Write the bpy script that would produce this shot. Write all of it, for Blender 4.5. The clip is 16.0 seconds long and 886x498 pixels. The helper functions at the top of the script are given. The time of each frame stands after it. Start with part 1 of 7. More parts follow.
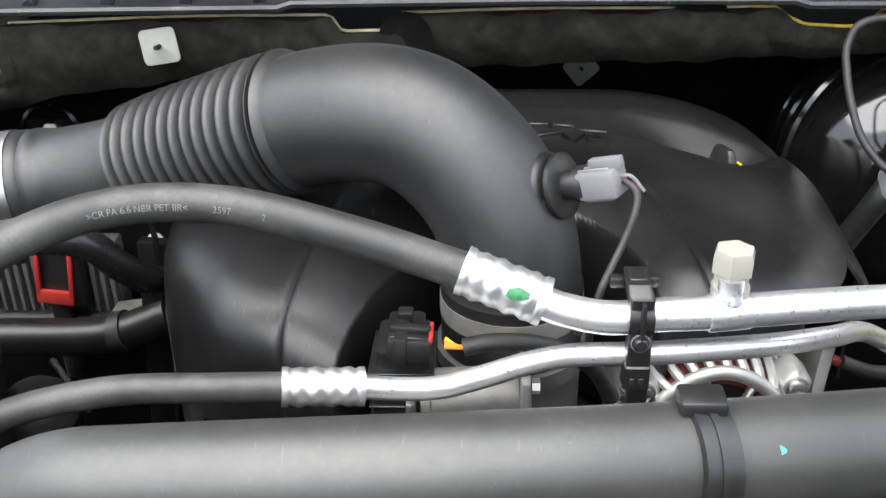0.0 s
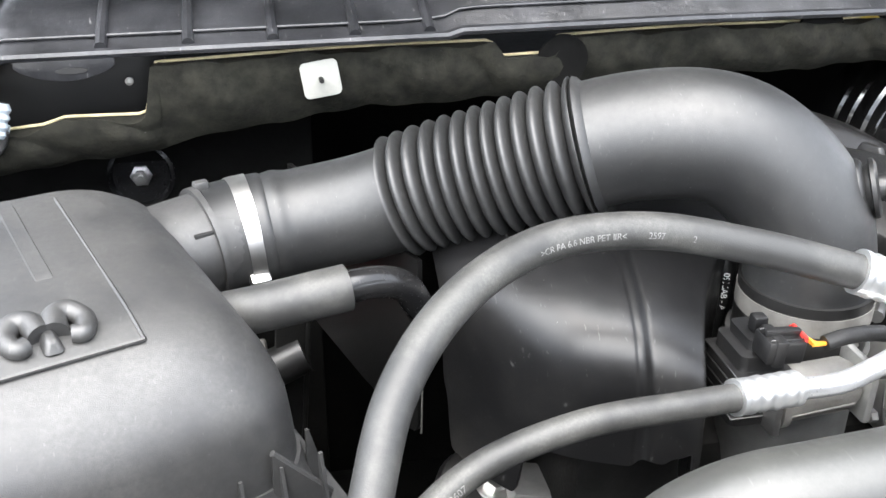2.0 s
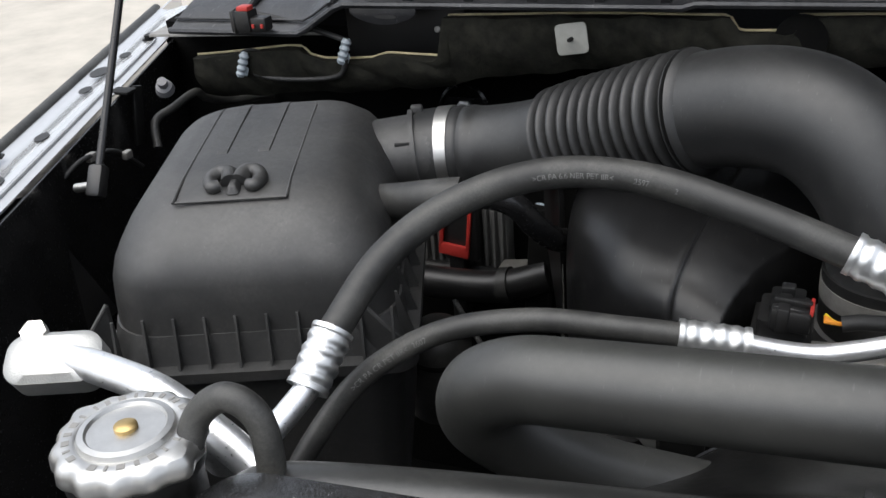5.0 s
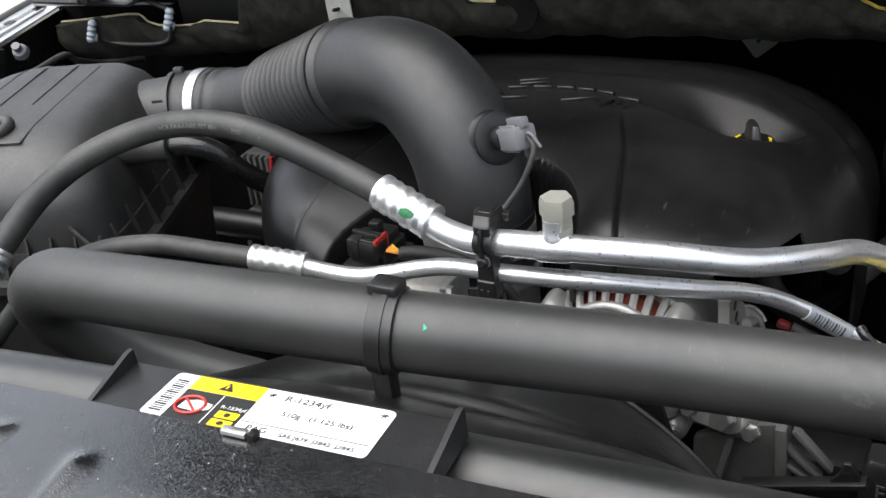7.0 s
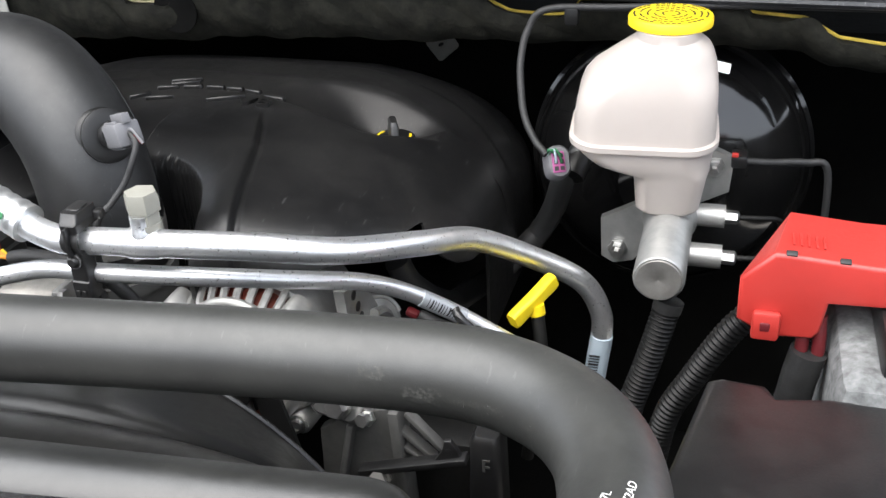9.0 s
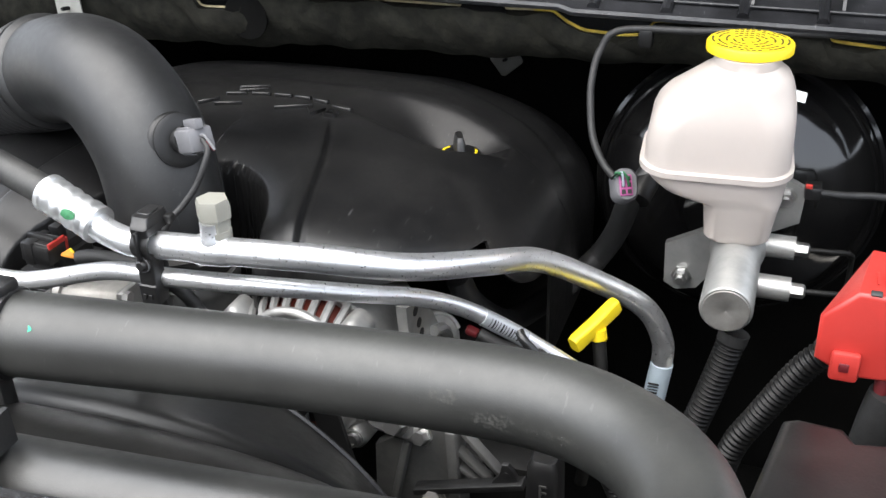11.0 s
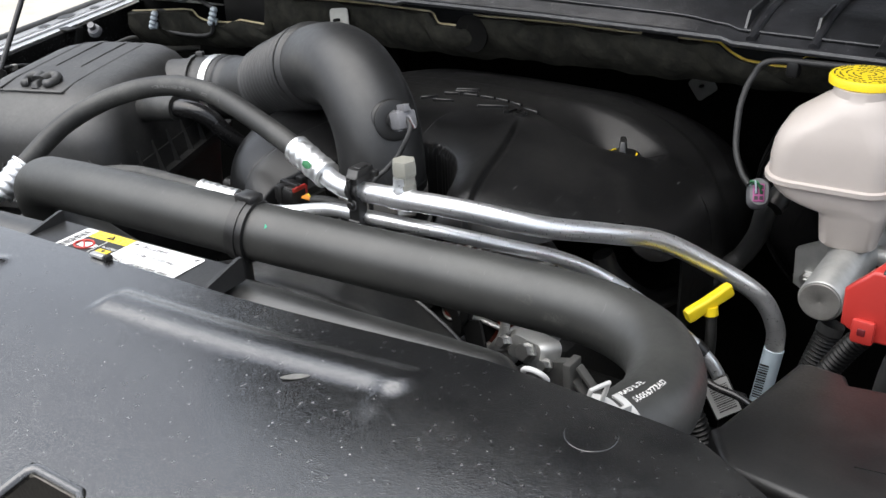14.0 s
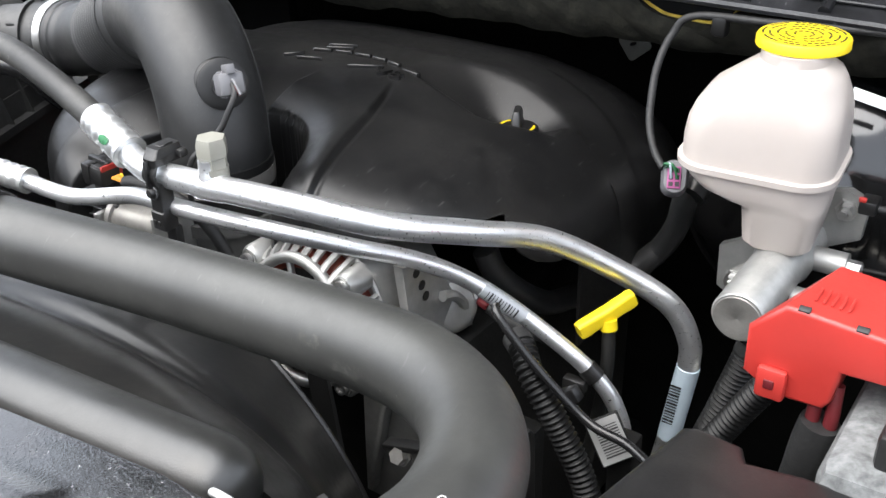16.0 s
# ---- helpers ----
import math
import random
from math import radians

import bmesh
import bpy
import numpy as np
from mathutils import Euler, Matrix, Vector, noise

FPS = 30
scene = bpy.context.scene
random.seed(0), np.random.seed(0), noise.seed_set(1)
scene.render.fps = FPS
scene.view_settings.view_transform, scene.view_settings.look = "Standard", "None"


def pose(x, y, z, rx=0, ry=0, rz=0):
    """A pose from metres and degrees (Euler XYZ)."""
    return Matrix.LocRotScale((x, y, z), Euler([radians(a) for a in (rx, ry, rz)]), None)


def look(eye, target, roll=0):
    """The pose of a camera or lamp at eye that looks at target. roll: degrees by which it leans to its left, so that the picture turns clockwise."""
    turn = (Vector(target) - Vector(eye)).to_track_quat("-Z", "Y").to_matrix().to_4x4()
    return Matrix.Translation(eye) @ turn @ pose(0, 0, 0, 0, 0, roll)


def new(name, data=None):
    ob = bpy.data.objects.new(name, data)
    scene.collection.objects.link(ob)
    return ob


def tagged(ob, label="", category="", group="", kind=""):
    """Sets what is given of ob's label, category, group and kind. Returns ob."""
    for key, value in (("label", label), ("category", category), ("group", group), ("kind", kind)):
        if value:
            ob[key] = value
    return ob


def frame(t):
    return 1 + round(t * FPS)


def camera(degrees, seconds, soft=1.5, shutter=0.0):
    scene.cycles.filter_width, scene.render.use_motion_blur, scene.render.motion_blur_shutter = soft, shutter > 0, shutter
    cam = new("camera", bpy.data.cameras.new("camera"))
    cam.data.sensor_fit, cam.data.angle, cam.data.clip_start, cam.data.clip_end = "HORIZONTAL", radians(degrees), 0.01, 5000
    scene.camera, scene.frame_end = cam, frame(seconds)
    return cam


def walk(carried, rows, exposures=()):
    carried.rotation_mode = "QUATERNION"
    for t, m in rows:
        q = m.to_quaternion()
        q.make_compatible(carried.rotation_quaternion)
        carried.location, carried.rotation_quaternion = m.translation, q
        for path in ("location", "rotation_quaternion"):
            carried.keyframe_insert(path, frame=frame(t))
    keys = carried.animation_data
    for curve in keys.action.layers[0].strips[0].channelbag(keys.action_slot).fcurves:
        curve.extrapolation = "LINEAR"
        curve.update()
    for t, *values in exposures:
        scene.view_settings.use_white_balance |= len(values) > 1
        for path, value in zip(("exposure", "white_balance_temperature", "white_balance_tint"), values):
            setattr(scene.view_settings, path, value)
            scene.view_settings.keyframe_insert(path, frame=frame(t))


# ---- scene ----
cam = camera(48.6, 16.0)
PATH = [
    (0, (0.049, 0.035, 1.487), (-0.042, 1.809, 0.567), -1.1),
    (0.5, (-0.038, 0.061, 1.479), (0.006, 1.825, 0.537), 0.3),
    (1, (-0.168, 0.069, 1.497), (0.186, 1.824, 0.605), 1.0),
    (1.5, (-0.278, 0.059, 1.504), (0.182, 1.791, 0.615), 1.5),
    (2, (-0.34, 0.053, 1.506), (0.03, 1.797, 0.601), 0.5),
    (2.5, (-0.357, 0.052, 1.499), (-0.115, 1.812, 0.581), -0.0),
    (3, (-0.316, 0.05, 1.496), (-0.275, 1.802, 0.531), -1.0),
    (3.2, (-0.268, 0.056, 1.483), (-0.381, 1.799, 0.509), -2.2),
    (5.3, (0.085, -0.115, 1.537), (-0.67, 1.498, 0.626), -4.6),
    (5.5, (0.131, -0.13, 1.541), (-0.623, 1.476, 0.617), -4.2),
    (6, (0.207, -0.119, 1.541), (-0.578, 1.473, 0.619), -5.3),
    (6.5, (0.322, -0.073, 1.54), (-0.516, 1.479, 0.598), -6.3),
    (7, (0.429, -0.043, 1.535), (-0.467, 1.469, 0.582), -6.8),
    (7.5, (0.494, -0.025, 1.528), (-0.365, 1.504, 0.565), -6.8),
    (8, (0.535, -0.011, 1.525), (-0.183, 1.587, 0.561), -5.1),
    (8.5, (0.562, -0.002, 1.52), (-0.015, 1.651, 0.553), -3.3),
    (8.7, (0.569, 0.001, 1.513), (0.037, 1.669, 0.547), -2.9),
    (10.8, (0.554, 0.01, 1.509), (-0.015, 1.683, 0.574), -1.6),
    (11, (0.547, 0.008, 1.514), (-0.066, 1.665, 0.576), -1.4),
    (11.5, (0.526, -0.011, 1.517), (-0.242, 1.595, 0.606), -2.4),
    (12, (0.523, -0.054, 1.527), (-0.366, 1.5, 0.637), -2.4),
    (12.5, (0.561, -0.108, 1.54), (-0.421, 1.403, 0.673), -3.0),
    (13, (0.618, -0.163, 1.546), (-0.408, 1.314, 0.669), -2.1),
    (13.5, (0.682, -0.186, 1.558), (-0.362, 1.278, 0.682), -1.5),
    (14, (0.733, -0.143, 1.557), (-0.349, 1.295, 0.685), -2.3),
    (14.5, (0.792, -0.048, 1.537), (-0.36, 1.321, 0.645), -1.7),
    (15, (0.797, 0.012, 1.512), (-0.415, 1.293, 0.57), -0.2),
    (15.5, (0.732, 0.053, 1.507), (-0.432, 1.389, 0.579), -0.9),
    (16, (0.715, 0.08, 1.502), (-0.308, 1.507, 0.543), -1.2),
]
EXPOSURES = [(0.0, 1.33), (0.5, 1.80), (1.0, 2.03), (2.0, 2.20), (3.0, 2.25), (3.2, 2.13), (5.3, -0.02), (6.0, 0.0), (7.0, 0.44), (8.5, 1.04), (11.0, 1.04), (12.5, 0.60), (14.0, 0.44), (15.0, 0.7), (16.0, 1.13)]
walk(cam, [(t, look(eye, target, roll)) for t, eye, target, roll in PATH], EXPOSURES)

# ---- daylight: bright overcast sky with a soft sun from the front of the vehicle ----
world = bpy.data.worlds.new("sky")
scene.world = world
world.use_nodes = True
wn = world.node_tree
sky = wn.nodes.new("ShaderNodeTexSky")
sky.sky_type, sky.sun_disc = "NISHITA", False
sky.sun_elevation, sky.sun_rotation = radians(68), radians(204)
sky.dust_density, sky.air_density = 4.0, 1.0
wn.nodes["Background"].inputs["Strength"].default_value = 0.15
cloud = wn.nodes.new("ShaderNodeMix")
cloud.data_type = "RGBA"
cloud.inputs["Factor"].default_value = 0.65
cloud.inputs[7].default_value = (7.6, 7.95, 8.6, 1)
wn.links.new(sky.outputs["Color"], cloud.inputs[6])
wn.links.new(cloud.outputs[2], wn.nodes["Background"].inputs["Color"])
sun_data = bpy.data.lights.new("sun", "SUN")
sun_data.energy, sun_data.angle, sun_data.color = 3.2, radians(82), (1.0, 0.99, 0.97)
sun = new("sun", sun_data)
sun.matrix_world = look((-2.4, -3.2, 9.0), (0, 0, 0))


# ---- materials ----
def mat(name, base, rough=0.5, metal=0.0, var=0.2, scale=30.0, bump=0.15, bscale=600.0, dust=0.0, dustcol=(0.22, 0.21, 0.19), spec=0.5, coat=0.0, rvar=0.05, scratch=0.0, specks=0.0, fold=0.0, fscale=18.0, aniso=(1, 1, 1), pebble=0.0):
    """A surface with large blotches, fine grain, dust and fine scratches."""
    m = bpy.data.materials.new(name)
    m.use_nodes = True
    nt = m.node_tree
    b = nt.nodes["Principled BSDF"]
    link = nt.links.new
    b.inputs["Metallic"].default_value = metal
    b.inputs["Specular IOR Level"].default_value = spec
    b.inputs["Coat Weight"].default_value = coat
    b.inputs["Coat Roughness"].default_value = 0.12
    tc = nt.nodes.new("ShaderNodeTexCoord")
    mp = nt.nodes.new("ShaderNodeMapping")
    mp.inputs["Scale"].default_value = aniso
    link(tc.outputs["Object"], mp.inputs["Vector"])

    def tex(sc, detail=5.0, roughness=0.6):
        n = nt.nodes.new("ShaderNodeTexNoise")
        n.inputs["Scale"].default_value, n.inputs["Detail"].default_value, n.inputs["Roughness"].default_value = sc, detail, roughness
        link(mp.outputs["Vector"], n.inputs["Vector"])
        return n.outputs["Fac"]

    def ramp(src, lo, hi, a, c):
        r = nt.nodes.new("ShaderNodeMapRange")
        for k, v in zip(("From Min", "From Max", "To Min", "To Max"), (lo, hi, a, c)):
            r.inputs[k].default_value = v
        link(src, r.inputs["Value"])
        return r.outputs["Result"]

    def mix(fac, a, c):
        x = nt.nodes.new("ShaderNodeMix")
        x.data_type = "RGBA"
        link(fac, x.inputs["Factor"])
        for sock, v in ((x.inputs[6], a), (x.inputs[7], c)):
            if isinstance(v, tuple):
                sock.default_value = (*v, 1)
            else:
                link(v, sock)
        return x.outputs[2]

    big, fine = tex(scale), tex(scale * 14, 3)
    col = mix(ramp(big, 0.3, 0.7, 0, 1), tuple(c * (1 - var) for c in base), tuple(min(1, c * (1 + var)) for c in base))
    rg = ramp(fine, 0.3, 0.7, max(0.03, rough - rvar), min(1, rough + rvar))
    if dust:
        cover = nt.nodes.new("ShaderNodeMath")
        cover.operation = "MULTIPLY"
        link(ramp(tex(scale * 0.5, 8, 0.7), 0.42, 0.75, 0, dust), cover.inputs[0])
        link(ramp(tex(scale * 25, 4, 0.8), 0.35, 0.65, 0.25, 1), cover.inputs[1])
        col = mix(cover.outputs[0], col, dustcol)
    if scratch:
        sm = nt.nodes.new("ShaderNodeMapping")
        sm.inputs["Rotation"].default_value, sm.inputs["Scale"].default_value = (0.6, 0.3, 0.7), (420, 60, 160)
        link(tc.outputs["Object"], sm.inputs["Vector"])
        sn = nt.nodes.new("ShaderNodeTexNoise")
        sn.inputs["Scale"].default_value, sn.inputs["Detail"].default_value = 1.0, 2
        link(sm.outputs["Vector"], sn.inputs["Vector"])
        col = mix(ramp(sn.outputs["Fac"], 0.68, 0.74, 0, scratch), col, (0.35, 0.35, 0.34))
    if specks:
        col = mix(ramp(tex(230, 3, 0.7), 0.735, 0.77, 0, specks), col, (0.45, 0.45, 0.43))
    link(col, b.inputs["Base Color"])
    link(rg, b.inputs["Roughness"])
    if bump:
        bp = nt.nodes.new("ShaderNodeBump")
        bp.inputs["Strength"].default_value, bp.inputs["Distance"].default_value = bump, 0.0006
        link(tex(bscale, 2), bp.inputs["Height"])
        if fold:
            fp = nt.nodes.new("ShaderNodeBump")
            fp.inputs["Strength"].default_value, fp.inputs["Distance"].default_value = fold, 0.012
            link(tex(fscale, 4, 0.55), fp.inputs["Height"])
            link(fp.outputs["Normal"], bp.inputs["Normal"])
        if pebble:
            pp = nt.nodes.new("ShaderNodeBump")
            pp.inputs["Strength"].default_value, pp.inputs["Distance"].default_value = pebble, 0.0003
            link(ramp(tex(900, 2, 0.5), 0.52, 0.70, 0, 1), pp.inputs["Height"])
            link(pp.outputs["Normal"], bp.inputs["Normal"])
        link(bp.outputs["Normal"], b.inputs["Normal"])
        link(bp.outputs["Normal"], b.inputs["Coat Normal"])
    return m


M_DUCT = mat("satin_black_duct_plastic", (0.011, 0.0115, 0.012), 0.48, scale=9, bump=0.10, bscale=900, dust=0.10, scratch=0.06, spec=0.72, specks=0.35)
# airbox dust is set higher to imitate sky sheen on the lid as well
M_BOX = mat("grained_black_airbox_plastic", (0.0105, 0.0106, 0.0108), 0.55, scale=12, bump=0.30, bscale=1500, dust=0.27, scratch=0.06, spec=1.0, specks=0.25)
M_RUBBER = mat("black_hose_rubber", (0.024, 0.024, 0.0232), 0.5, scale=22, bump=0.25, bscale=1200, dust=0.52, dustcol=(0.20, 0.195, 0.175), spec=0.55)
M_RADHOSE = mat("dusty_black_radiator_hose_rubber", (0.026, 0.0264, 0.0247), 0.46, scale=14, bump=0.07, bscale=900, dust=0.14, dustcol=(0.17, 0.17, 0.145), scratch=0.05, spec=0.75, specks=0.12)
M_PLASTIC = mat("dark_plastic", (0.007, 0.007, 0.0073), 0.40, scale=40, bump=0.15, dust=0.08, spec=0.65)
M_GLOSS = mat("glossy_black_paint", (0.009, 0.009, 0.0095), 0.24, scale=20, bump=0.05, dust=0.06, coat=0.15, rvar=0.05, spec=0.45)
M_COVER = mat("pebbled_black_cover_plastic", (0.0105, 0.0107, 0.0112), 0.22, scale=15, bump=0.10, bscale=1000, dust=0.14, dustcol=(0.16, 0.155, 0.14), spec=1.0, coat=0.8, specks=0.22, rvar=0.06, pebble=0.17)
M_ENGCOVER = mat("black_engine_cover_plastic", (0.0064, 0.0064, 0.0067), 0.33, scale=7, bump=0.16, bscale=1500, dust=0.11, scratch=0.08, spec=0.42, specks=0.45)
M_ALU = mat("bright_drawn_aluminium", (0.88, 0.89, 0.90), 0.37, metal=0.93, var=0.10, scale=34, bump=0.03, bscale=260, rvar=0.12, dust=0.04, dustcol=(0.5, 0.5, 0.49))
M_CRIMP = mat("crimped_bright_aluminium", (0.74, 0.75, 0.75), 0.45, metal=1.0, var=0.06, scale=120, bump=0.03, bscale=300)
M_STEEL = mat("stainless_steel", (0.56, 0.555, 0.54), 0.38, metal=1.0, var=0.1, scale=90, bump=0.02)
M_CAST = mat("cast_aluminium", (0.44, 0.44, 0.425), 0.42, metal=0.72, var=0.14, scale=60, bump=0.4, bscale=700, dust=0.15)
M_GREYCAST = mat("dull_grey_casting", (0.085, 0.085, 0.082), 0.5, metal=0.2, var=0.2, scale=50, bump=0.4, bscale=500, dust=0.2)
M_DULL = mat("dull_grey_metal", (0.33, 0.32, 0.30), 0.5, metal=0.7, var=0.2, scale=50, bump=0.3)
M_GREYP = mat("grey_connector_plastic", (0.15, 0.15, 0.158), 0.45, var=0.08, scale=60, bump=0.1)
M_CAPW = mat("translucent_offwhite_cap_plastic", (0.27, 0.265, 0.23), 0.4, var=0.06, scale=60, bump=0.1)
M_RES = mat("offwhite_reservoir_plastic", (0.49, 0.44, 0.405), 0.38, var=0.05, scale=12, bump=0.12, bscale=200, spec=0.5)
M_YELLOW = mat("yellow_plastic", (0.80, 0.60, 0.014), 0.45, var=0.06, scale=40, bump=0.15)
M_RED = mat("red_plastic", (0.43, 0.033, 0.026), 0.40, var=0.08, scale=25, bump=0.1, spec=0.6)
M_ORANGE = mat("orange_wire", (0.80, 0.30, 0.03), 0.5)
M_GREEN = mat("green_paint", (0.03, 0.38, 0.22), 0.5)
M_MOSS = mat("worn_green_paint", (0.03, 0.16, 0.065), 0.5, var=0.4, scale=300)
M_WHITE = mat("white_print", (0.80, 0.80, 0.78), 0.55, var=0.05, bump=0)
M_PRINTGREY = mat("grey_print", (0.17, 0.17, 0.165), 0.6, var=0.25, scale=300, bump=0)
M_INK = mat("black_ink", (0.015, 0.015, 0.015), 0.5, bump=0)
M_LABEL = mat("white_label_film", (0.82, 0.82, 0.81), 0.3, var=0.03, bump=0.03)
M_LABELY = mat("yellow_label_film", (0.85, 0.60, 0.02), 0.3, var=0.03, bump=0.03)
M_LABELB = mat("blue_grey_label_film", (0.42, 0.50, 0.56), 0.4, var=0.08, bump=0.05)
M_FOAM = mat("olive_black_insulation_pad", (0.0105, 0.0105, 0.0078), 0.85, var=0.5, scale=70, bump=1.0, bscale=420, dust=0.26, dustcol=(0.055, 0.051, 0.037), spec=0.2, fold=0.5, fscale=16, specks=0.25)
M_EDGEY = mat("yellowed_insulation_edge", (0.55, 0.40, 0.06), 0.7, var=0.3, scale=60, bump=0.5)
M_SILVER = mat("silver_body_paint", (0.55, 0.56, 0.57), 0.22, metal=0.3, var=0.05, bump=0.02, coat=1.0, rvar=0.05, dust=0.06)
M_FOAMEDGE = mat("tan_insulation_edge", (0.42, 0.36, 0.22), 0.8, var=0.3, scale=60, bump=0.5)
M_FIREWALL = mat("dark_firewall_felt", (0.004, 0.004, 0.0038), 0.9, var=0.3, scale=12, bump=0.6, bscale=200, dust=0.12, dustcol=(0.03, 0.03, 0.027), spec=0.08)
M_COWL = mat("black_cowl_plastic", (0.012, 0.0125, 0.014), 0.34, var=0.3, scale=20, bump=0.3, bscale=800, dust=0.35, dustcol=(0.13, 0.13, 0.14), spec=0.65, scratch=0.25, fold=0.25, fscale=14, specks=0.2)
M_CONCRETE = mat("pale_concrete", (0.42, 0.39, 0.34), 0.85, var=0.15, scale=3, bump=0.6, bscale=90, dust=0.3, dustcol=(0.38, 0.35, 0.30))
M_FELT = mat("grey_battery_felt", (0.14, 0.145, 0.145), 0.95, var=0.45, scale=130, bump=1.0, bscale=320)
M_DARKALU = mat("dull_dark_aluminium", (0.09, 0.09, 0.088), 0.6, metal=0.0, var=0.2, scale=50, bump=0.2)
M_COPPER = mat("copper_winding", (0.15, 0.030, 0.018), 0.45, metal=0.2, var=0.3, scale=200, bump=0.3)
M_DARK = mat("oily_dark_metal", (0.005, 0.005, 0.0048), 0.55, var=0.4, scale=30, bump=0.6, bscale=200, dust=0.08, dustcol=(0.08, 0.08, 0.07), spec=0.25)
M_TAPE = mat("black_loom_tape", (0.018, 0.018, 0.018), 0.55, var=0.3, scale=80, bump=0.6, bscale=300)
M_LOOM = mat("black_corrugated_conduit", (0.006, 0.006, 0.006), 0.42, var=0.2, scale=60, bump=0.1, spec=0.3)
M_BOOST = mat("gloss_black_booster_paint", (0.005, 0.005, 0.0052), 0.11, scale=20, bump=0.04, bscale=300, dust=0.05, spec=0.9, rvar=0.03, specks=0.3)
M_CUFF = mat("smooth_black_cuff_rubber", (0.009, 0.009, 0.009), 0.42, scale=20, bump=0.1, dust=0.05, spec=0.5)
M_DKRED = mat("dark_red_cable", (0.11, 0.010, 0.013), 0.45, bump=0.05)
M_LABELS = mat("silver_label_film", (0.40, 0.42, 0.44), 0.4, metal=0.3, var=0.1, bump=0.03)
# white label film with the shade of its low place put into the colour
M_LABELG = mat("shaded_grey_label_film", (0.24, 0.24, 0.235), 0.4, var=0.1, bump=0.03)
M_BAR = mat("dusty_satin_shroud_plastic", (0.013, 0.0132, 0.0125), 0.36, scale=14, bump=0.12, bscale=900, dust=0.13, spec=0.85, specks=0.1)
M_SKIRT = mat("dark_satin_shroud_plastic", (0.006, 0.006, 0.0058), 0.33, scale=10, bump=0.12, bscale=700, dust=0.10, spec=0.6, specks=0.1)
M_FAN = mat("dusty_fan_blade_plastic", (0.013, 0.013, 0.012), 0.45, scale=8, bump=0.15, dust=0.2, spec=0.8, scratch=0.05)
M_CLIP = mat("pale_grey_clip_plastic", (0.24, 0.24, 0.22), 0.5, var=0.1, scale=80, bump=0.1)
M_BRASS = mat("brass_rivet", (0.50, 0.36, 0.16), 0.35, metal=0.9, var=0.1, scale=80, bump=0.1)
M_SCUFF = mat("pale_scuff", (0.13, 0.128, 0.12), 0.6, var=0.3, scale=200, bump=0.2)
M_RUB = mat("rubbed_grey_rubber", (0.062, 0.062, 0.057), 0.6, var=0.3, scale=200, bump=0.2)
M_HOSECONN = mat("pale_blue_grey_connector_plastic", (0.27, 0.31, 0.34), 0.45, var=0.15, scale=80, bump=0.1)
M_CLAMPW = mat("grey_white_coated_steel", (0.42, 0.42, 0.41), 0.5, var=0.1, scale=80, bump=0.1, dust=0.2)
M_PINK = mat("pink_connector_lock", (0.36, 0.07, 0.22), 0.45)


# ---- building helpers ----
def thing(name, loc, label, category, group="", kind=""):
    e = new(name)
    e.empty_display_size = 0.02
    e.location = loc
    return tagged(e, label, category, group, kind)


def mesh_of(bm, name, smooth=40):
    me = bpy.data.meshes.new(name)
    bmesh.ops.recalc_face_normals(bm, faces=bm.faces)
    if smooth:
        for f in bm.faces:
            f.smooth = True
        for e in bm.edges:
            if len(e.link_faces) == 2 and e.calc_face_angle(0) > radians(smooth):
                e.smooth = False
    bm.to_mesh(me)
    bm.free()
    return me


def root_offset(ob):
    """Where a parent stands: a thing's Empty at its location; meshes stand at the origin."""
    return Matrix.Translation(ob.location) if ob.type == "EMPTY" else Matrix.Identity(4)


def part(name, bm, material, parent, label="", smooth=40):
    """One mesh, built at its place in the world, under a thing or a part."""
    ob = new(name, mesh_of(bm, name, smooth))
    ob.data.materials.append(material)
    ob.parent = parent
    ob.matrix_parent_inverse = root_offset(parent).inverted()
    return tagged(ob, label)


def solo(name, bm, material, label, category, group="", kind="", smooth=40):
    ob = new(name, mesh_of(bm, name, smooth))
    ob.data.materials.append(material)
    return tagged(ob, label, category, group, kind)


def spline(pts, n=12):
    """Catmull-Rom through the points."""
    p = [Vector(q) for q in pts]
    p = [2 * p[0] - p[1]] + p + [2 * p[-1] - p[-2]]
    out = []
    for i in range(1, len(p) - 2):
        a, b, c, d = p[i - 1:i + 3]
        for k in range(n):
            u = k / n
            out.append(0.5 * (2 * b + (c - a) * u + (2 * a - 5 * b + 4 * c - d) * u * u + (3 * b - a - 3 * c + d) * u ** 3))
    out.append(p[-2])
    return out


def frames_along(line):
    t0 = (line[1] - line[0]).normalized()
    n0 = t0.orthogonal().normalized()
    if abs(t0.z) < 0.95:
        n0 = (Vector((0, 0, 1)) - t0 * t0.z).normalized()
    res, prev = [], t0
    for i in range(len(line)):
        t = (line[min(i + 1, len(line) - 1)] - line[max(i - 1, 0)]).normalized()
        n0 = prev.rotation_difference(t) @ n0
        n0 = (n0 - t * n0.dot(t)).normalized()
        res.append((t, n0, t.cross(n0)))
        prev = t
    return res


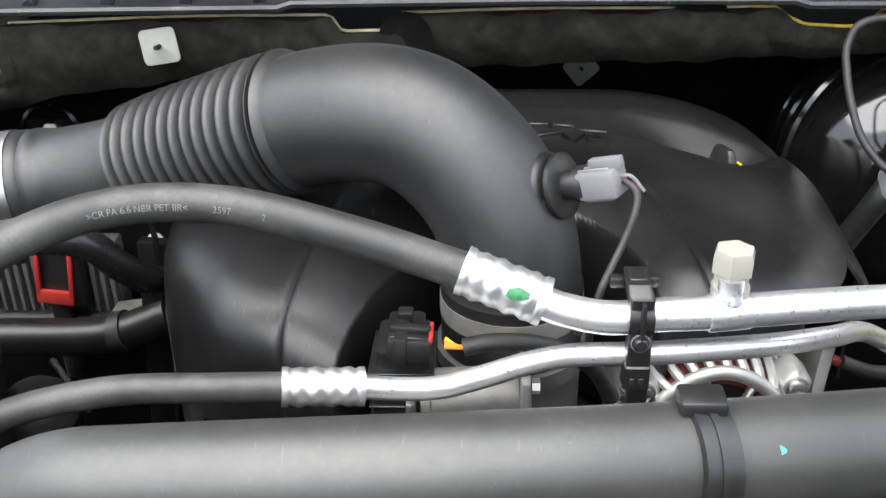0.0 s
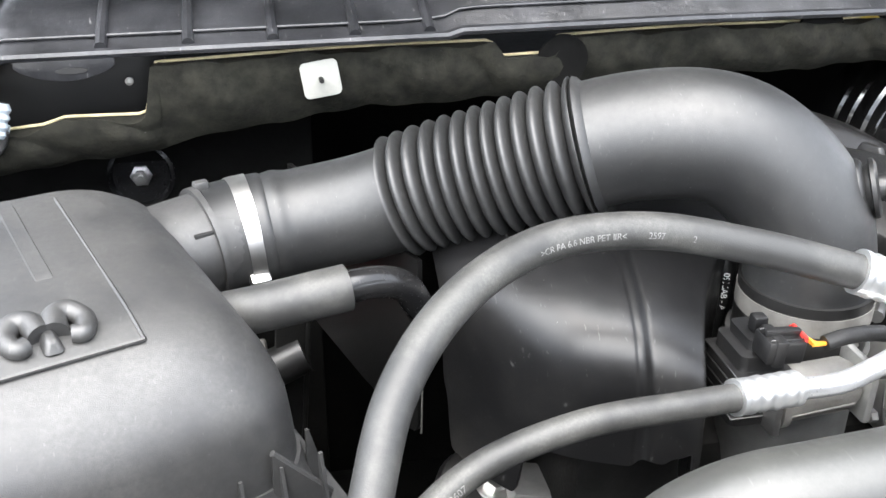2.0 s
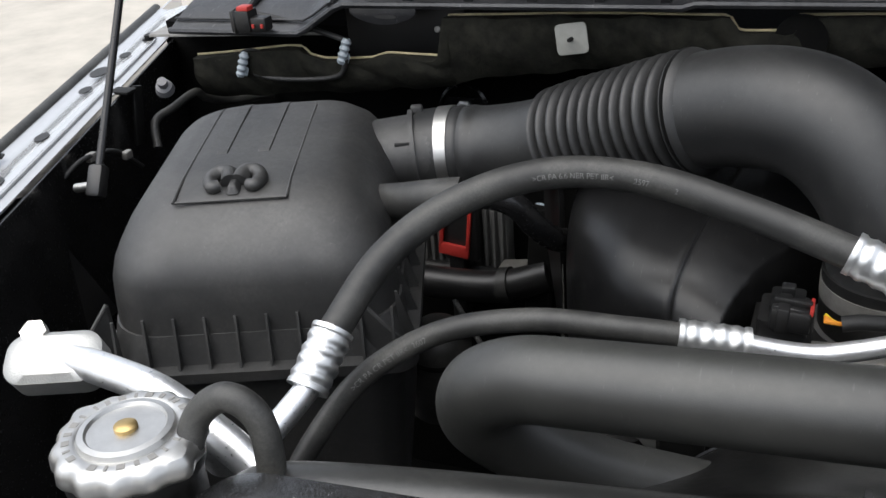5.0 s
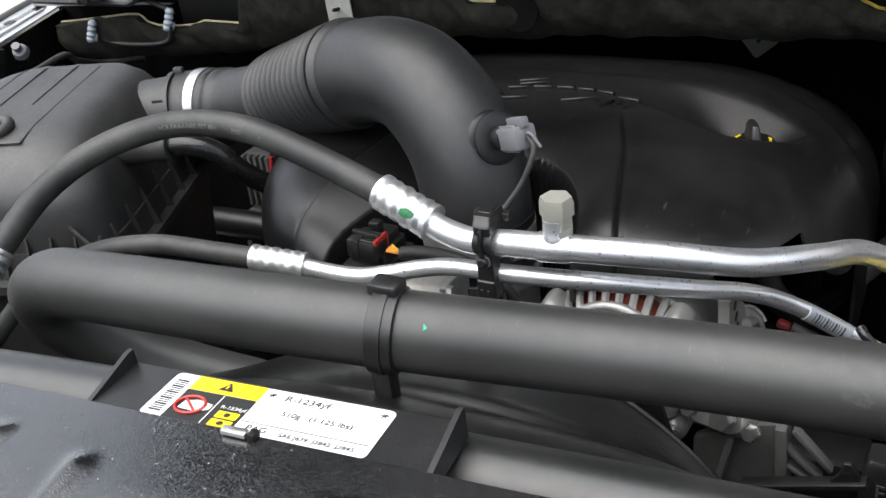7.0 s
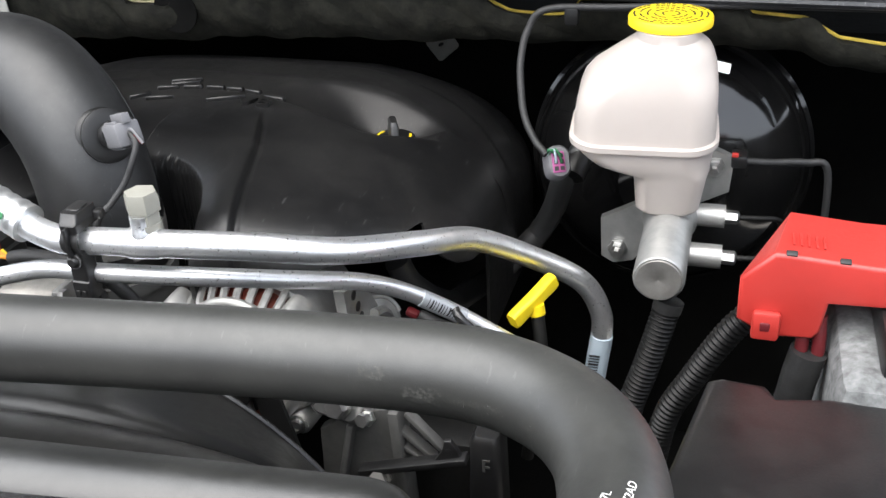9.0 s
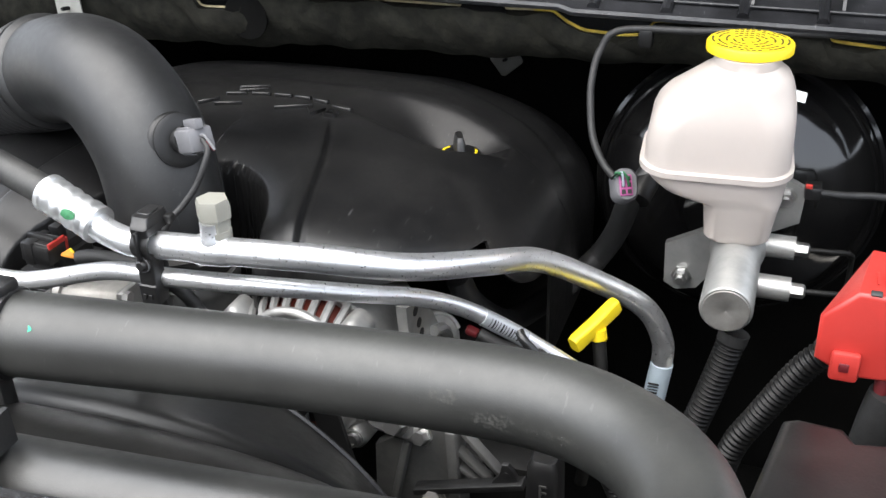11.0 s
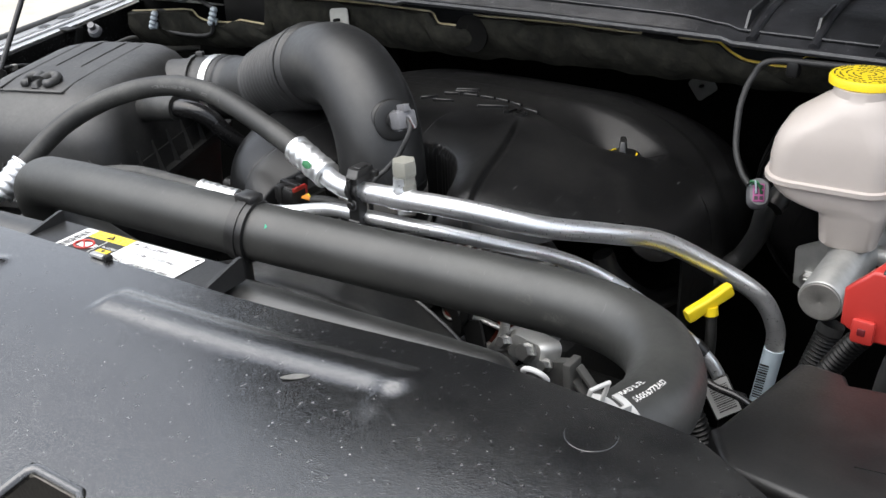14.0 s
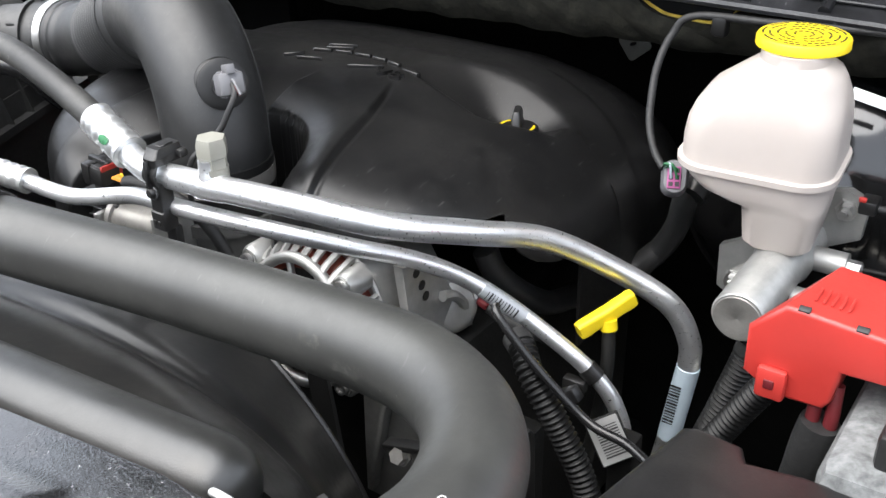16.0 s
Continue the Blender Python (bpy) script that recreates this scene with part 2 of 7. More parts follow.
def sweep(line, radius, seg=24, caps=True, bm=None, shape=None):
    """A round tube along a line of points. radius: a number or a function of the share of the length (0..1)."""
    bm = bm or bmesh.new()
    length = [0.0]
    for a, b in zip(line, line[1:]):
        length.append(length[-1] + (b - a).length)
    rings = []
    for p, s, (t, n, w) in zip(line, length, frames_along(line)):
        r = radius(s / length[-1]) if callable(radius) else radius
        ring = []
        for k in range(seg):
            a = 2 * math.pi * k / seg
            f = shape(a, s / length[-1]) if shape else 1.0
            ring.append(bm.verts.new(p + (n * math.cos(a) + w * math.sin(a)) * r * f))
        rings.append(ring)
    for r0, r1 in zip(rings, rings[1:]):
        for k in range(seg):
            bm.faces.new((r0[k], r0[(k + 1) % seg], r1[(k + 1) % seg], r1[k]))
    if caps:
        bm.faces.new(rings[0][::-1])
        bm.faces.new(rings[-1])
    return bm


def tube(pts, radius, seg=24, n=12, caps=True):
    return sweep(spline(pts, n), radius, seg, caps)


def stretch(line, a, b):
    """The part of a line between the shares a and b of its length, evenly resampled."""
    length = [0.0]
    for p, q in zip(line, line[1:]):
        length.append(length[-1] + (q - p).length)
    out, n = [], max(8, int((b - a) * len(line)))
    for i in range(n + 1):
        s = length[-1] * (a + (b - a) * i / n)
        k = max(0, min(len(line) - 2, next((j for j in range(len(line) - 1) if length[j + 1] >= s), len(line) - 2)))
        u = (s - length[k]) / max(1e-9, length[k + 1] - length[k])
        out.append(line[k].lerp(line[k + 1], u))
    return out


def box(size, m=Matrix.Identity(4), bevel=0.002, seg=2, bm=None, taper=1.0):
    """A bevelled box round the origin of m; taper narrows its top."""
    bm = bm or bmesh.new()
    made = bmesh.ops.create_cube(bm, size=1.0)["verts"]
    for v in made:
        k = taper if v.co.z > 0 else 1.0
        v.co = Vector((v.co.x * size[0] * k, v.co.y * size[1] * k, v.co.z * size[2]))
    edges = list({e for v in made for e in v.link_edges})
    verts = made
    if bevel:
        verts = bmesh.ops.bevel(bm, geom=edges, offset=min(bevel, min(size) * 0.45), segments=seg, affect="EDGES", profile=0.5)["verts"]
        verts = list({v for v in verts} | {v for v in made if v.is_valid})
    bmesh.ops.transform(bm, matrix=m, verts=verts)
    return bm


def lathe(profile, m=Matrix.Identity(4), seg=32, bm=None, shape=None):
    """A turned body: profile of (radius, height) about the z axis of m. shape(angle, index) scales the radius."""
    bm = bm or bmesh.new()
    rings = []
    for i, (r, z) in enumerate(profile):
        ring = []
        for k in range(seg):
            a = 2 * math.pi * k / seg
            f = shape(a, i) if shape else 1.0
            ring.append(bm.verts.new(m @ Vector((r * f * math.cos(a), r * f * math.sin(a), z))))
        rings.append(ring)
    for r0, r1 in zip(rings, rings[1:]):
        for k in range(seg):
            bm.faces.new((r0[k], r0[(k + 1) % seg], r1[(k + 1) % seg], r1[k]))
    bm.faces.new(rings[0][::-1])
    bm.faces.new(rings[-1])
    return bm


def sheet(f, nu, nv, thick=0.0, keep=None, bm=None, weld=False):
    """A surface f(u, v) with u, v in 0..1, given thickness along its normals; keep(point) drops faces."""
    bm = bm or bmesh.new()
    g = [[bm.verts.new(f(i / nu, j / nv)) for j in range(nv + 1)] for i in range(nu + 1)]
    for i in range(nu):
        for j in range(nv):
            q = (g[i][j], g[i + 1][j], g[i + 1][j + 1], g[i][j + 1])
            if keep is None or keep(sum((v.co for v in q), Vector()) / 4):
                bm.faces.new(q)
    for v in [v for v in bm.verts if not v.link_faces]:
        bm.verts.remove(v)
    if weld:
        bmesh.ops.remove_doubles(bm, verts=bm.verts, dist=0.000008)
    if thick:
        bmesh.ops.recalc_face_normals(bm, faces=bm.faces)
        bmesh.ops.solidify(bm, geom=bm.faces[:], thickness=thick)
    return bm


def slab(outline, thick, m=Matrix.Identity(4), bevel=0.0, seg=2, bm=None):
    """A plate with the given 2D outline, from z = 0 to thick in m."""
    bm = bm or bmesh.new()
    lo = [bm.verts.new((x, y, 0)) for x, y in outline]
    f = bm.faces.new(lo)
    ext = bmesh.ops.extrude_face_region(bm, geom=[f])["geom"]
    top = [v for v in ext if isinstance(v, bmesh.types.BMVert)]
    bmesh.ops.translate(bm, verts=top, vec=(0, 0, thick))
    if bevel:
        tf = [e for v in top for e in v.link_edges if e.other_vert(v) in top]
        bmesh.ops.bevel(bm, geom=list(set(tf)), offset=bevel, segments=seg, affect="EDGES", profile=0.5)
    bmesh.ops.transform(bm, matrix=m, verts=bm.verts)
    return bm


def rounded(hx, hy, r, n=6):
    out = []
    for cx, cy, a0 in ((hx - r, hy - r, 0), (-hx + r, hy - r, 90), (-hx + r, -hy + r, 180), (hx - r, -hy + r, 270)):
        for k in range(n + 1):
            a = radians(a0 + 90 * k / n)
            out.append((cx + r * math.cos(a), cy + r * math.sin(a)))
    return out


def loft(levels, m=Matrix.Identity(4), n=7, bm=None, cap=True):
    """Rounded rectangles (z, x0, x1, y0, y1, r) joined level by level."""
    bm = bm or bmesh.new()
    rings = []
    for z, x0, x1, y0, y1, r in levels:
        o = rounded((x1 - x0) / 2, (y1 - y0) / 2, min(r, (x1 - x0) / 2.02, (y1 - y0) / 2.02), n)
        rings.append([bm.verts.new(m @ Vector((x + (x0 + x1) / 2, y + (y0 + y1) / 2, z))) for x, y in o])
    k = len(rings[0])
    for a, b in zip(rings, rings[1:]):
        for i in range(k):
            bm.faces.new((a[i], a[(i + 1) % k], b[(i + 1) % k], b[i]))
    if cap:
        bm.faces.new(rings[0][::-1])
        bm.faces.new(rings[-1])
    return bm


def basis(origin, axis, up=(0, 0, 1)):
    """A frame whose z runs along axis, with x level where it can be."""
    z = Vector(axis).normalized()
    x = Vector(up).cross(z)
    x = x.normalized() if x.length > 1e-4 else Vector((1, 0, 0))
    y = z.cross(x)
    return Matrix.Translation(origin) @ Matrix((x, y, z)).transposed().to_4x4()


def lettering(name, body, size, m, material, parent, depth=0.0002, label="", align="CENTER"):
    c = bpy.data.curves.new(name, "FONT")
    c.body, c.size, c.extrude, c.align_x, c.align_y = body, size, depth, align, "CENTER"
    tmp = bpy.data.objects.new(name, c)
    me = bpy.data.meshes.new_from_object(tmp)
    bpy.data.objects.remove(tmp)
    me.transform(m)
    me.materials.clear()
    me.materials.append(material)
    ob = new(name, me)
    ob.parent = parent
    ob.matrix_parent_inverse = root_offset(parent).inverted()
    return tagged(ob, label)


def wrap_text(name, body, size, line, share, angle, r, material, parent, flip=False, roll=0.0):
    """Lettering bent round a hose: share of the length where it starts, angle round the hose."""
    c = bpy.data.curves.new(name, "FONT")
    c.body, c.size, c.align_x, c.align_y = body, size, "LEFT", "CENTER"
    tmp = bpy.data.objects.new(name, c)
    me = bpy.data.meshes.new_from_object(tmp)
    bpy.data.objects.remove(tmp)
    length = [0.0]
    for a, b in zip(line, line[1:]):
        length.append(length[-1] + (b - a).length)
    fr = frames_along(line)
    for v in me.vertices:
        s = share * length[-1] + (-v.co.x if flip else v.co.x)
        k = max(0, min(len(line) - 2, next((j for j in range(len(line) - 1) if length[j + 1] >= s), len(line) - 2)))
        u = (s - length[k]) / max(1e-9, length[k + 1] - length[k])
        p = line[k].lerp(line[k + 1], u)
        t, n, w = fr[k]
        a = angle - (-v.co.y if flip else v.co.y) / r
        v.co = p + (n * math.cos(a) + w * math.sin(a)) * (r + 0.0004)
    me.materials.clear()
    me.materials.append(material)
    ob = new(name, me)
    ob.parent = parent
    ob.matrix_parent_inverse = root_offset(parent).inverted()
    return ob


# ==== the setting ====
def ground():
    bm = bmesh.new()
    bmesh.ops.create_grid(bm, x_segments=4, y_segments=4, size=200)
    return solo("ground", bm, M_CONCRETE, "pale weathered concrete ground beside the vehicle", "ground", kind="structure", smooth=0)


ground()

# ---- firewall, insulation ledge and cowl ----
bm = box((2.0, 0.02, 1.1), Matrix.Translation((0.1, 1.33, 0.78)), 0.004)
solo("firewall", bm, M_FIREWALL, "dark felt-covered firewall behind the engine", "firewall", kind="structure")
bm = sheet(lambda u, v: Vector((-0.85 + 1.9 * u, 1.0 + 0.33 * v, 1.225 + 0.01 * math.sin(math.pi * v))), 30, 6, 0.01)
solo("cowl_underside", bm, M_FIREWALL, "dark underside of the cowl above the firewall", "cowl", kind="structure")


def pad_top(x):
    """Upper edge of the insulation pad, with its notches."""
    z = 1.250 + 0.012 * math.sin((x + 0.4) * 1.5)
    for c, w, d in ((-0.068, 0.034, 0.016),):
        k = abs(x - c) / w
        if k < 1:
            z -= d * min(1, (1 - k) * 3.5)
    prof = ((0.29, 1.2605), (0.316, 1.2600), (0.330, 1.250), (0.347, 1.242), (0.387, 1.239), (0.408, 1.241), (0.416, 1.255), (0.50, 1.259), (0.572, 1.266), (0.580, 1.250), (0.63, 1.246), (0.66, 1.228), (0.70, 1.222), (0.99, 1.220))
    for (xa, za), (xb, zb) in zip(prof, prof[1:]):
        if xa <= x <= xb:
            z = za + (zb - za) * (x - xa) / (xb - xa)
    if x < -0.42:
        prof = ((-0.78, 1.190), (-0.645, 1.205), (-0.621, 1.205), (-0.614, 1.195), (-0.593, 1.190), (-0.554, 1.191), (-0.523, 1.194), (-0.503, 1.201), (-0.433, 1.201), (-0.427, 1.206), (-0.421, 1.236), (-0.415, 1.241))
        for (xa, za), (xb, zb) in zip(prof, prof[1:]):
            if xa <= x <= xb:
                z = za + (zb - za) * (x - xa) / (xb - xa)
    return z


PAD_LOW = ((-0.78, 1.140), (-0.63, 1.150), (-0.50, 1.161), (-0.333, 1.187), (-0.22, 1.199), (0.0, 1.207), (0.14, 1.213), (0.33, 1.219), (0.97, 1.228))


def pad_face(u, v):
    x = -0.78 + 1.75 * u
    zt = pad_top(x)
    zb = zt - 0.02
    for (xa, za), (xb, zc) in zip(PAD_LOW, PAD_LOW[1:]):
        if xa <= x <= xb:
            zb = min(zb, za + (zc - za) * (x - xa) / (xb - xa))
    zb += 0.0016 * math.sin(x * 47) + 0.0011 * math.sin(x * 113 + 1)
    wave = 0.0022 * math.sin(x * 61 + 4 * v) + 0.0016 * math.sin(x * 137 + 7 * v)
    return Vector((x, 0.967 + 0.018 * (1 - v) ** 3 + 0.004 * math.sin(x * 19) + wave * (1 - v) * v * 4, zb + (zt - zb) * v))


pad = thing("insulation_pad", (0.1, 0.98, 1.2), "olive-black insulation pad along the cowl edge with tan cut edges", "insulation", kind="structure")
part("pad", sheet(pad_face, 320, 10, 0.012), M_FOAM, pad)
edge = [pad_face(i / 260, 1) + Vector((0, 0.001, 0.0015)) for i in range(261)]
part("cut_edge", sweep(edge[:161], 0.0015, 6), M_FOAMEDGE, pad, "tan cut edge of the foam")
part("cut_edge", sweep(edge[160:], 0.0017, 6), M_EDGEY, pad, "yellowed cut edge of the foam")
for dx, dz in ((-0.030, 1.2355), (0.246, 1.2520)):
    part("round_patch", lathe([(0.0, 0), (0.026, 0), (0.026, 0.003), (0.0, 0.003)], basis((dx, 0.9570, dz), (0, -1, -0.06)), 32), M_FIREWALL, pad, "dark round foam patch")


def clip(loc, flat, size, turn=8):
    c = thing("insulation_clip", loc, "pale square push-on metal clip over a threaded stud", "clip", "insulation clips")
    m = basis(loc, flat)
    part("plate", slab(rounded(size, size * 0.95, size * 0.3), 0.0016, m @ Matrix.Rotation(radians(turn), 4, "Z"), 0.0005), M_CLIP, c)
    part("stud", lathe([(0.0024, 0), (0.0024, 0.012), (0.0018, 0.014), (0.0, 0.014)], m, 12), M_DARK, c, "dark threaded stud")
    return c


clip((-0.268, 0.9530, 1.230), (0, -1, 0.12), 0.0180)
clip((0.171, 1.300, 1.101), (0, -1, 0.15), 0.019, 40)

# cowl panel: ribbed black plastic that rises towards the windscreen
def cowl_edge(x):
    z = 1.272 - 0.006 * abs(x - 0.1)
    if -0.14 < x < 0.34:
        z += 0.004
    return z - 0.62 * max(0.0, min(0.058, -0.548 - x))


def cowl_f(u, v):
    x = -0.80 + 1.63 * u
    step = 1 / (1 + math.exp(-(x + 0.145) * 90)) - 1 / (1 + math.exp(-(x - 0.30) * 90))
    y = 0.945 + 0.30 * v
    z = cowl_edge(x) + 0.085 * v + 0.018 * step * math.sin(math.pi * min(1, v * 2.2)) * (1 if v < 0.46 else 0.3) + 0.006 * math.sin(v * 9)
    return Vector((x, y, z))


cowl = thing("cowl_panel", (0.1, 1.0, 1.27), "dusty ribbed black plastic cowl panel below the windscreen", "cowl panel", kind="structure")
part("panel", sheet(cowl_f, 180, 30, 0.004), M_COWL, cowl)
lip = [cowl_f(i / 120, 0) + Vector((0, -0.002, -0.002)) for i in range(121)]
part("inner_panel", box((0.16, 0.008, 0.10), Matrix.Translation((-0.49, 0.999, 1.215)), 0.003), M_LOOM, cowl, "dark inner panel")
part("panel_stud", lathe([(0.004, 0), (0.004, 0.004), (0.002, 0.005), (0.0, 0.005)], basis((-0.445, 0.995, 1.225), (0, -1, 0.2)), 12), M_DULL, cowl, "small grey stud")
tab = [(-0.535 + 0.085 * k / 20, 1.256 - 0.013 * math.sin(math.pi * k / 20) ** 0.7) for k in range(21)]
part("lip_tab", slab([(-0.535, 1.264), *tab, (-0.450, 1.264)][::-1], 0.003, Matrix.Translation((0, 0.946, 0)) @ Matrix(((1, 0, 0, 0), (0, 0, -1, 0), (0, 1, 0, 0), (0, 0, 0, 1))), 0.0008), M_COWL, cowl, "curved tab below the lip")
part("tab_slot", slab([(0.014 * math.cos(k * math.pi / 8), 0.0028 * math.sin(k * math.pi / 8)) for k in range(16)], 0.0008, Matrix.Translation((-0.487, 0.9425, 1.2525)) @ Matrix.Rotation(radians(90), 4, "X")), M_INK, cowl, "dark oval slot")
part("front_lip", sweep(lip, lambda s: 0.0045, 8), M_COWL, cowl, "rounded worn front lip")
for v, r, up in ((0.05, 0.0018, 0.003),):
    part("pressed_line", sweep([cowl_f(i / 120, v) + Vector((0, 0, up)) for i in range(121)], r, 8), M_COWL, cowl)
for x in (0.345, 0.425, 0.505, 0.585):
    part("gusset", slab([(0, 0), (0.075, 0), (0.06, 0.012), (0.012, 0.018)], 0.003, Matrix.Translation(cowl_f((x + 0.80) / 1.63, 0.06)) @ Matrix(((0, 0, 1, 0), (1, 0, 0, 0), (0.25, 1, 0, 0), (0, 0, 0, 1)))), M_COWL, cowl, "worn stiffening gusset")
for i, x in enumerate([-0.70, -0.56, -0.46, -0.385, -0.31, -0.235, -0.165, 0.36, 0.43, 0.50, 0.57]):
    pts = [cowl_f((x + 0.80) / 1.63, v) + Vector((0, 0, 0.003)) for v in (0.0, 0.1, 0.2, 0.35, 0.5)]
    part("rib", sweep(spline(pts, 6), lambda s: 0.0035 + 0.002 * (1 - s), 8), M_COWL, cowl)

# ---- passenger-side fender with its inner rail ----
fender = thing("fender", (-0.9, 0.6, 1.1), "silver painted front fender with a drilled inner mounting rail", "fender", kind="structure")


def rail_xy(y):
    return -0.664 - 0.40 * max(0, y - 0.45)


def rail_f(u, v):
    y = -0.5 + 1.75 * u
    return Vector((rail_xy(y) - 0.075 * v, y, 1.178 + 0.004 * math.sin(v * 6)))


part("rail", sheet(rail_f, 60, 8, 0.003), M_SILVER, fender, "bright silver painted rail")
part("edge_seal", sweep([rail_f(i / 60, 1) + Vector((-0.006, 0, 0.0)) for i in range(61)], 0.007, 10), M_RUBBER, fender, "black rubber seal")


def outer_f(u, v):
    y = -0.5 + 1.9 * u
    return Vector((rail_xy(y) - 0.085 - 0.10 * v, y, 1.168 - 0.5 * v ** 0.8))


part("outer_skin", sheet(outer_f, 40, 16, 0.003), M_SILVER, fender)
part("inner_wall", sheet(lambda u, v: Vector((rail_xy(-0.5 + 1.75 * u) + 0.004 + 0.02 * v, -0.5 + 1.75 * u, 1.174 - 0.6 * v)), 30, 6, 0.003), M_GLOSS, fender, "black painted inner wall")
for x, y, s in ((-0.742, 0.56, 1.0), (-0.79, 0.68, 0.8), (-0.859, 0.832, 0.8), (-0.894, 0.902, 1.3), (-0.912, 0.977, 0.8), (-0.941, 1.095, 0.6)):
    part("rail_hole", lathe([(0.0, 0), (0.012, 0), (0.012, 0.0012), (0.0, 0.0012)], Matrix.Translation((x, y, 1.1815)) @ Matrix.Rotation(radians(22), 4, "Z") @ Matrix.Diagonal((0.75 * s, 1.45 * s, 1, 1)), 20), M_INK, fender, "open oblong hole")
part("rail_crease", sweep([Vector((rail_xy(y / 100) - 0.012, y / 100, 1.1825)) for y in range(40, 110, 5)], 0.0022, 8), M_SILVER, fender)
for x, y in ((-0.930, 1.055), (-0.80, 0.62)):
    part("rail_bolt", lathe([(0.011, 0), (0.011, 0.002), (0.007, 0.002), (0.007, 0.008), (0.0, 0.008)], Matrix.Translation((x, y, 1.181)), 6), M_DARK, fender)
part("shield", slab([(0, 0), (0.16, 0), (0.10, 0.16), (0, 0.2)], 0.004, basis((-0.735, 0.48, 1.0), (1, -0.2, 0.1))), M_PLASTIC, fender, "black splash shield")

bolt_hole = thing("panel_stud", (-0.457, 1.08, 1.09), "bright hexagonal stud nut in a dark round recess", "stud")
part("recess_ring", lathe([(0.036, 0), (0.036, 0.004), (0.032, 0.006), (0.030, 0.001), (0.0, 0.001)], basis((-0.457, 1.0895, 1.091), (0, -1, 0.1)), 36), M_GLOSS, bolt_hole)
part("nut", lathe([(0.012, 0), (0.012, 0.003), (0.008, 0.004), (0.008, 0.011), (0.004, 0.011), (0.004, 0.016), (0.0, 0.016)], basis((-0.457, 1.088, 1.091), (0, -1, 0.1)), 6), M_STEEL, bolt_hole)
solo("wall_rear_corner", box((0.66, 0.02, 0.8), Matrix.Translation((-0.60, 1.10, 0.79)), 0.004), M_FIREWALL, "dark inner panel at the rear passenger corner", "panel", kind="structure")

# far fender closes the bay beyond the battery
part2 = box((0.02, 1.8, 0.6), Matrix.Translation((1.02, 0.4, 0.9)), 0.004)
solo("wall_driver_side", part2, M_GLOSS, "black inner fender on the driver side", "inner fender", kind="structure")
solo("wall_radiator", box((1.8, 0.02, 0.9), Matrix.Translation((0.1, 0.15, 0.75)), 0.004), M_DARK, "dark radiator core behind the cover", "radiator", kind="structure")
solo("floor_under_engine", box((2.0, 1.3, 0.02), Matrix.Translation((0.1, 0.7, 0.45)), 0.004), M_DARK, "dark splash tray under the engine", "tray", kind="structure")

# open hood above the bay
hood = thing("hood", (0.1, 1.3, 1.35), "open black hood raised over the engine bay", "hood", kind="structure")
part("hood_panel", sheet(lambda u, v: Vector((-0.72 + 1.74 * u, 1.32 - 0.55 * v, 1.38 + 0.765 * v + 0.03 * math.sin(math.pi * u))), 16, 12, 0.03), M_FIREWALL, hood)

# gas strut that holds the hood
strut = thing("gas_strut", (-0.668, 0.626, 1.16), "black gas strut with a chrome-like rod holding the hood open", "gas strut")
s0, s1 = Vector((-0.670, 0.622, 1.165)), Vector((-0.695, 0.80, 1.42))
part("rod", sweep([s0 + (s1 - s0) * k for k in (0, 0.3, 0.6, 1.0, 2.4)], 0.0042, 16), M_GLOSS, strut)
part("end_socket", box((0.017, 0.017, 0.034), basis(s0, s1 - s0), 0.004), M_PLASTIC, strut, "plastic ball socket")
part("ball_stud", lathe([(0.005, 0), (0.005, 0.03), (0.0, 0.03)], basis(s0 - Vector((0.03, 0, 0.01)), (1, 0, 0.2)), 12), M_STEEL, strut)

# ==== air intake ====
duct_line = spline([(-0.410, 0.756, 1.156), (-0.355, 0.775, 1.160), (-0.302, 0.779, 1.166), (-0.250, 0.769, 1.179), (-0.199, 0.751, 1.201), (-0.152, 0.733, 1.219), (-0.104, 0.713, 1.238), (-0.060, 0.696, 1.252), (-0.022, 0.678, 1.258), (0.008, 0.666, 1.252), (0.036, 0.654, 1.232), (0.056, 0.644, 1.204), (0.065, 0.638, 1.168), (0.066, 0.636, 1.136)], 16)
duct = thing("air_intake_duct", (-0.1, 0.68, 1.2), "satin black plastic air intake duct with a bellows section and elbow", "air intake duct")
D0, D1 = 0.326, 0.575
part("neck", sweep(stretch(duct_line, 0.06, D0), lambda s: 0.0455 if s < 0.30 else 0.0432 + 0.0022 * math.exp(-((s - 0.36) / 0.05) ** 2), 48), M_DUCT, duct)


def bellows_r(s):
    return 0.0375 + 0.0042 * s + 0.0120 * abs(math.sin(math.pi * (12 * s + 0.5))) ** 0.75


fine = stretch(duct_line, D0, D1)
fine = stretch(spline(fine, 6), 0, 1)
part("bellows", sweep(stretch(spline(fine, 4), 0, 1), bellows_r, 48), M_DUCT, duct, "ribbed flexible bellows")


def elbow_r(s):
    if s < 0.03:
        return 0.0480 + 0.0055 * math.sin(math.pi * s / 0.03)
    return 0.0480 - 0.0012 * max(0, s - 0.75)


part("elbow", sweep(stretch(duct_line, D1, 1.0), elbow_r, 56), M_DUCT, duct, "large smooth elbow with a mould seam")
seam = []
for p, (t, n, w) in list(zip(stretch(duct_line, D1 + 0.03, 0.99), frames_along(stretch(duct_line, D1 + 0.03, 0.99)))):
    out = (Vector((0.75, 0.62, 0.25)) - t * t.dot(Vector((0.75, 0.62, 0.25)))).normalized()
    seam.append(p + out * 0.0479)
part("mould_seam", sweep(seam, 0.0007, 6), M_DUCT, duct)


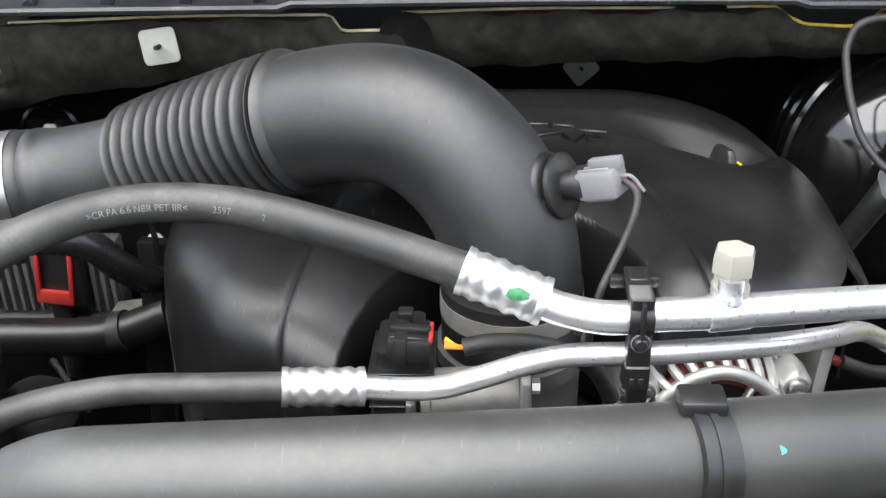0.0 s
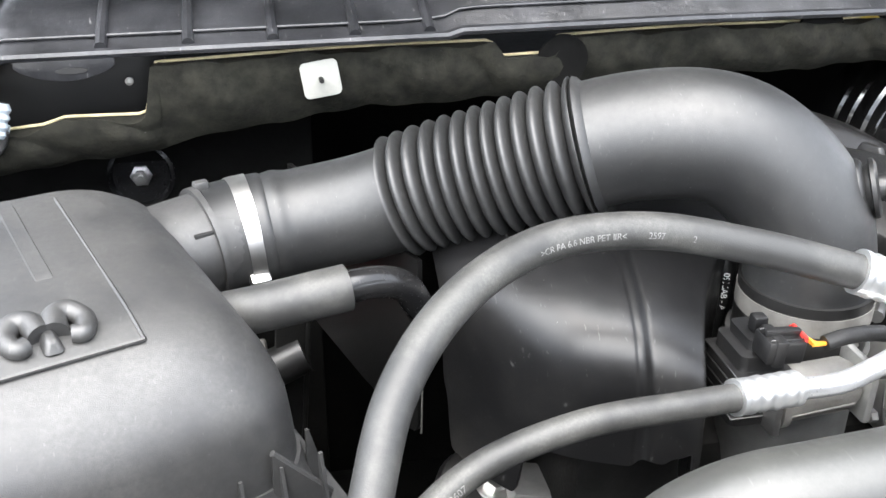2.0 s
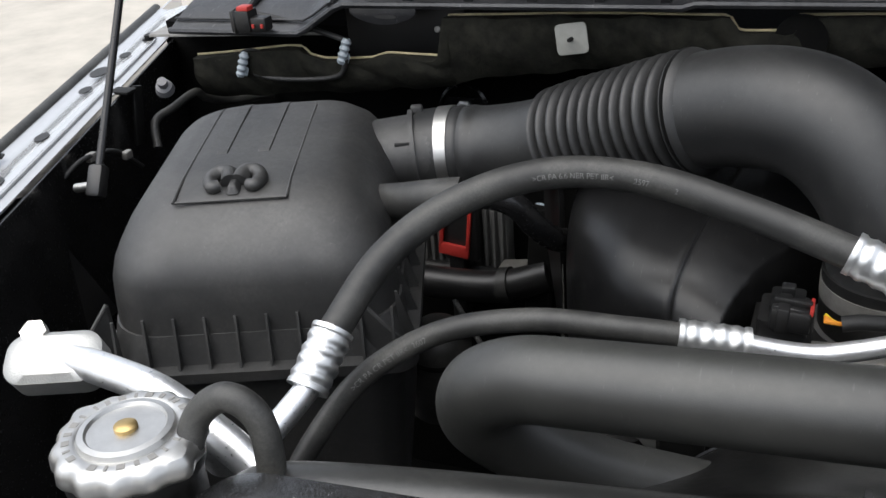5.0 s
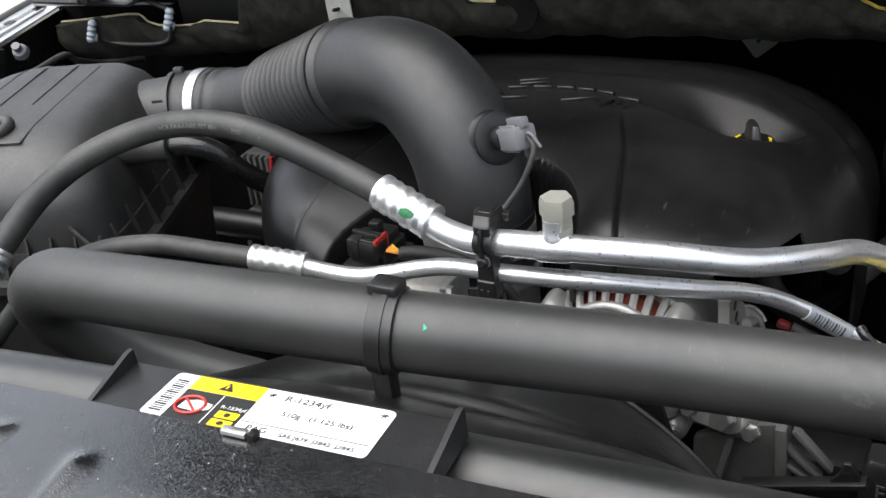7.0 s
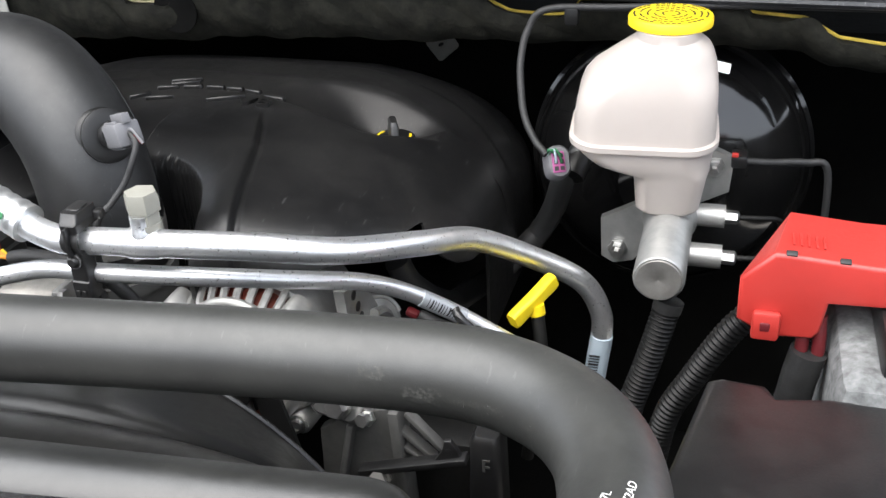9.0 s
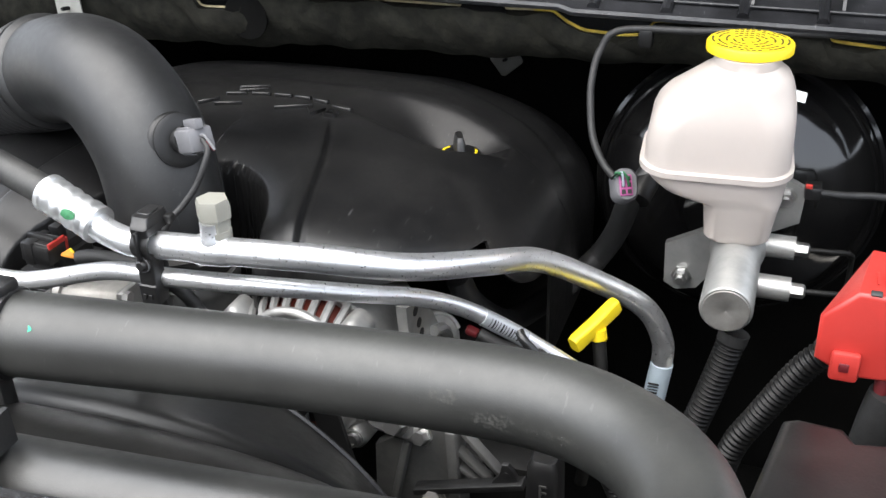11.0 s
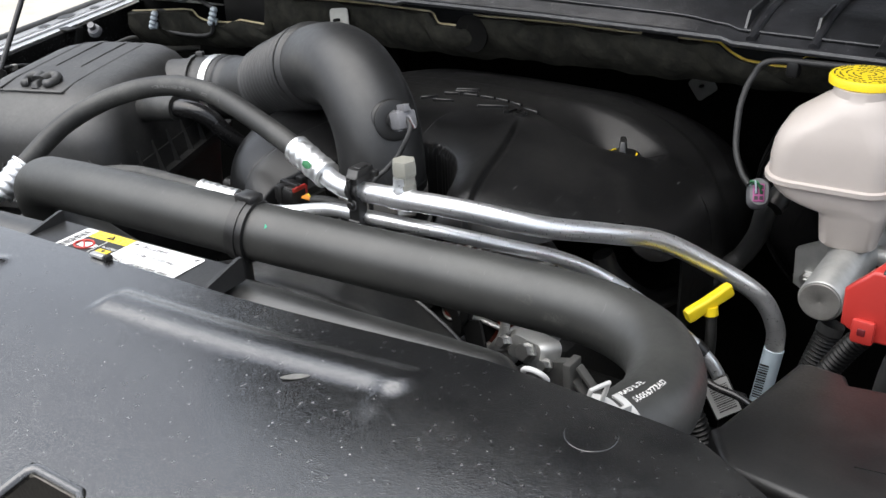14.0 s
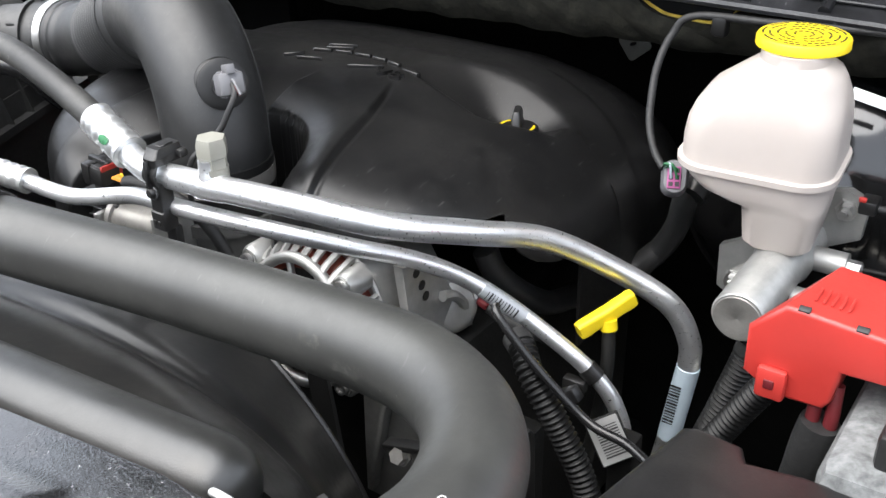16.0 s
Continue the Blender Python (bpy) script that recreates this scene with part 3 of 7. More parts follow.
def hose_clamp(line, a, b, r, label):
    c = thing("hose_clamp", line[len(line) // 2], label, "hose clamp")
    seg = stretch(line, a, b)
    part("band", sweep(seg, r, 48, True), M_STEEL, c)
    return c


clampA = hose_clamp(duct_line, 0.098, 0.122, 0.0466, "stainless worm-drive clamp on the airbox outlet")
scr = Vector((-0.340, 0.735, 1.140))
part("screw_housing", box((0.016, 0.010, 0.012), basis(scr, (0.2, -0.8, -0.5)), 0.002), M_STEEL, clampA)
part("screw", lathe([(0.0055, 0), (0.0055, 0.008), (0.004, 0.009), (0.0, 0.009)], basis(scr + Vector((0, -0.002, -0.004)), (0.1, -0.7, -0.6)), 6), M_STEEL, clampA)

# temperature sensor in the elbow
sens = thing("temperature_sensor", (0.105, 0.622, 1.23), "grey plastic temperature sensor plug in a rubber grommet with taped lead", "sensor")
gax = Vector((0.82, -0.48, 0.30)).normalized()
gc = Vector((0.0915, 0.628, 1.226))
part("grommet", lathe([(0.0235, -0.014), (0.0235, -0.002), (0.021, 0.001), (0.0175, 0.002), (0.019, 0.005), (0.022, 0.006), (0.022, 0.009), (0.018, 0.011), (0.0, 0.011)], basis(gc, gax), 36), M_CUFF, sens, "round black rubber grommet")
part("sensor_body", lathe([(0.010, 0.008), (0.010, 0.02), (0.012, 0.02), (0.012, 0.026), (0.0, 0.026)], basis(gc, gax), 24), M_PLASTIC, sens)
plug = basis(gc + gax * 0.036, gax)
bm = box((0.021, 0.019, 0.028), plug, 0.003)
for k in (-0.006, 0, 0.006):
    box((0.0022, 0.022, 0.022), plug @ Matrix.Translation((k, 0, -0.001)), 0.0006, 1, bm)
part("plug", bm, M_GREYP, sens, "light grey plug")
part("latch", box((0.007, 0.008, 0.022), plug @ Matrix.Translation((0, 0.012, 0.006)), 0.001), M_GREYP, sens)
lead0 = gc + gax * 0.052
part("lead", tube([lead0, lead0 + Vector((0.007, -0.006, -0.006)), (0.140, 0.590, 1.224), (0.134, 0.584, 1.209), (0.126, 0.574, 1.196), (0.119, 0.563, 1.186), (0.114, 0.560, 1.165), (0.112, 0.562, 1.13)], 0.0025, 12), M_TAPE, sens, "taped wire lead")
for k, mm in ((0.0022, M_GREYP), (-0.002, M_DKRED)):
    part("wire", tube([lead0 - gax * 0.006 + Vector((0, 0, k)), lead0 + gax * 0.004 + Vector((0, 0, k)), lead0 + Vector((0.012, -0.004, -0.006))], 0.0013, 8), mm, sens)

# ==== airbox ====
AB = Matrix.Translation((-0.49, 0.64, 1.205)) @ Matrix.Rotation(radians(21), 4, "Z") @ Matrix.Rotation(radians(2.2), 4, "X") @ Matrix.Translation((0, 0, -1.2))
airbox = thing("air_filter_box", (-0.49, 0.64, 1.0), "grained black plastic air filter box with raised lines and ribbed flange", "air filter box")
lid = part("lid", loft([(1.096, -0.118, 0.134, -0.155, 0.150, 0.05), (1.122, -0.116, 0.132, -0.1535, 0.148, 0.050), (1.142, -0.114, 0.130, -0.1515, 0.146, 0.050), (1.154, -0.111, 0.1275, -0.1485, 0.144, 0.052), (1.165, -0.106, 0.1235, -0.1425, 0.142, 0.055),
                         (1.178, -0.0985, 0.1165, -0.1320, 0.138, 0.056), (1.190, -0.089, 0.108, -0.1165, 0.132, 0.054), (1.199, -0.078, 0.095, -0.098, 0.124, 0.05), (1.203, -0.062, 0.078, -0.075, 0.110, 0.045), (1.204, -0.03, 0.03, -0.03, 0.06, 0.03)], AB, 9), M_BOX, airbox, smooth=60)
part("base", loft([(0.86, -0.10, 0.12, -0.14, 0.14, 0.03), (1.05, -0.12, 0.136, -0.160, 0.152, 0.03), (1.062, -0.120, 0.138, -0.160, 0.152, 0.03), (1.062, -0.132, 0.150, -0.174, 0.160, 0.02), (1.072, -0.132, 0.150, -0.174, 0.160, 0.02), (1.072, -0.121, 0.138, -0.160, 0.152, 0.03), (1.10, -0.119, 0.136, -0.156, 0.150, 0.05)], AB, 7), M_BOX, airbox)
fin = [(0, 0), (0.014, 0), (0.002, 0.045), (0, 0.045)]
for i in range(10):
    x = -0.108 + 0.0265 * i
    part("flange_rib", slab(fin, 0.0022, AB @ Matrix.Translation((x, -0.1545, 1.072)) @ Matrix(((0, 0, 1, 0), (-1, 0, 0, 0), (0, 1, 0, 0), (0, 0, 0, 1)))), M_BOX, airbox)
for i in range(7):
    y = -0.13 + 0.04 * i
    part("flange_rib", slab(fin, 0.0022, AB @ Matrix.Translation((0.133, y, 1.072)) @ Matrix(((1, 0, 0, 0), (0, 0, -1, 0), (0, 1, 0, 0), (0, 0, 0, 1)))), M_BOX, airbox)




def corner_web(corners):
    """A thin triangular web at a corner of the flange, with a rounded upper edge."""
    bm = bmesh.new()
    q = [[bm.verts.new(p + Vector((0.0006, -0.0025, 0)) * k) for p in corners] for k in (-1, 1)]
    bm.faces.new(q[0])
    bm.faces.new(q[1][::-1])
    for k in range(4):
        bm.faces.new((q[0][k], q[1][k], q[1][(k + 1) % 4], q[0][(k + 1) % 4]))
    bmesh.ops.recalc_face_normals(bm, faces=bm.faces)
    sweep([corners[0], corners[0].lerp(corners[1], 0.5), corners[1]], 0.0022, 8, True, bm)
    part("corner_web", bm, M_BOX, airbox, "triangular corner web")


corner_web([Vector((-0.342, 0.537, 1.126)), Vector((-0.307, 0.545, 1.085)), Vector((-0.312, 0.546, 1.068)), Vector((-0.345, 0.538, 1.068))])
corner_web([AB @ Vector(p) for p in ((-0.112, -0.144, 1.128), (-0.150, -0.176, 1.076), (-0.148, -0.174, 1.064), (-0.112, -0.144, 1.066))])


def lid_drop(y):
    return 0.0035 * max(0, (-0.07 - y) / 0.03) + 0.004 * max(0, (y - 0.10) / 0.02) + 0.0012


for x0, y0, x1, y1 in ((0.048, -0.102, 0.048, 0.118), (-0.050, -0.102, -0.050, 0.112), (-0.048, -0.102, 0.048, -0.102)):
    pts = [AB @ Vector((x0 + (x1 - x0) * k / 12, y0 + (y1 - y0) * k / 12, 1.2040 - lid_drop(y0 + (y1 - y0) * k / 12))) for k in range(13)]
    part("raised_line", sweep(pts, 0.0014, 6), M_BOX, airbox)
for xa, xb in ((-0.032, -0.019), (0.0065, 0.0205)):
    part("raised_rib", sheet(lambda u, v: AB @ Vector((xa + (xb - xa) * u, -0.021 + 0.141 * v, 1.2030 - lid_drop(-0.021 + 0.141 * v) + 0.0034 * min(1, 7 * u, 7 * (1 - u)) * min(1, 12 * v))), 14, 24), M_BOX, airbox)
# emblem: plain curled shapes
emb = AB @ Matrix.Translation((0.0, -0.078, 1.2025)) @ Matrix.Diagonal((0.74, 0.85, 0.8, 1))
bm = bmesh.new()
for sx in (-1, 1):
    sweep(spline([emb @ Vector((sx * 0.005, -0.002, 0.003)), emb @ Vector((sx * 0.010, 0.014, 0.006)), emb @ Vector((sx * 0.022, 0.016, 0.006)), emb @ Vector((sx * 0.030, 0.004, 0.004)), emb @ Vector((sx * 0.025, -0.010, 0.003)), emb @ Vector((sx * 0.017, -0.008, 0.003))], 8), lambda s: 0.0085 - 0.0030 * s, 12, True, bm)
loft([(-0.002, -0.008, 0.008, -0.020, 0.008, 0.005), (0.005, -0.005, 0.005, -0.017, 0.004, 0.004), (0.007, -0.003, 0.003, -0.012, 0.0, 0.002)], emb, 4, bm)
part("emblem", bm, M_BOX, airbox, "raised glossy curled emblem")
neck_line = spline([Vector((-0.46, 0.715, 1.155)), Vector((-0.42, 0.744, 1.156)), Vector((-0.385, 0.761, 1.159)), Vector((-0.345, 0.776, 1.162))], 10)
part("outlet", sweep(neck_line, lambda s: 0.046 - 0.004 * min(1, s * 2), 40), M_BOX, airbox, "round outlet neck")
part("collar", sweep(stretch(neck_line, 0.70, 0.74), 0.0465, 40), M_BOX, airbox)
part("collar_slot", box((0.020, 0.004, 0.006), Matrix.Translation((-0.376, 0.730, 1.183)) @ Matrix.Rotation(radians(22), 4, "Z"), 0.001), M_INK, airbox, "dark keyed slot")
part("clamp_ear", box((0.012, 0.008, 0.012), Matrix.Translation((-0.379, 0.772, 1.204)) @ Matrix.Rotation(radians(20), 4, "Z"), 0.002), M_BOX, airbox)

# breather hose from the airbox
bre = thing("breather_hose", (-0.33, 0.64, 1.17), "black breather hose with a rubber sleeve beside the airbox", "hose")
bl = spline([(-0.385, 0.655, 1.155), (-0.345, 0.645, 1.165), (-0.296, 0.640, 1.176), (-0.262, 0.648, 1.176), (-0.240, 0.660, 1.164), (-0.228, 0.672, 1.142), (-0.219, 0.692, 1.120), (-0.210, 0.716, 1.105), (-0.190, 0.745, 1.096)], 12)
part("sleeve", sweep(stretch(bl, 0, 0.38), 0.0165, 28), M_RUBBER, bre, "thick rubber sleeve")
part("pipe", sweep(stretch(bl, 0.34, 1.0), 0.0115, 24), M_GLOSS, bre, "glossy black bent pipe")

# ==== engine ====
EC, EAX, EAL, EAY, EAF = Vector((0.105, 0.86)), 0.262, 0.325, 0.300, 0.325
COVER_Y = ((0.52, 1.168), (0.60, 1.174), (0.66, 1.179), (0.73, 1.184), (0.80, 1.188), (0.88, 1.186), (0.95, 1.180), (1.0, 1.171), (1.05, 1.152), (1.10, 1.122), (1.18, 1.06))
COVER_X = ((-0.25, 0.006), (-0.12, 0.0), (0.16, 0.0), (0.20, 0.004), (0.25, 0.014), (0.30, 0.031), (0.34, 0.058), (0.40, 0.11))


def smooth_step(a, b, x):
    t = max(0.0, min(1.0, (x - a) / (b - a)))
    return t * t * (3 - 2 * t)


def ease(table, x):
    """A smooth curve through the rows of a table."""
    if x <= table[0][0]:
        return table[0][1]
    for i in range(len(table) - 1):
        (x0, a), (x1, c) = table[i], table[i + 1]
        if x <= x1:
            ma = (c - table[i - 1][1]) / (x1 - table[i - 1][0]) if i else (c - a) / (x1 - x0)
            mc = (table[i + 2][1] - a) / (table[i + 2][0] - x0) if i + 2 < len(table) else (c - a) / (x1 - x0)
            t, h = (x - x0) / (x1 - x0), x1 - x0
            return (2 * t ** 3 - 3 * t ** 2 + 1) * a + (t ** 3 - 2 * t ** 2 + t) * h * ma + (3 * t ** 2 - 2 * t ** 3) * c + (t ** 3 - t ** 2) * h * mc
    return table[-1][1]


def eng_z(x, y):
    """Height of the cover's top: a broad crown that falls to the filler side, with a scoop for the filler."""
    z = ease(COVER_Y, y) - ease(COVER_X, x - 0.012 * smooth_step(0.78, 0.88, y))
    # faint moulded steps on the rear crown
    for ys, h in ((0.905, 0.0022), (0.965, 0.0020), (1.02, 0.0018)):
        yc = ys - 0.9 * max(0.0, abs(x - 0.07) - 0.05) ** 2
        z -= h * smooth_step(yc, yc + 0.004, y) * (1 - smooth_step(yc + 0.004, yc + 0.055, y))
    # the roof rolls down to the bay round the intake elbow
    k = 1.4 if x < 0.058 else 2.6
    n = (abs(x - 0.058) / 0.110) ** k + (abs(y - 0.545) / 0.166) ** k
    z -= (0.020 if x < 0.058 else 0.014) * max(0.0, 1 - (n - 1) / 0.9) ** 2 if n > 1 else 0.020
    # scoop round the filler, its rear wall leaning towards the front of the vehicle
    dx, dy = (x - 0.250) / 0.055, max(0.0, y - 0.842) / 0.036
    dish = 1.1320 + 0.0285 * max(0.0, (dx ** 4 + dy ** 4) ** 0.25 - 0.15) + 1.1 * max(0.0, 0.835 - y)
    k = 0.006
    h = max(k - abs(z - dish), 0.0) / k
    return min(z, dish) - h * h * k * 0.25


def groove(x, y):
    gx = 0.172 + 0.26 * max(0.0, 0.725 - y) - 0.36 * max(0.0, y - 0.725)
    g = (1 - smooth_step(0.76, 0.81, y)) * (0.0058 * math.exp(-((x - gx) / 0.0026) ** 2) + 0.0042 * smooth_step(gx, gx + 0.004, x) * (1 - smooth_step(gx, gx + 0.09, x)))
    gx = max(-0.089, -0.077 - 0.17 * (0.642 - y))
    return g + (1 - smooth_step(0.76, 0.82, y)) * (0.0060 * math.exp(-((x - gx) / 0.0028) ** 2) + 0.0060 * (1 - smooth_step(gx - 0.004, gx, x)) * smooth_step(gx - 0.06, gx, x))


def eng_f(u, v):
    a = radians(195 + 177 * u if u < 0.65 else 310 + 700 * (u - 0.65))
    c, s = math.cos(a), math.sin(a)
    n = 3.0 if c < 0 and s < 0 else 3.6
    k = (abs(c) ** n + abs(s) ** n) ** (-1 / n)
    if v > 0.86:
        rr, drop = 1.0, (v - 0.86) / 0.14
    else:
        rr, drop = 1 - (1 - v / 0.86) ** 2.4, 0
    x, y = EC.x + (EAX if c > 0 else EAL) * k * c * rr, EC.y + (EAY if s > 0 else EAF) * k * s * rr
    if s < 0:
        y += (0.055 * smooth_step(0.02, 0.15, x) + 0.065 * smooth_step(0.23, 0.36, x)) * (-k * s * rr) ** 2
    p = 8.0 if s < 0 else 5.0
    z = 1.0 + (eng_z(x, y) - 1.0) * max(0.0, 1 - rr ** p) ** (1 / p) - 0.03 * drop
    g = groove(x, y)
    w = rr ** 14
    out = Vector((c * 0.3, s, 0)).normalized() * w + Vector((0, 0, 1)) * (1 - w)
    return Vector((x, y, z)) - out.normalized() * g


def in_notch(x, y, grow=0.0):
    """The bay round the intake elbow at the front of the cover."""
    k = 1.4 if x < 0.058 else 2.6
    return (abs(x - 0.058) / (0.110 + grow)) ** k + (abs(y - 0.545) / (0.166 + grow)) ** k < 1


def cover_bottom(x, y):
    """Lower edge of the cover's front and sides."""
    if y > 0.78:
        return 0.0
    if x < 0.03:
        return 9.0 if x < -0.204 else 1.014 + 0.42 * max(0.0, x + 0.19) + 0.016 * smooth_step(-0.188, -0.204, x) ** 2
    return 1.1265 + 0.005 * math.exp(-((x - 0.305) / 0.025) ** 2) - 1.3 * max(0.0, x - 0.325)


def cover_shell():
    bm = sheet(eng_f, 760, 150, 0.0, lambda p: not in_notch(p.x, p.y) and p.z > cover_bottom(p.x, p.y), None, True)
    rim = [v for v in bm.verts if v.is_boundary and v.co.z > 0.99]
    for _ in range(8):
        move = {}
        for v in rim:
            near = [e.other_vert(v).co for e in v.link_edges if e.is_boundary]
            if len(near) == 2:
                move[v] = v.co * 0.4 + (near[0] + near[1]) * 0.3
        for v, co in move.items():
            v.co = co
    lip = [e for e in bm.edges if e.is_boundary and all(in_notch(v.co.x, v.co.y, 0.006) for v in e.verts)]
    for drop, inward in ((0.004, 0.9), (0.05, 1.0), (0.09, 1.0)):
        made = bmesh.ops.extrude_edge_only(bm, edges=lip)["geom"]
        for v in [g for g in made if isinstance(g, bmesh.types.BMVert)]:
            v.co.z -= drop
            if inward < 1:
                v.co.x += (0.058 - v.co.x) * 0.012
                v.co.y += (0.545 - v.co.y) * 0.012
        lip = [g for g in made if isinstance(g, bmesh.types.BMEdge)]
    bmesh.ops.recalc_face_normals(bm, faces=bm.faces)
    bmesh.ops.solidify(bm, geom=bm.faces[:], thickness=0.003)
    return bm


eng = thing("engine_cover", (0.1, 0.86, 1.0), "large black moulded plastic engine cover with raised lettering", "engine cover")
part("cover_shell", cover_shell(), M_ENGCOVER, eng, smooth=50)
part("filler_well", lathe([(0.027, 0), (0.028, 0.001), (0.027, 0.002), (0.0, 0.002)], Matrix.Translation((0.263, 0.846, 1.1345)), 40), M_INK, eng, "dark filler well")
lettering("raised_letters", "V8", 0.034, Matrix.Translation((0.129, 0.809, eng_z(0.129, 0.809) + 0.0015)) @ Matrix.Rotation(radians(3), 4, "X") @ Matrix.Diagonal((1.0, 0.62, 1, 1)), M_ENGCOVER, eng, 0.0022, "raised engine lettering")
for xa, ya, xb, yb, deep in ((-0.002, 0.800, 0.012, 0.818, 0.004), (0.014, 0.855, 0.043, 0.868, 0.004), (0.019, 0.845, 0.046, 0.858, 0.004), (0.078, 0.809, 0.112, 0.826, 0.006), (0.016, 0.801, 0.042, 0.811, 0.003),
                             (0.011, 0.833, 0.031, 0.840, 0.006), (0.036, 0.841, 0.055, 0.845, 0.006), (0.060, 0.845, 0.079, 0.846, 0.006), (0.083, 0.845, 0.101, 0.844, 0.006), (0.105, 0.843, 0.123, 0.838, 0.006), (0.128, 0.837, 0.151, 0.831, 0.006)):
    mx, my = (xa + xb) / 2, (ya + yb) / 2
    part("raised_bar", box((math.hypot(xb - xa, yb - ya), deep, 0.0062), Matrix.Translation((mx, my, eng_z(mx, my) + 0.0006)) @ Matrix.Rotation(math.atan2(yb - ya, xb - xa), 4, "Z"), 0.001, 1), M_ENGCOVER, eng)
oil = thing("oil_filler_cap", (0.258, 0.853, 1.13), "black oil filler cap with a grip fin and yellow marking", "oil cap")
om = Matrix.Translation((0.256, 0.848, 1.1385)) @ Matrix.Scale(0.88, 4)
part("cap_disc", lathe([(0.0235, 0), (0.0235, 0.010), (0.022, 0.012), (0.0, 0.012)], om, 40), M_PLASTIC, oil)
part("grip_fin", loft([(0.011, -0.006, 0.006, -0.019, 0.019, 0.004), (0.028, -0.0045, 0.0045, -0.014, 0.014, 0.003), (0.032, -0.0035, 0.0035, -0.011, 0.011, 0.003)], om @ Matrix.Rotation(radians(25), 4, "Z"), 4), M_PLASTIC, oil)
for k in (-0.45, 0.0, 0.4, 2.7, 3.1, 3.5):
    part("marking", box((0.0026, 0.0065, 0.0008), om @ Matrix.Rotation(k, 4, "Z") @ Matrix.Translation((0.0185, 0, 0.0124)), 0), M_YELLOW, oil)

# throttle body under the elbow
tb = thing("throttle_assembly", (0.07, 0.62, 1.05), "cast throttle body with a black motor cover and banded rubber cuff", "throttle body")
part("rubber_cuff", sweep([Vector((0.066, 0.636, 1.152)), Vector((0.066, 0.636, 1.135)), Vector((0.066, 0.636, 1.105))], 0.0500, 48), M_CUFF, tb)
part("band", sweep([Vector((0.066, 0.636, 1.1435)), Vector((0.066, 0.636, 1.1290))], 0.0506, 48), M_DULL, tb, "bright steel clamp band")
part("band_screw", lathe([(0.0055, 0), (0.0055, 0.018), (0.004, 0.020), (0.0, 0.020)], basis((0.110, 0.606, 1.130), (0.6, 0.75, 0)), 8), M_STEEL, tb)
part("bore", lathe([(0.05, -0.12), (0.05, 0.0), (0.054, 0.0), (0.054, 0.012), (0.0, 0.012)], Matrix.Translation((0.066, 0.636, 1.092)), 40), M_DARKALU, tb)
MO = basis((0.006, 0.566, 1.100), (1, 0.04, 0.05))
part("motor", loft([(0.0, -0.021, 0.021, -0.021, 0.021, 0.016), (0.006, -0.021, 0.021, -0.021, 0.021, 0.016), (0.007, -0.019, 0.019, -0.019, 0.019, 0.017), (0.058, -0.0185, 0.0185, -0.0185, 0.0185, 0.017), (0.064, -0.015, 0.015, -0.015, 0.015, 0.014)], MO, 8), M_DULL, tb, "ribbed cast motor housing", smooth=40)
for k in range(3):
    part("motor_rib", box((0.003, 0.003, 0.052), MO @ Matrix.Rotation(radians(35 * k - 160), 4, "Z") @ Matrix.Translation((0.0185, 0, 0.032)), 0.001, 1), M_DULL, tb)
part("motor_flange", box((0.007, 0.046, 0.046), Matrix.Translation((0.074, 0.569, 1.103)), 0.003), M_CAST, tb)
for dy, dz in ((-0.019, 0.019), (0.019, 0.019), (-0.019, -0.019)):
    part("flange_bolt", lathe([(0.005, 0), (0.005, 0.005), (0.0, 0.005)], basis((0.0775, 0.569 + dy, 1.103 + dz), (1, 0, 0)), 6), M_STEEL, tb)
part("motor_bracket", box((0.006, 0.05, 0.03), Matrix.Translation((0.0, 0.566, 1.098)), 0.002), M_STEEL, tb)
part("motor_cover", loft([(1.085, -0.027, 0.014, 0.556, 0.606, 0.006), (1.126, -0.027, 0.014, 0.556, 0.606, 0.006), (1.127, -0.023, 0.012, 0.560, 0.602, 0.005), (1.139, -0.023, 0.012, 0.560, 0.602, 0.005), (1.140, -0.016, 0.008, 0.566, 0.598, 0.004), (1.148, -0.016, 0.008, 0.566, 0.598, 0.004)], Matrix.Identity(4), 4), M_PLASTIC, tb, "stepped black motor cover", smooth=30)
part("cover_plate", box((0.010, 0.010, 0.012), Matrix.Translation((-0.004, 0.580, 1.154)), 0.0015), M_PLASTIC, tb, "ribbed clip on the motor cover")
for k in range(5):
    part("cover_fin", box((0.043, 0.053, 0.0018), Matrix.Translation((-0.0065, 0.581, 1.092 + 0.0085 * k)), 0.0005, 1), M_PLASTIC, tb)
vh = thing("vent_hose", (0.026, 0.69, 1.1), "thin black vent hose with white print beside the throttle body", "hose")
vline = spline([(0.030, 0.70, 1.16), (0.0285, 0.69, 1.134), (0.0278, 0.69, 1.1136), (0.025, 0.69, 1.092), (0.02, 0.69, 1.05)], 8)
part("tube", sweep(vline, 0.0085, 20), M_LOOM, vh)
vn = Vector((-0.28, -0.96, 0.0))
lettering("white_print", "0996AB - A", 0.0072, Matrix.Translation(Vector((0.0279, 0.690, 1.1187)) + vn * 0.0086) @ Matrix((Vector((0, 0, -1)), vn.cross(Vector((0, 0, -1))), vn)).transposed().to_4x4(), M_WHITE, vh)
conn = thing("throttle_connector", (0.02, 0.56, 1.155), "black wiring connector with a red locking tab on the throttle body", "connector")
CO = Matrix.Translation((0.000, 0.557, 1.149)) @ Matrix.Rotation(radians(4), 4, "Y") @ Matrix.Scale(0.88, 4)
bm = box((0.032, 0.026, 0.020), CO, 0.003)
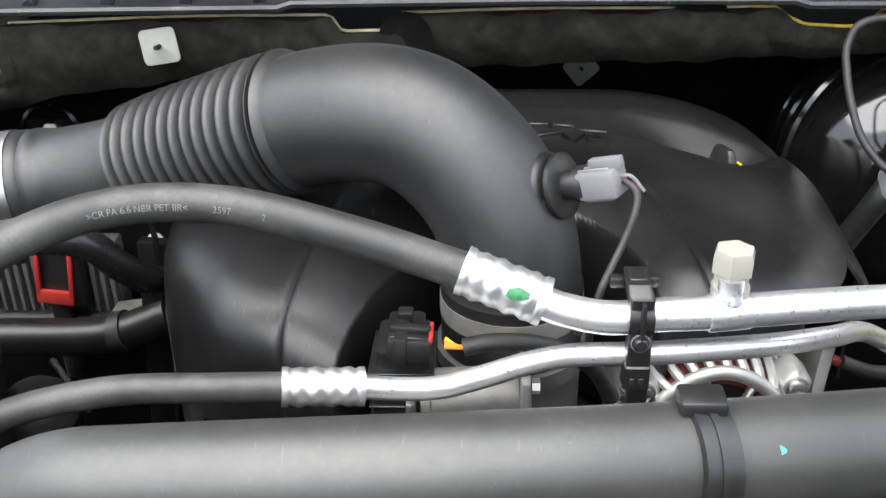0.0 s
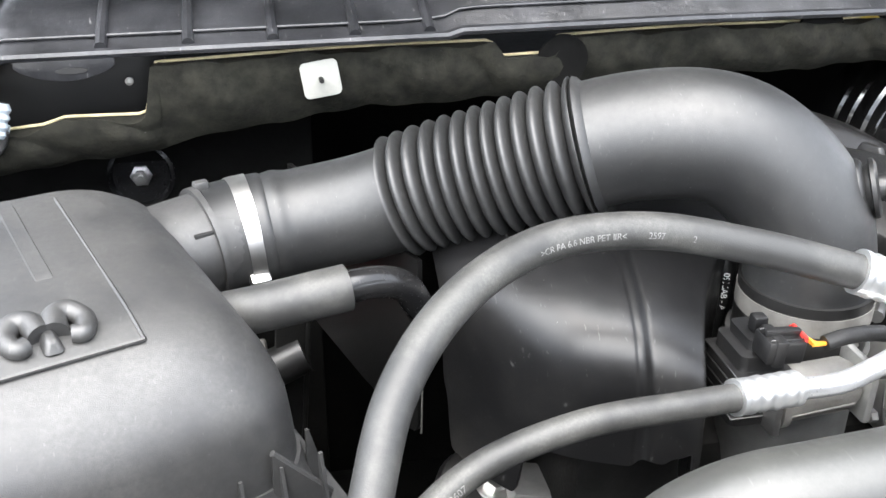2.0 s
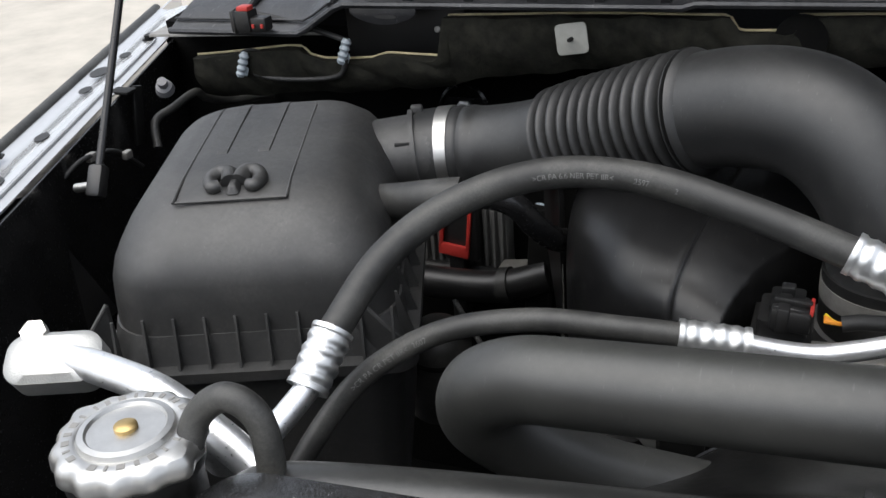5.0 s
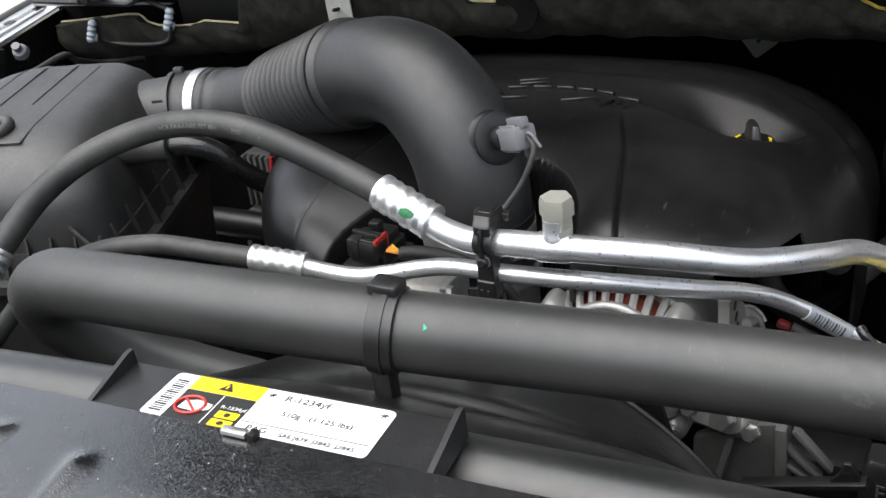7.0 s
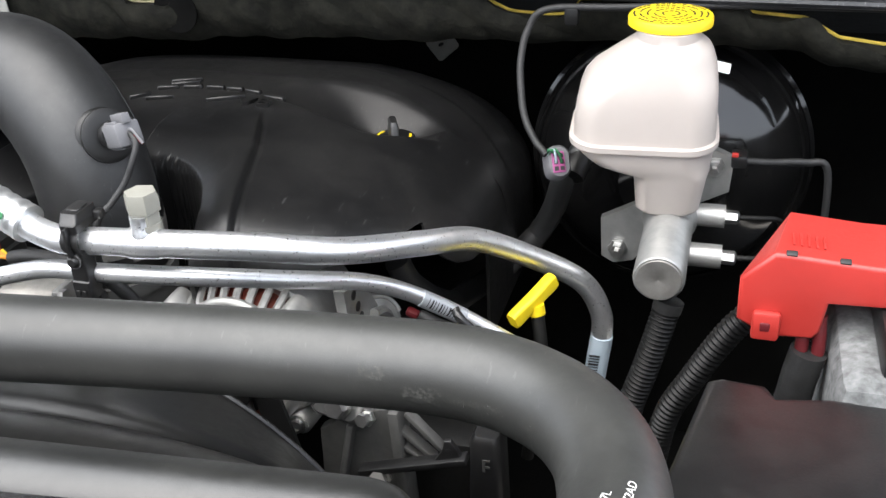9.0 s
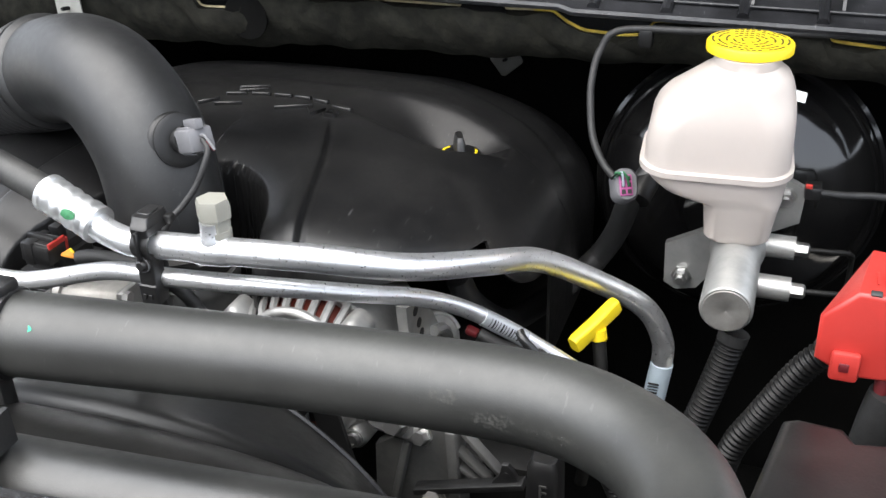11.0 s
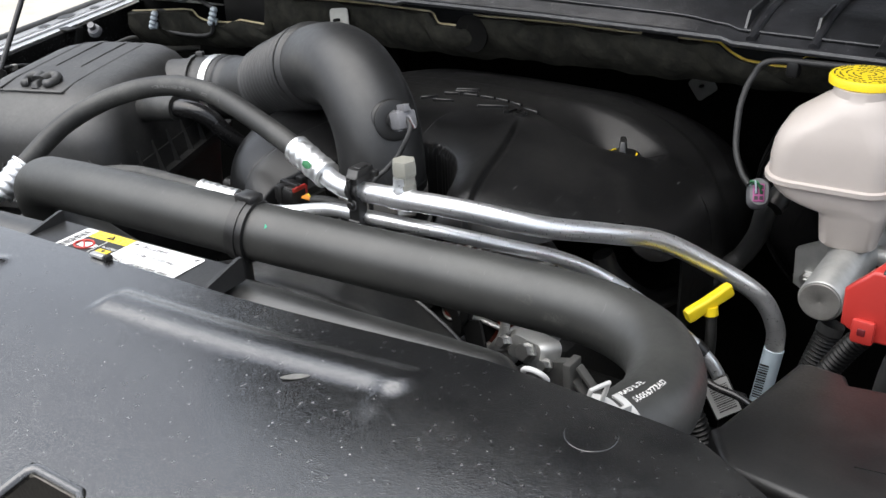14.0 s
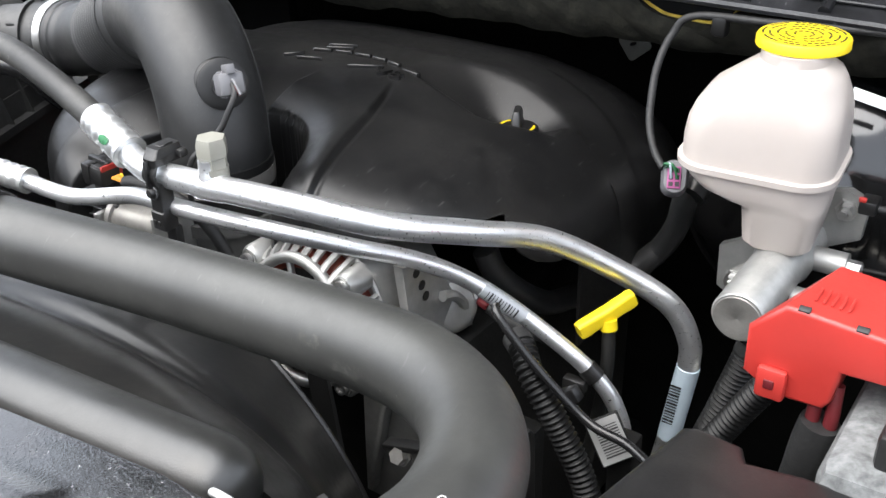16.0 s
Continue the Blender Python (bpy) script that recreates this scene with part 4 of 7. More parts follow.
box((0.010, 0.029, 0.023), CO @ Matrix.Translation((-0.006, 0, 0)), 0.002, 2, bm)
box((0.030, 0.006, 0.006), CO @ Matrix.Translation((0, 0, 0.012)), 0.0015, 2, bm)
for k in range(3):
    box((0.030, 0.0018, 0.022), CO @ Matrix.Translation((0.001, -0.009 + 0.009 * k, 0)), 0.0005, 1, bm)
part("shell", bm, M_PLASTIC, conn)
part("lock_tab", box((0.003, 0.022, 0.006), CO @ Matrix.Translation((0.015, 0, 0.010)), 0.001), M_RED, conn, "red locking bar")
part("lock_tab", box((0.003, 0.004, 0.014), CO @ Matrix.Translation((0.015, 0.012, 0.003)), 0.001), M_RED, conn)
for k in range(4):
    part("wire", tube([(0.022, 0.552 + 0.003 * k, 1.150), (0.029, 0.553 + 0.002 * k, 1.149 - 0.001 * k), (0.036, 0.556, 1.147)], 0.0016, 8), M_ORANGE if k < 3 else M_YELLOW, conn, "orange wire")
part("loom", tube([(0.034, 0.556, 1.147), (0.05, 0.557, 1.150), (0.075, 0.560, 1.148), (0.10, 0.565, 1.138), (0.12, 0.57, 1.120), (0.132, 0.575, 1.095)], 0.0058, 12), M_TAPE, conn, "taped loom")

# alternator
alt = thing("alternator", (0.235, 0.60, 1.04), "cast aluminium alternator with slotted housing and red copper windings", "alternator")
AM = basis((0.206, 0.578, 1.053), (0.03, -1, 0.10))
part("rear_drum", lathe([(0.060, -0.13), (0.067, -0.12), (0.068, -0.040), (0.066, -0.030), (0.060, -0.030), (0.0, -0.034)], AM, 48), M_CAST, alt)
part("winding", lathe([(0.0610, -0.034), (0.0600, -0.022), (0.055, -0.010), (0.050, -0.008), (0.0, -0.010)], AM, 48), M_COPPER, alt, "red copper windings")
part("hub", lathe([(0.020, -0.010), (0.022, 0.004), (0.019, 0.009), (0.013, 0.010), (0.0, 0.009)], AM, 40), M_CAST, alt)
# added dark disc paints the shade between the spokes
part("face_backing", lathe([(0.045, -0.0085), (0.045, -0.0075), (0.0, -0.0075)], AM, 40), M_DARK, alt, "dark disc standing for the shaded gap behind the spokes")
for k in range(34):
    a = 2 * math.pi * k / 34
    rib = [AM @ Matrix.Rotation(a + 0.09 * q, 4, "Z") @ Vector((0.0570 + 0.0110 * q, 0, 0.0005 - 0.029 * q ** 1.5)) for q in (0.0, 0.3, 0.6, 0.85, 1.0)]
    part("fin", sweep(spline(rib, 3), 0.0034, 6), M_CAST, alt)
ring = [AM @ Vector(((0.0560 + 0.0020 * math.cos(8 * math.pi * k / 96)) * math.cos(2 * math.pi * k / 96), (0.0560 + 0.0020 * math.cos(8 * math.pi * k / 96)) * math.sin(2 * math.pi * k / 96), 0.000)) for k in range(97)]
part("face_ring", sweep(ring, 0.0052, 10), M_CAST, alt)
ring = [AM @ Vector((0.0665 * math.cos(2 * math.pi * k / 72), 0.0665 * math.sin(2 * math.pi * k / 72), -0.031)) for k in range(73)]
part("rear_ring", sweep(ring, 0.0034, 8), M_CAST, alt)
for k in range(10):
    part("spoke", box((0.0045, 0.036, 0.0070), AM @ Matrix.Rotation(2 * math.pi * (k + 0.3) / 10, 4, "Z") @ Matrix.Translation((0, 0.037, -0.002)), 0.0014, 1), M_CAST, alt)
for k in range(4):
    a = radians((44, 140, 228, 318)[k])
    EM = AM @ Matrix.Rotation(a, 4, "Z")
    part("housing_ear", loft([(-0.022, -0.012, 0.012, -0.011, 0.011, 0.008), (-0.002, -0.011, 0.011, -0.010, 0.010, 0.008), (0.002, -0.008, 0.008, -0.008, 0.008, 0.007)], EM @ Matrix.Translation((0.068, 0, 0)), 5), M_CAST, alt)
    part("ear_web", box((0.026, 0.009, 0.009), EM @ Matrix.Translation((0.058, 0, -0.004)), 0.003), M_CAST, alt)
    part("housing_bolt", lathe([(0.0075, 0), (0.0075, 0.0015), (0.0058, 0.0016), (0.0058, 0.006), (0.0035, 0.0065), (0.003, 0.004), (0.0, 0.004)], EM @ Matrix.Translation((0.068, 0, 0.002)), 12), M_STEEL, alt)
part("pulley", lathe([(0.026, 0.012), (0.026, 0.016), (0.022, 0.018), (0.026, 0.020), (0.022, 0.023), (0.026, 0.026), (0.022, 0.029), (0.026, 0.032), (0.016, 0.033), (0.016, 0.028), (0.0, 0.028)], AM, 36), M_DARK, alt)
abr = thing("accessory_bracket", (0.31, 0.59, 1.03), "cast aluminium accessory bracket with bolts beside the alternator", "bracket")
bm = loft([(0, -0.030, 0.028, -0.018, 0.016, 0.010), (0.016, -0.028, 0.026, -0.016, 0.014, 0.010), (0.022, -0.022, 0.020, -0.012, 0.010, 0.008)], basis((0.297, 0.592, 1.030), (-0.2, -1, 0.35)), 6)
part("casting", bm, M_CAST, abr)
for x, z, r in ((0.300, 1.040, 0.0085), (0.322, 1.032, 0.0055), (0.275, 1.044, 0.0055)):
    part("bolt", lathe([(r * 1.3, 0), (r * 1.3, 0.003), (r, 0.003), (r, 0.011), (0.0, 0.011)], basis((x, 0.566, z), (-0.2, -1, 0.35)), 6), M_STEEL, abr)
idl = thing("idler_pulley", (0.224, 0.535, 1.0), "dark idler pulley with a rusty centre bolt", "pulley")
part("wheel", lathe([(0.034, 0), (0.036, 0.004), (0.036, 0.022), (0.032, 0.026), (0.026, 0.024), (0.0, 0.022)], basis((0.217, 0.566, 1.066), (0, -1, 0.2)) @ Matrix.Scale(0.55, 4), 40), M_DARK, idl)
part("centre_bolt", lathe([(0.014, 0.022), (0.014, 0.026), (0.009, 0.026), (0.009, 0.033), (0.004, 0.033), (0.004, 0.028), (0.0, 0.028)], basis((0.217, 0.566, 1.066), (0, -1, 0.2)) @ Matrix.Scale(0.55, 4), 18), M_COPPER, idl, "rusty centre bolt")
part("bright_ring", sweep([basis((0.217, 0.566, 1.066), (0, -1, 0.2)) @ Vector((0.0095 * math.cos(k * math.pi / 12), 0.0095 * math.sin(k * math.pi / 12), 0.0145)) for k in range(25)], 0.0014, 8), M_STEEL, idl, "bright steel ring")
blt = thing("drive_belt", (0.3, 0.52, 0.9), "black ribbed accessory drive belt", "belt")
part("run", sheet(lambda u, v: Vector((0.238, 0.560, 1.060)).lerp(Vector((0.330, 0.500, 0.86)), v) + Vector((0.021, 0.0, 0.006)) * (u - 0.5), 6, 30, 0.004), M_LOOM, blt)
part("worn_edge", sweep([Vector((0.238, 0.560, 1.060)).lerp(Vector((0.330, 0.500, 0.86)), k / 20) + Vector((-0.0108, 0.0, -0.003)) for k in range(21)], 0.0009, 6), M_SCUFF, blt, "pale worn belt edge")
eblock = thing("engine_block", (0.10, 0.84, 0.6), "dark oily engine block beneath the cover", "engine")
part("block", box((0.42, 0.42, 0.42), Matrix.Translation((0.10, 0.84, 0.80)), 0.02), M_DARK, eblock)
XZ = Matrix(((1, 0, 0, 0), (0, 0, -1, 0), (0, 1, 0, 0), (0, 0, 0, 1)))
part("lower_front", box((0.13, 0.05, 0.26), Matrix.Translation((0.34, 0.635, 0.85)), 0.01), M_DARK, eblock)
fcs = thing("front_case_flange", (0.31, 0.58, 0.95), "dull grey cast front case flange below the accessory bracket", "casting")
part("web", slab([(0.274, 1.003), (0.271, 0.90), (0.335, 0.90), (0.340, 0.977), (0.341, 1.036), (0.301, 1.024)], 0.010, Matrix.Translation((0, 0.586, 0)) @ XZ, 0.002), M_GREYCAST, fcs)
part("edge_flange", box((0.009, 0.024, 0.13), Matrix.Translation((0.3445, 0.580, 0.972)) @ Matrix.Rotation(radians(-3), 4, "Y"), 0.002), M_GREYCAST, fcs, "raised edge flange")
part("rib", box((0.006, 0.016, 0.11), Matrix.Translation((0.294, 0.574, 0.966)) @ Matrix.Rotation(radians(12), 4, "Y"), 0.002), M_GREYCAST, fcs)
bkt = thing("harness_bracket", (0.36, 0.55, 1.0), "thin black steel harness bracket with a bolt and an upright tab", "bracket")
part("bar", box((0.092, 0.012, 0.0055), Matrix.Translation((0.3625, 0.55, 1.0065)) @ Matrix.Rotation(-math.atan2(0.028, 0.085), 4, "Y"), 0.001), M_PLASTIC, bkt)
part("tab", slab([(0.380, 1.014), (0.402, 1.020), (0.400, 1.027), (0.394, 1.036), (0.389, 1.035), (0.387, 1.025)], 0.004, Matrix.Translation((0, 0.552, 0)) @ XZ, 0.0008), M_PLASTIC, bkt)
part("tab_hole", lathe([(0.003, 0), (0.003, 0.0004), (0, 0.0004)], basis((0.3925, 0.5476, 1.026), (0, -1, 0)), 14), M_INK, bkt, "dark round hole")
part("bolt", lathe([(0.0095, 0), (0.0095, 0.003), (0.007, 0.003), (0.007, 0.010), (0.0, 0.010)], basis((0.335, 0.550, 0.988), (0, -1, 0.5)), 6), M_DULL, bkt, smooth=20)
for (xa, za), (xb, zb) in (((0.350, 1.034), (0.379, 1.002)), ((0.346, 1.000), (0.366, 0.988)), ((0.343, 1.018), (0.372, 0.992))):
    part("stay", box((math.hypot(xb - xa, zb - za), 0.010, 0.004), Matrix.Translation(((xa + xb) / 2, 0.578, (za + zb) / 2)) @ Matrix.Rotation(-math.atan2(zb - za, xb - xa), 4, "Y"), 0.001), M_GREYCAST, bkt, "grey steel stay")
mdl = thing("small_black_module", (0.413, 0.585, 1.0), "small rounded black plastic module low beside the hose", "module")
part("case", loft([(0.940, 0.398, 0.427, 0.575, 0.605, 0.006), (1.012, 0.400, 0.425, 0.575, 0.605, 0.006), (1.018, 0.403, 0.422, 0.579, 0.601, 0.005)], Matrix.Identity(4), 4), M_PLASTIC, mdl)
part("clip_mark", slab([(0, 0), (0.002, 0), (0.002, 0.004), (0.006, 0.004), (0.006, 0.006), (0.002, 0.006), (0.002, 0.010), (0.006, 0.010), (0.006, 0.012), (0, 0.012)], 0.0006, Matrix.Translation((0.411, 0.5745, 0.988)) @ XZ), M_GREYCAST, mdl, "grey moulded mark")

# ==== air-conditioning lines ====
ac_line = spline([(-0.300, 0.423, 1.162), (-0.275, 0.473, 1.205), (-0.233, 0.516, 1.233), (-0.175, 0.547, 1.247), (-0.107, 0.555, 1.246), (-0.034, 0.548, 1.231), (0.041, 0.539, 1.209)], 16)


def crimp(a, b, r, parent, waves=5):
    """A crimped metal ferrule between two points."""
    a, b = Vector(a), Vector(b)
    line = [a.lerp(b, k / 40) for k in range(41)]
    part("ferrule", sweep(line, lambda s: r * (1 - 0.075 * (0.5 - 0.5 * math.cos(2 * math.pi * waves * s)) * (0.08 < s < 0.92)), 28, True, None,
         lambda ang, s: 1 - (0.020 * math.cos(8 * ang + 2 * math.sin(waves * 6.3 * s)) + 0.02 * math.sin(3 * ang + 17 * s)) * (0.08 < s < 0.92)), M_CRIMP, parent, "bright crimped ferrule")


suc = thing("air_conditioning_suction_line", (0.1, 0.53, 1.2), "black rubber air-conditioning hose crimped to a bright bent aluminium pipe", "air-conditioning line")
part("rubber_hose", sweep(ac_line, 0.0117, 32), M_RUBBER, suc, "black rubber hose with pale print")
crimp((0.034, 0.540, 1.2115), (0.083, 0.531, 1.195), 0.0150, suc)
FER_A = 2.78
fer_m = basis((0.0665, 0.534, 1.2005), (0.049, -0.009, -0.0165))
part("paint_mark", sheet(lambda u, v: fer_m @ Vector((0.0152 * math.cos(FER_A + 0.40 * (v - 0.5) * (0.4 + math.sin(2.6 * u + 0.3))), 0.0152 * math.sin(FER_A + 0.40 * (v - 0.5) * (0.4 + math.sin(2.6 * u + 0.3)) - 0.2 * u), -0.006 + 0.013 * u)), 12, 4), M_MOSS, suc, "green paint mark")
part("aluminium_pipe", tube([(0.078, 0.532, 1.1965), (0.092, 0.5285, 1.192), (0.119, 0.5225, 1.190), (0.150, 0.5215, 1.193), (0.186, 0.522, 1.195), (0.256, 0.537, 1.192), (0.312, 0.570, 1.177), (0.351, 0.631, 1.155), (0.375, 0.702, 1.124), (0.413, 0.755, 1.082), (0.452, 0.782, 1.048), (0.470, 0.790, 1.015), (0.473, 0.790, 0.983), (0.464, 0.786, 0.907), (0.455, 0.78, 0.84)], 0.0101, 28, 10), M_ALU, suc, "bright bent aluminium pipe")
part("tag", sweep([Vector((0.4735, 0.7897, 0.985)), Vector((0.469, 0.788, 0.945)), Vector((0.464, 0.786, 0.905))], 0.0107, 28), M_LABELB, suc, "blue-grey printed tag")
for k in range(14):
    z = 0.968 - 0.0032 * k
    part("tag_bar", box((0.010, 0.0008, 0.0008 + 0.0009 * (k % 3 == 0)), Matrix.Translation((0.4705 - 0.0042 * (0.985 - z) / 0.04, 0.7774 - 0.001 * k / 14, z)), 0), M_INK, suc)
crimp((-0.298, 0.428, 1.167), (-0.304, 0.392, 1.139), 0.0155, suc)
part("lower_pipe", tube([(-0.301, 0.398, 1.144), (-0.306, 0.386, 1.1363), (-0.3154, 0.362, 1.1246), (-0.3242, 0.34, 1.1185), (-0.3274, 0.318, 1.1278), (-0.3125, 0.295, 1.1646), (-0.3075, 0.278, 1.1947), (-0.314, 0.268, 1.208)], 0.0092, 24, 10), M_ALU, suc, "bright bent aluminium pipe")
port = part("port_boss", lathe([(0.0085, 0.0), (0.0090, 0.009), (0.0078, 0.011), (0.0075, 0.022), (0.0, 0.022)], Matrix.Translation((0.186, 0.5225, 1.195)), 20), M_ALU, suc)
part("port_sleeve", sweep([Vector((0.1735, 0.5205, 1.1945)), Vector((0.1750, 0.5207, 1.1946)), Vector((0.1970, 0.5243, 1.1948)), Vector((0.1985, 0.5246, 1.1948))], lambda q: 0.0112 if 0.05 < q < 0.95 else 0.0102, 28), M_ALU, suc, "brazed sleeve under the service port")
svc = thing("service_port_cap", (0.186, 0.5225, 1.21), "off-white translucent hexagonal plastic service port cap", "cap")
part("cap_body", lathe([(0.0108, 0), (0.0108, 0.010), (0.0124, 0.011), (0.0124, 0.021), (0.0112, 0.025), (0.0, 0.025)], Matrix.Translation((0.187, 0.527, 1.208)) @ Matrix.Rotation(radians(12), 4, "Z"), 6), M_CAPW, svc, smooth=20)
part("cap_skirt", lathe([(0.0095, 0), (0.0108, 0.001), (0.0108, 0.010), (0.0, 0.010)], Matrix.Translation((0.187, 0.527, 1.200)), 24), M_CAPW, svc)
wrap_text("hose_print", ">CR PA 6.6 NBR PET IIR<", 0.0056, ac_line, 0.455, 1.12, 0.0117, M_PRINTGREY, suc)
wrap_text("hose_print", "2597", 0.0056, ac_line, 0.632, 1.12, 0.0117, M_PRINTGREY, suc)
wrap_text("hose_print", "2", 0.0056, ac_line, 0.702, 1.12, 0.0117, M_PRINTGREY, suc)

liq = thing("air_conditioning_liquid_line", (0.1, 0.52, 1.15), "thin black rubber hose crimped to a slim bright aluminium pipe", "air-conditioning line")
liq_line = spline([(-0.33, 0.375, 1.045), (-0.314, 0.403, 1.083), (-0.285, 0.440, 1.122), (-0.235, 0.468, 1.150), (-0.169, 0.480, 1.164), (-0.101, 0.486, 1.164), (-0.062, 0.492, 1.161)], 14)
part("rubber_hose", sweep(liq_line, 0.0087, 28), M_RUBBER, liq, "thin black rubber hose with pale print")
crimp((-0.068, 0.491, 1.1615), (-0.022, 0.500, 1.156), 0.0115, liq)
part("aluminium_pipe", tube([(-0.028, 0.499, 1.1565), (0.0, 0.505, 1.151), (0.022, 0.510, 1.149), (0.045, 0.516, 1.152), (0.072, 0.522, 1.158), (0.10, 0.524, 1.163), (0.150, 0.523, 1.166), (0.217, 0.540, 1.161), (0.270, 0.580, 1.142), (0.305, 0.622, 1.120), (0.335, 0.652, 1.095), (0.375, 0.672, 1.064), (0.430, 0.686, 1.022), (0.455, 0.690, 0.985), (0.465, 0.691, 0.93)], 0.0071, 24, 10), M_ALU, liq, "slim bright aluminium pipe")
wrap_text("hose_print", ">CR PA CR PET IIR<  2607", 0.006, liq_line, 0.28, 0.9, 0.0087, M_PRINTGREY, liq)

brk = thing("pipe_bracket", (0.137, 0.52, 1.18), "black plastic two-pipe clip bracket with a central rivet", "bracket")
bm = loft([(1.204, 0.1285, 0.1425, 0.507, 0.536, 0.003), (1.210, 0.1285, 0.1425, 0.507, 0.536, 0.003), (1.2110, 0.1275, 0.1415, 0.510, 0.537, 0.002), (1.2165, 0.127, 0.1405, 0.514, 0.536, 0.002)], Matrix.Identity(4), 4)
part("clip_body", bm, M_PLASTIC, brk)
part("top_pad", box((0.0095, 0.013, 0.0016), Matrix.Translation((0.1338, 0.525, 1.2168)), 0.0006, 1), M_PLASTIC, brk)
for sx, w in ((-0.0042, 0.0056), (0.0042, 0.0056)):
    part("saddle", sheet(lambda u, v: Vector((0.1355 + sx - w / 2 + w * u, 0.5085 - 0.0035 * math.sin(math.pi * v), 1.2045 - 0.017 * v)), 4, 10, 0.002), M_PLASTIC, brk, "curved grip over the wide pipe")
part("hinge_rib", box((0.0026, 0.006, 0.022), Matrix.Translation((0.1358, 0.5055, 1.1985)), 0.0008), M_PLASTIC, brk)
part("front_plate", loft([(1.150, 0.1275, 0.1430, 0.508, 0.522, 0.002), (1.165, 0.1280, 0.1430, 0.507, 0.522, 0.002), (1.166, 0.1290, 0.1425, 0.508, 0.522, 0.002), (1.190, 0.1290, 0.1425, 0.508, 0.522, 0.002)], Matrix.Identity(4), 4), M_PLASTIC, brk)
for x in (0.1325, 0.1375):
    part("slot", box((0.003, 0.001, 0.004), Matrix.Translation((x, 0.5068, 1.1565)), 0.0003, 1), M_INK, brk, "dark slot")
for a, c in (((0.128, 0.532, 1.208), (0.120, 0.534, 1.209)), ((0.142, 0.532, 1.208), (0.147, 0.534, 1.210))):
    m = Vector(a).lerp(Vector(c), 0.5)
    part("clip_arm", box((abs(c[0] - a[0]) + 0.002, 0.008, 0.007), Matrix.Translation(m), 0.002), M_PLASTIC, brk)
part("rivet", lathe([(0.0058, 0), (0.0058, 0.0016), (0.0042, 0.0020), (0.0040, 0.0040), (0.0030, 0.0050), (0.0, 0.0050)], basis((0.1356, 0.508, 1.1825), (0, -1, 0.1)), 20), M_PLASTIC, brk)
part("rivet_ring", sweep([basis((0.1356, 0.508, 1.1825), (0, -1, 0.1)) @ Vector((0.0052 * math.cos(k * math.pi / 10), 0.0052 * math.sin(k * math.pi / 10), 0.0012)) for k in range(21)], 0.0007, 6), M_GREYP, brk)
part("foot", box((0.012, 0.008, 0.03), Matrix.Translation((0.138, 0.520, 1.136)), 0.002), M_PLASTIC, brk)

# ==== radiator side ====
RR = 0.0252
rad_line = spline([(0.06, 0.47, 1.02), (-0.02, 0.44, 1.066), (-0.10, 0.41, 1.098), (-0.146, 0.39, 1.130), (-0.166, 0.372, 1.160), (-0.160, 0.361, 1.187), (-0.135, 0.356, 1.203), (-0.10, 0.353, 1.209), (-0.023, 0.353, 1.214), (0.075, 0.360, 1.215), (0.166, 0.379, 1.208), (0.267, 0.403, 1.200), (0.372, 0.414, 1.200), (0.45, 0.413, 1.203), (0.496, 0.397, 1.204), (0.525, 0.366, 1.207), (0.538, 0.329, 1.209), (0.538, 0.296, 1.212), (0.527, 0.262, 1.213), (0.508, 0.23, 1.207), (0.488, 0.19, 1.19)], 14)
rad = thing("radiator_hose", (0.2, 0.38, 1.21), "thick dusty black rubber upper radiator hose with white print", "radiator hose")
part("hose", sweep(rad_line, RR, 48), M_RADHOSE, rad)
g = Vector((0.166, 0.380, 1.208))
bm = sheet(lambda u, v: Vector((g.x - 0.0065 + 0.013 * u, g.y - (RR + 0.0004) * math.cos(radians(42 + 15 * (v - 0.5) * math.sin(math.pi * (0.1 + 0.85 * u)))), g.z + (RR + 0.0004) * math.sin(radians(42 + 15 * (v - 0.5) * math.sin(math.pi * (0.1 + 0.85 * u)))))), 8, 4)
part("paint_mark", bm, M_GREEN, rad, "green paint dab")

wrap_text("white_print", "RAD 5.7L", 0.0052, rad_line, 0.9135, 2.14, RR, M_WHITE, rad, True)
wrap_text("white_print", "55056772AD", 0.0052, rad_line, 0.9115, 1.81, RR, M_WHITE, rad, True)
wrap_text("faded_print", "||:|I|", 0.008, rad_line, 0.665, 1.0, RR, M_PRINTGREY, rad)

hcl = thing("hose_support_clip", (0.139, 0.374, 1.21), "black plastic strap clip round the radiator hose", "clip")
hs = next(i for i, p in enumerate(rad_line) if p.x > 0.132 and i > 80)
hl = [rad_line[hs - 1].lerp(rad_line[hs + 2], k / 10) for k in range(11)]
hdir = (hl[-1] - hl[0]).normalized()
hmid = Vector((0.139, 0.0, 0.0)) + Vector((0, rad_line[hs].y, rad_line[hs].z))
part("strap", sweep([hmid + hdir * k for k in (-0.0085, -0.008, 0.008, 0.0085)], lambda s: RR + (0.0022 if 0.02 < s < 0.98 else 0.001), 48), M_PLASTIC, hcl)
part("strap_rib", sweep([hmid + hdir * k for k in (-0.0018, 0.0018)], RR + 0.0032, 48), M_PLASTIC, hcl)
part("buckle", box((0.020, 0.016, 0.008), Matrix.Translation(hmid + Vector((0, 0.004, RR + 0.003))), 0.002), M_PLASTIC, hcl)
part("leg", box((0.014, 0.012, 0.04), Matrix.Translation(hmid + Vector((0, -0.012, -0.034))), 0.003), M_PLASTIC, hcl)
part("leg_foot", box((0.040, 0.020, 0.005), Matrix.Translation(hmid + Vector((0.008, -0.012, -0.052))), 0.002), M_PLASTIC, hcl)

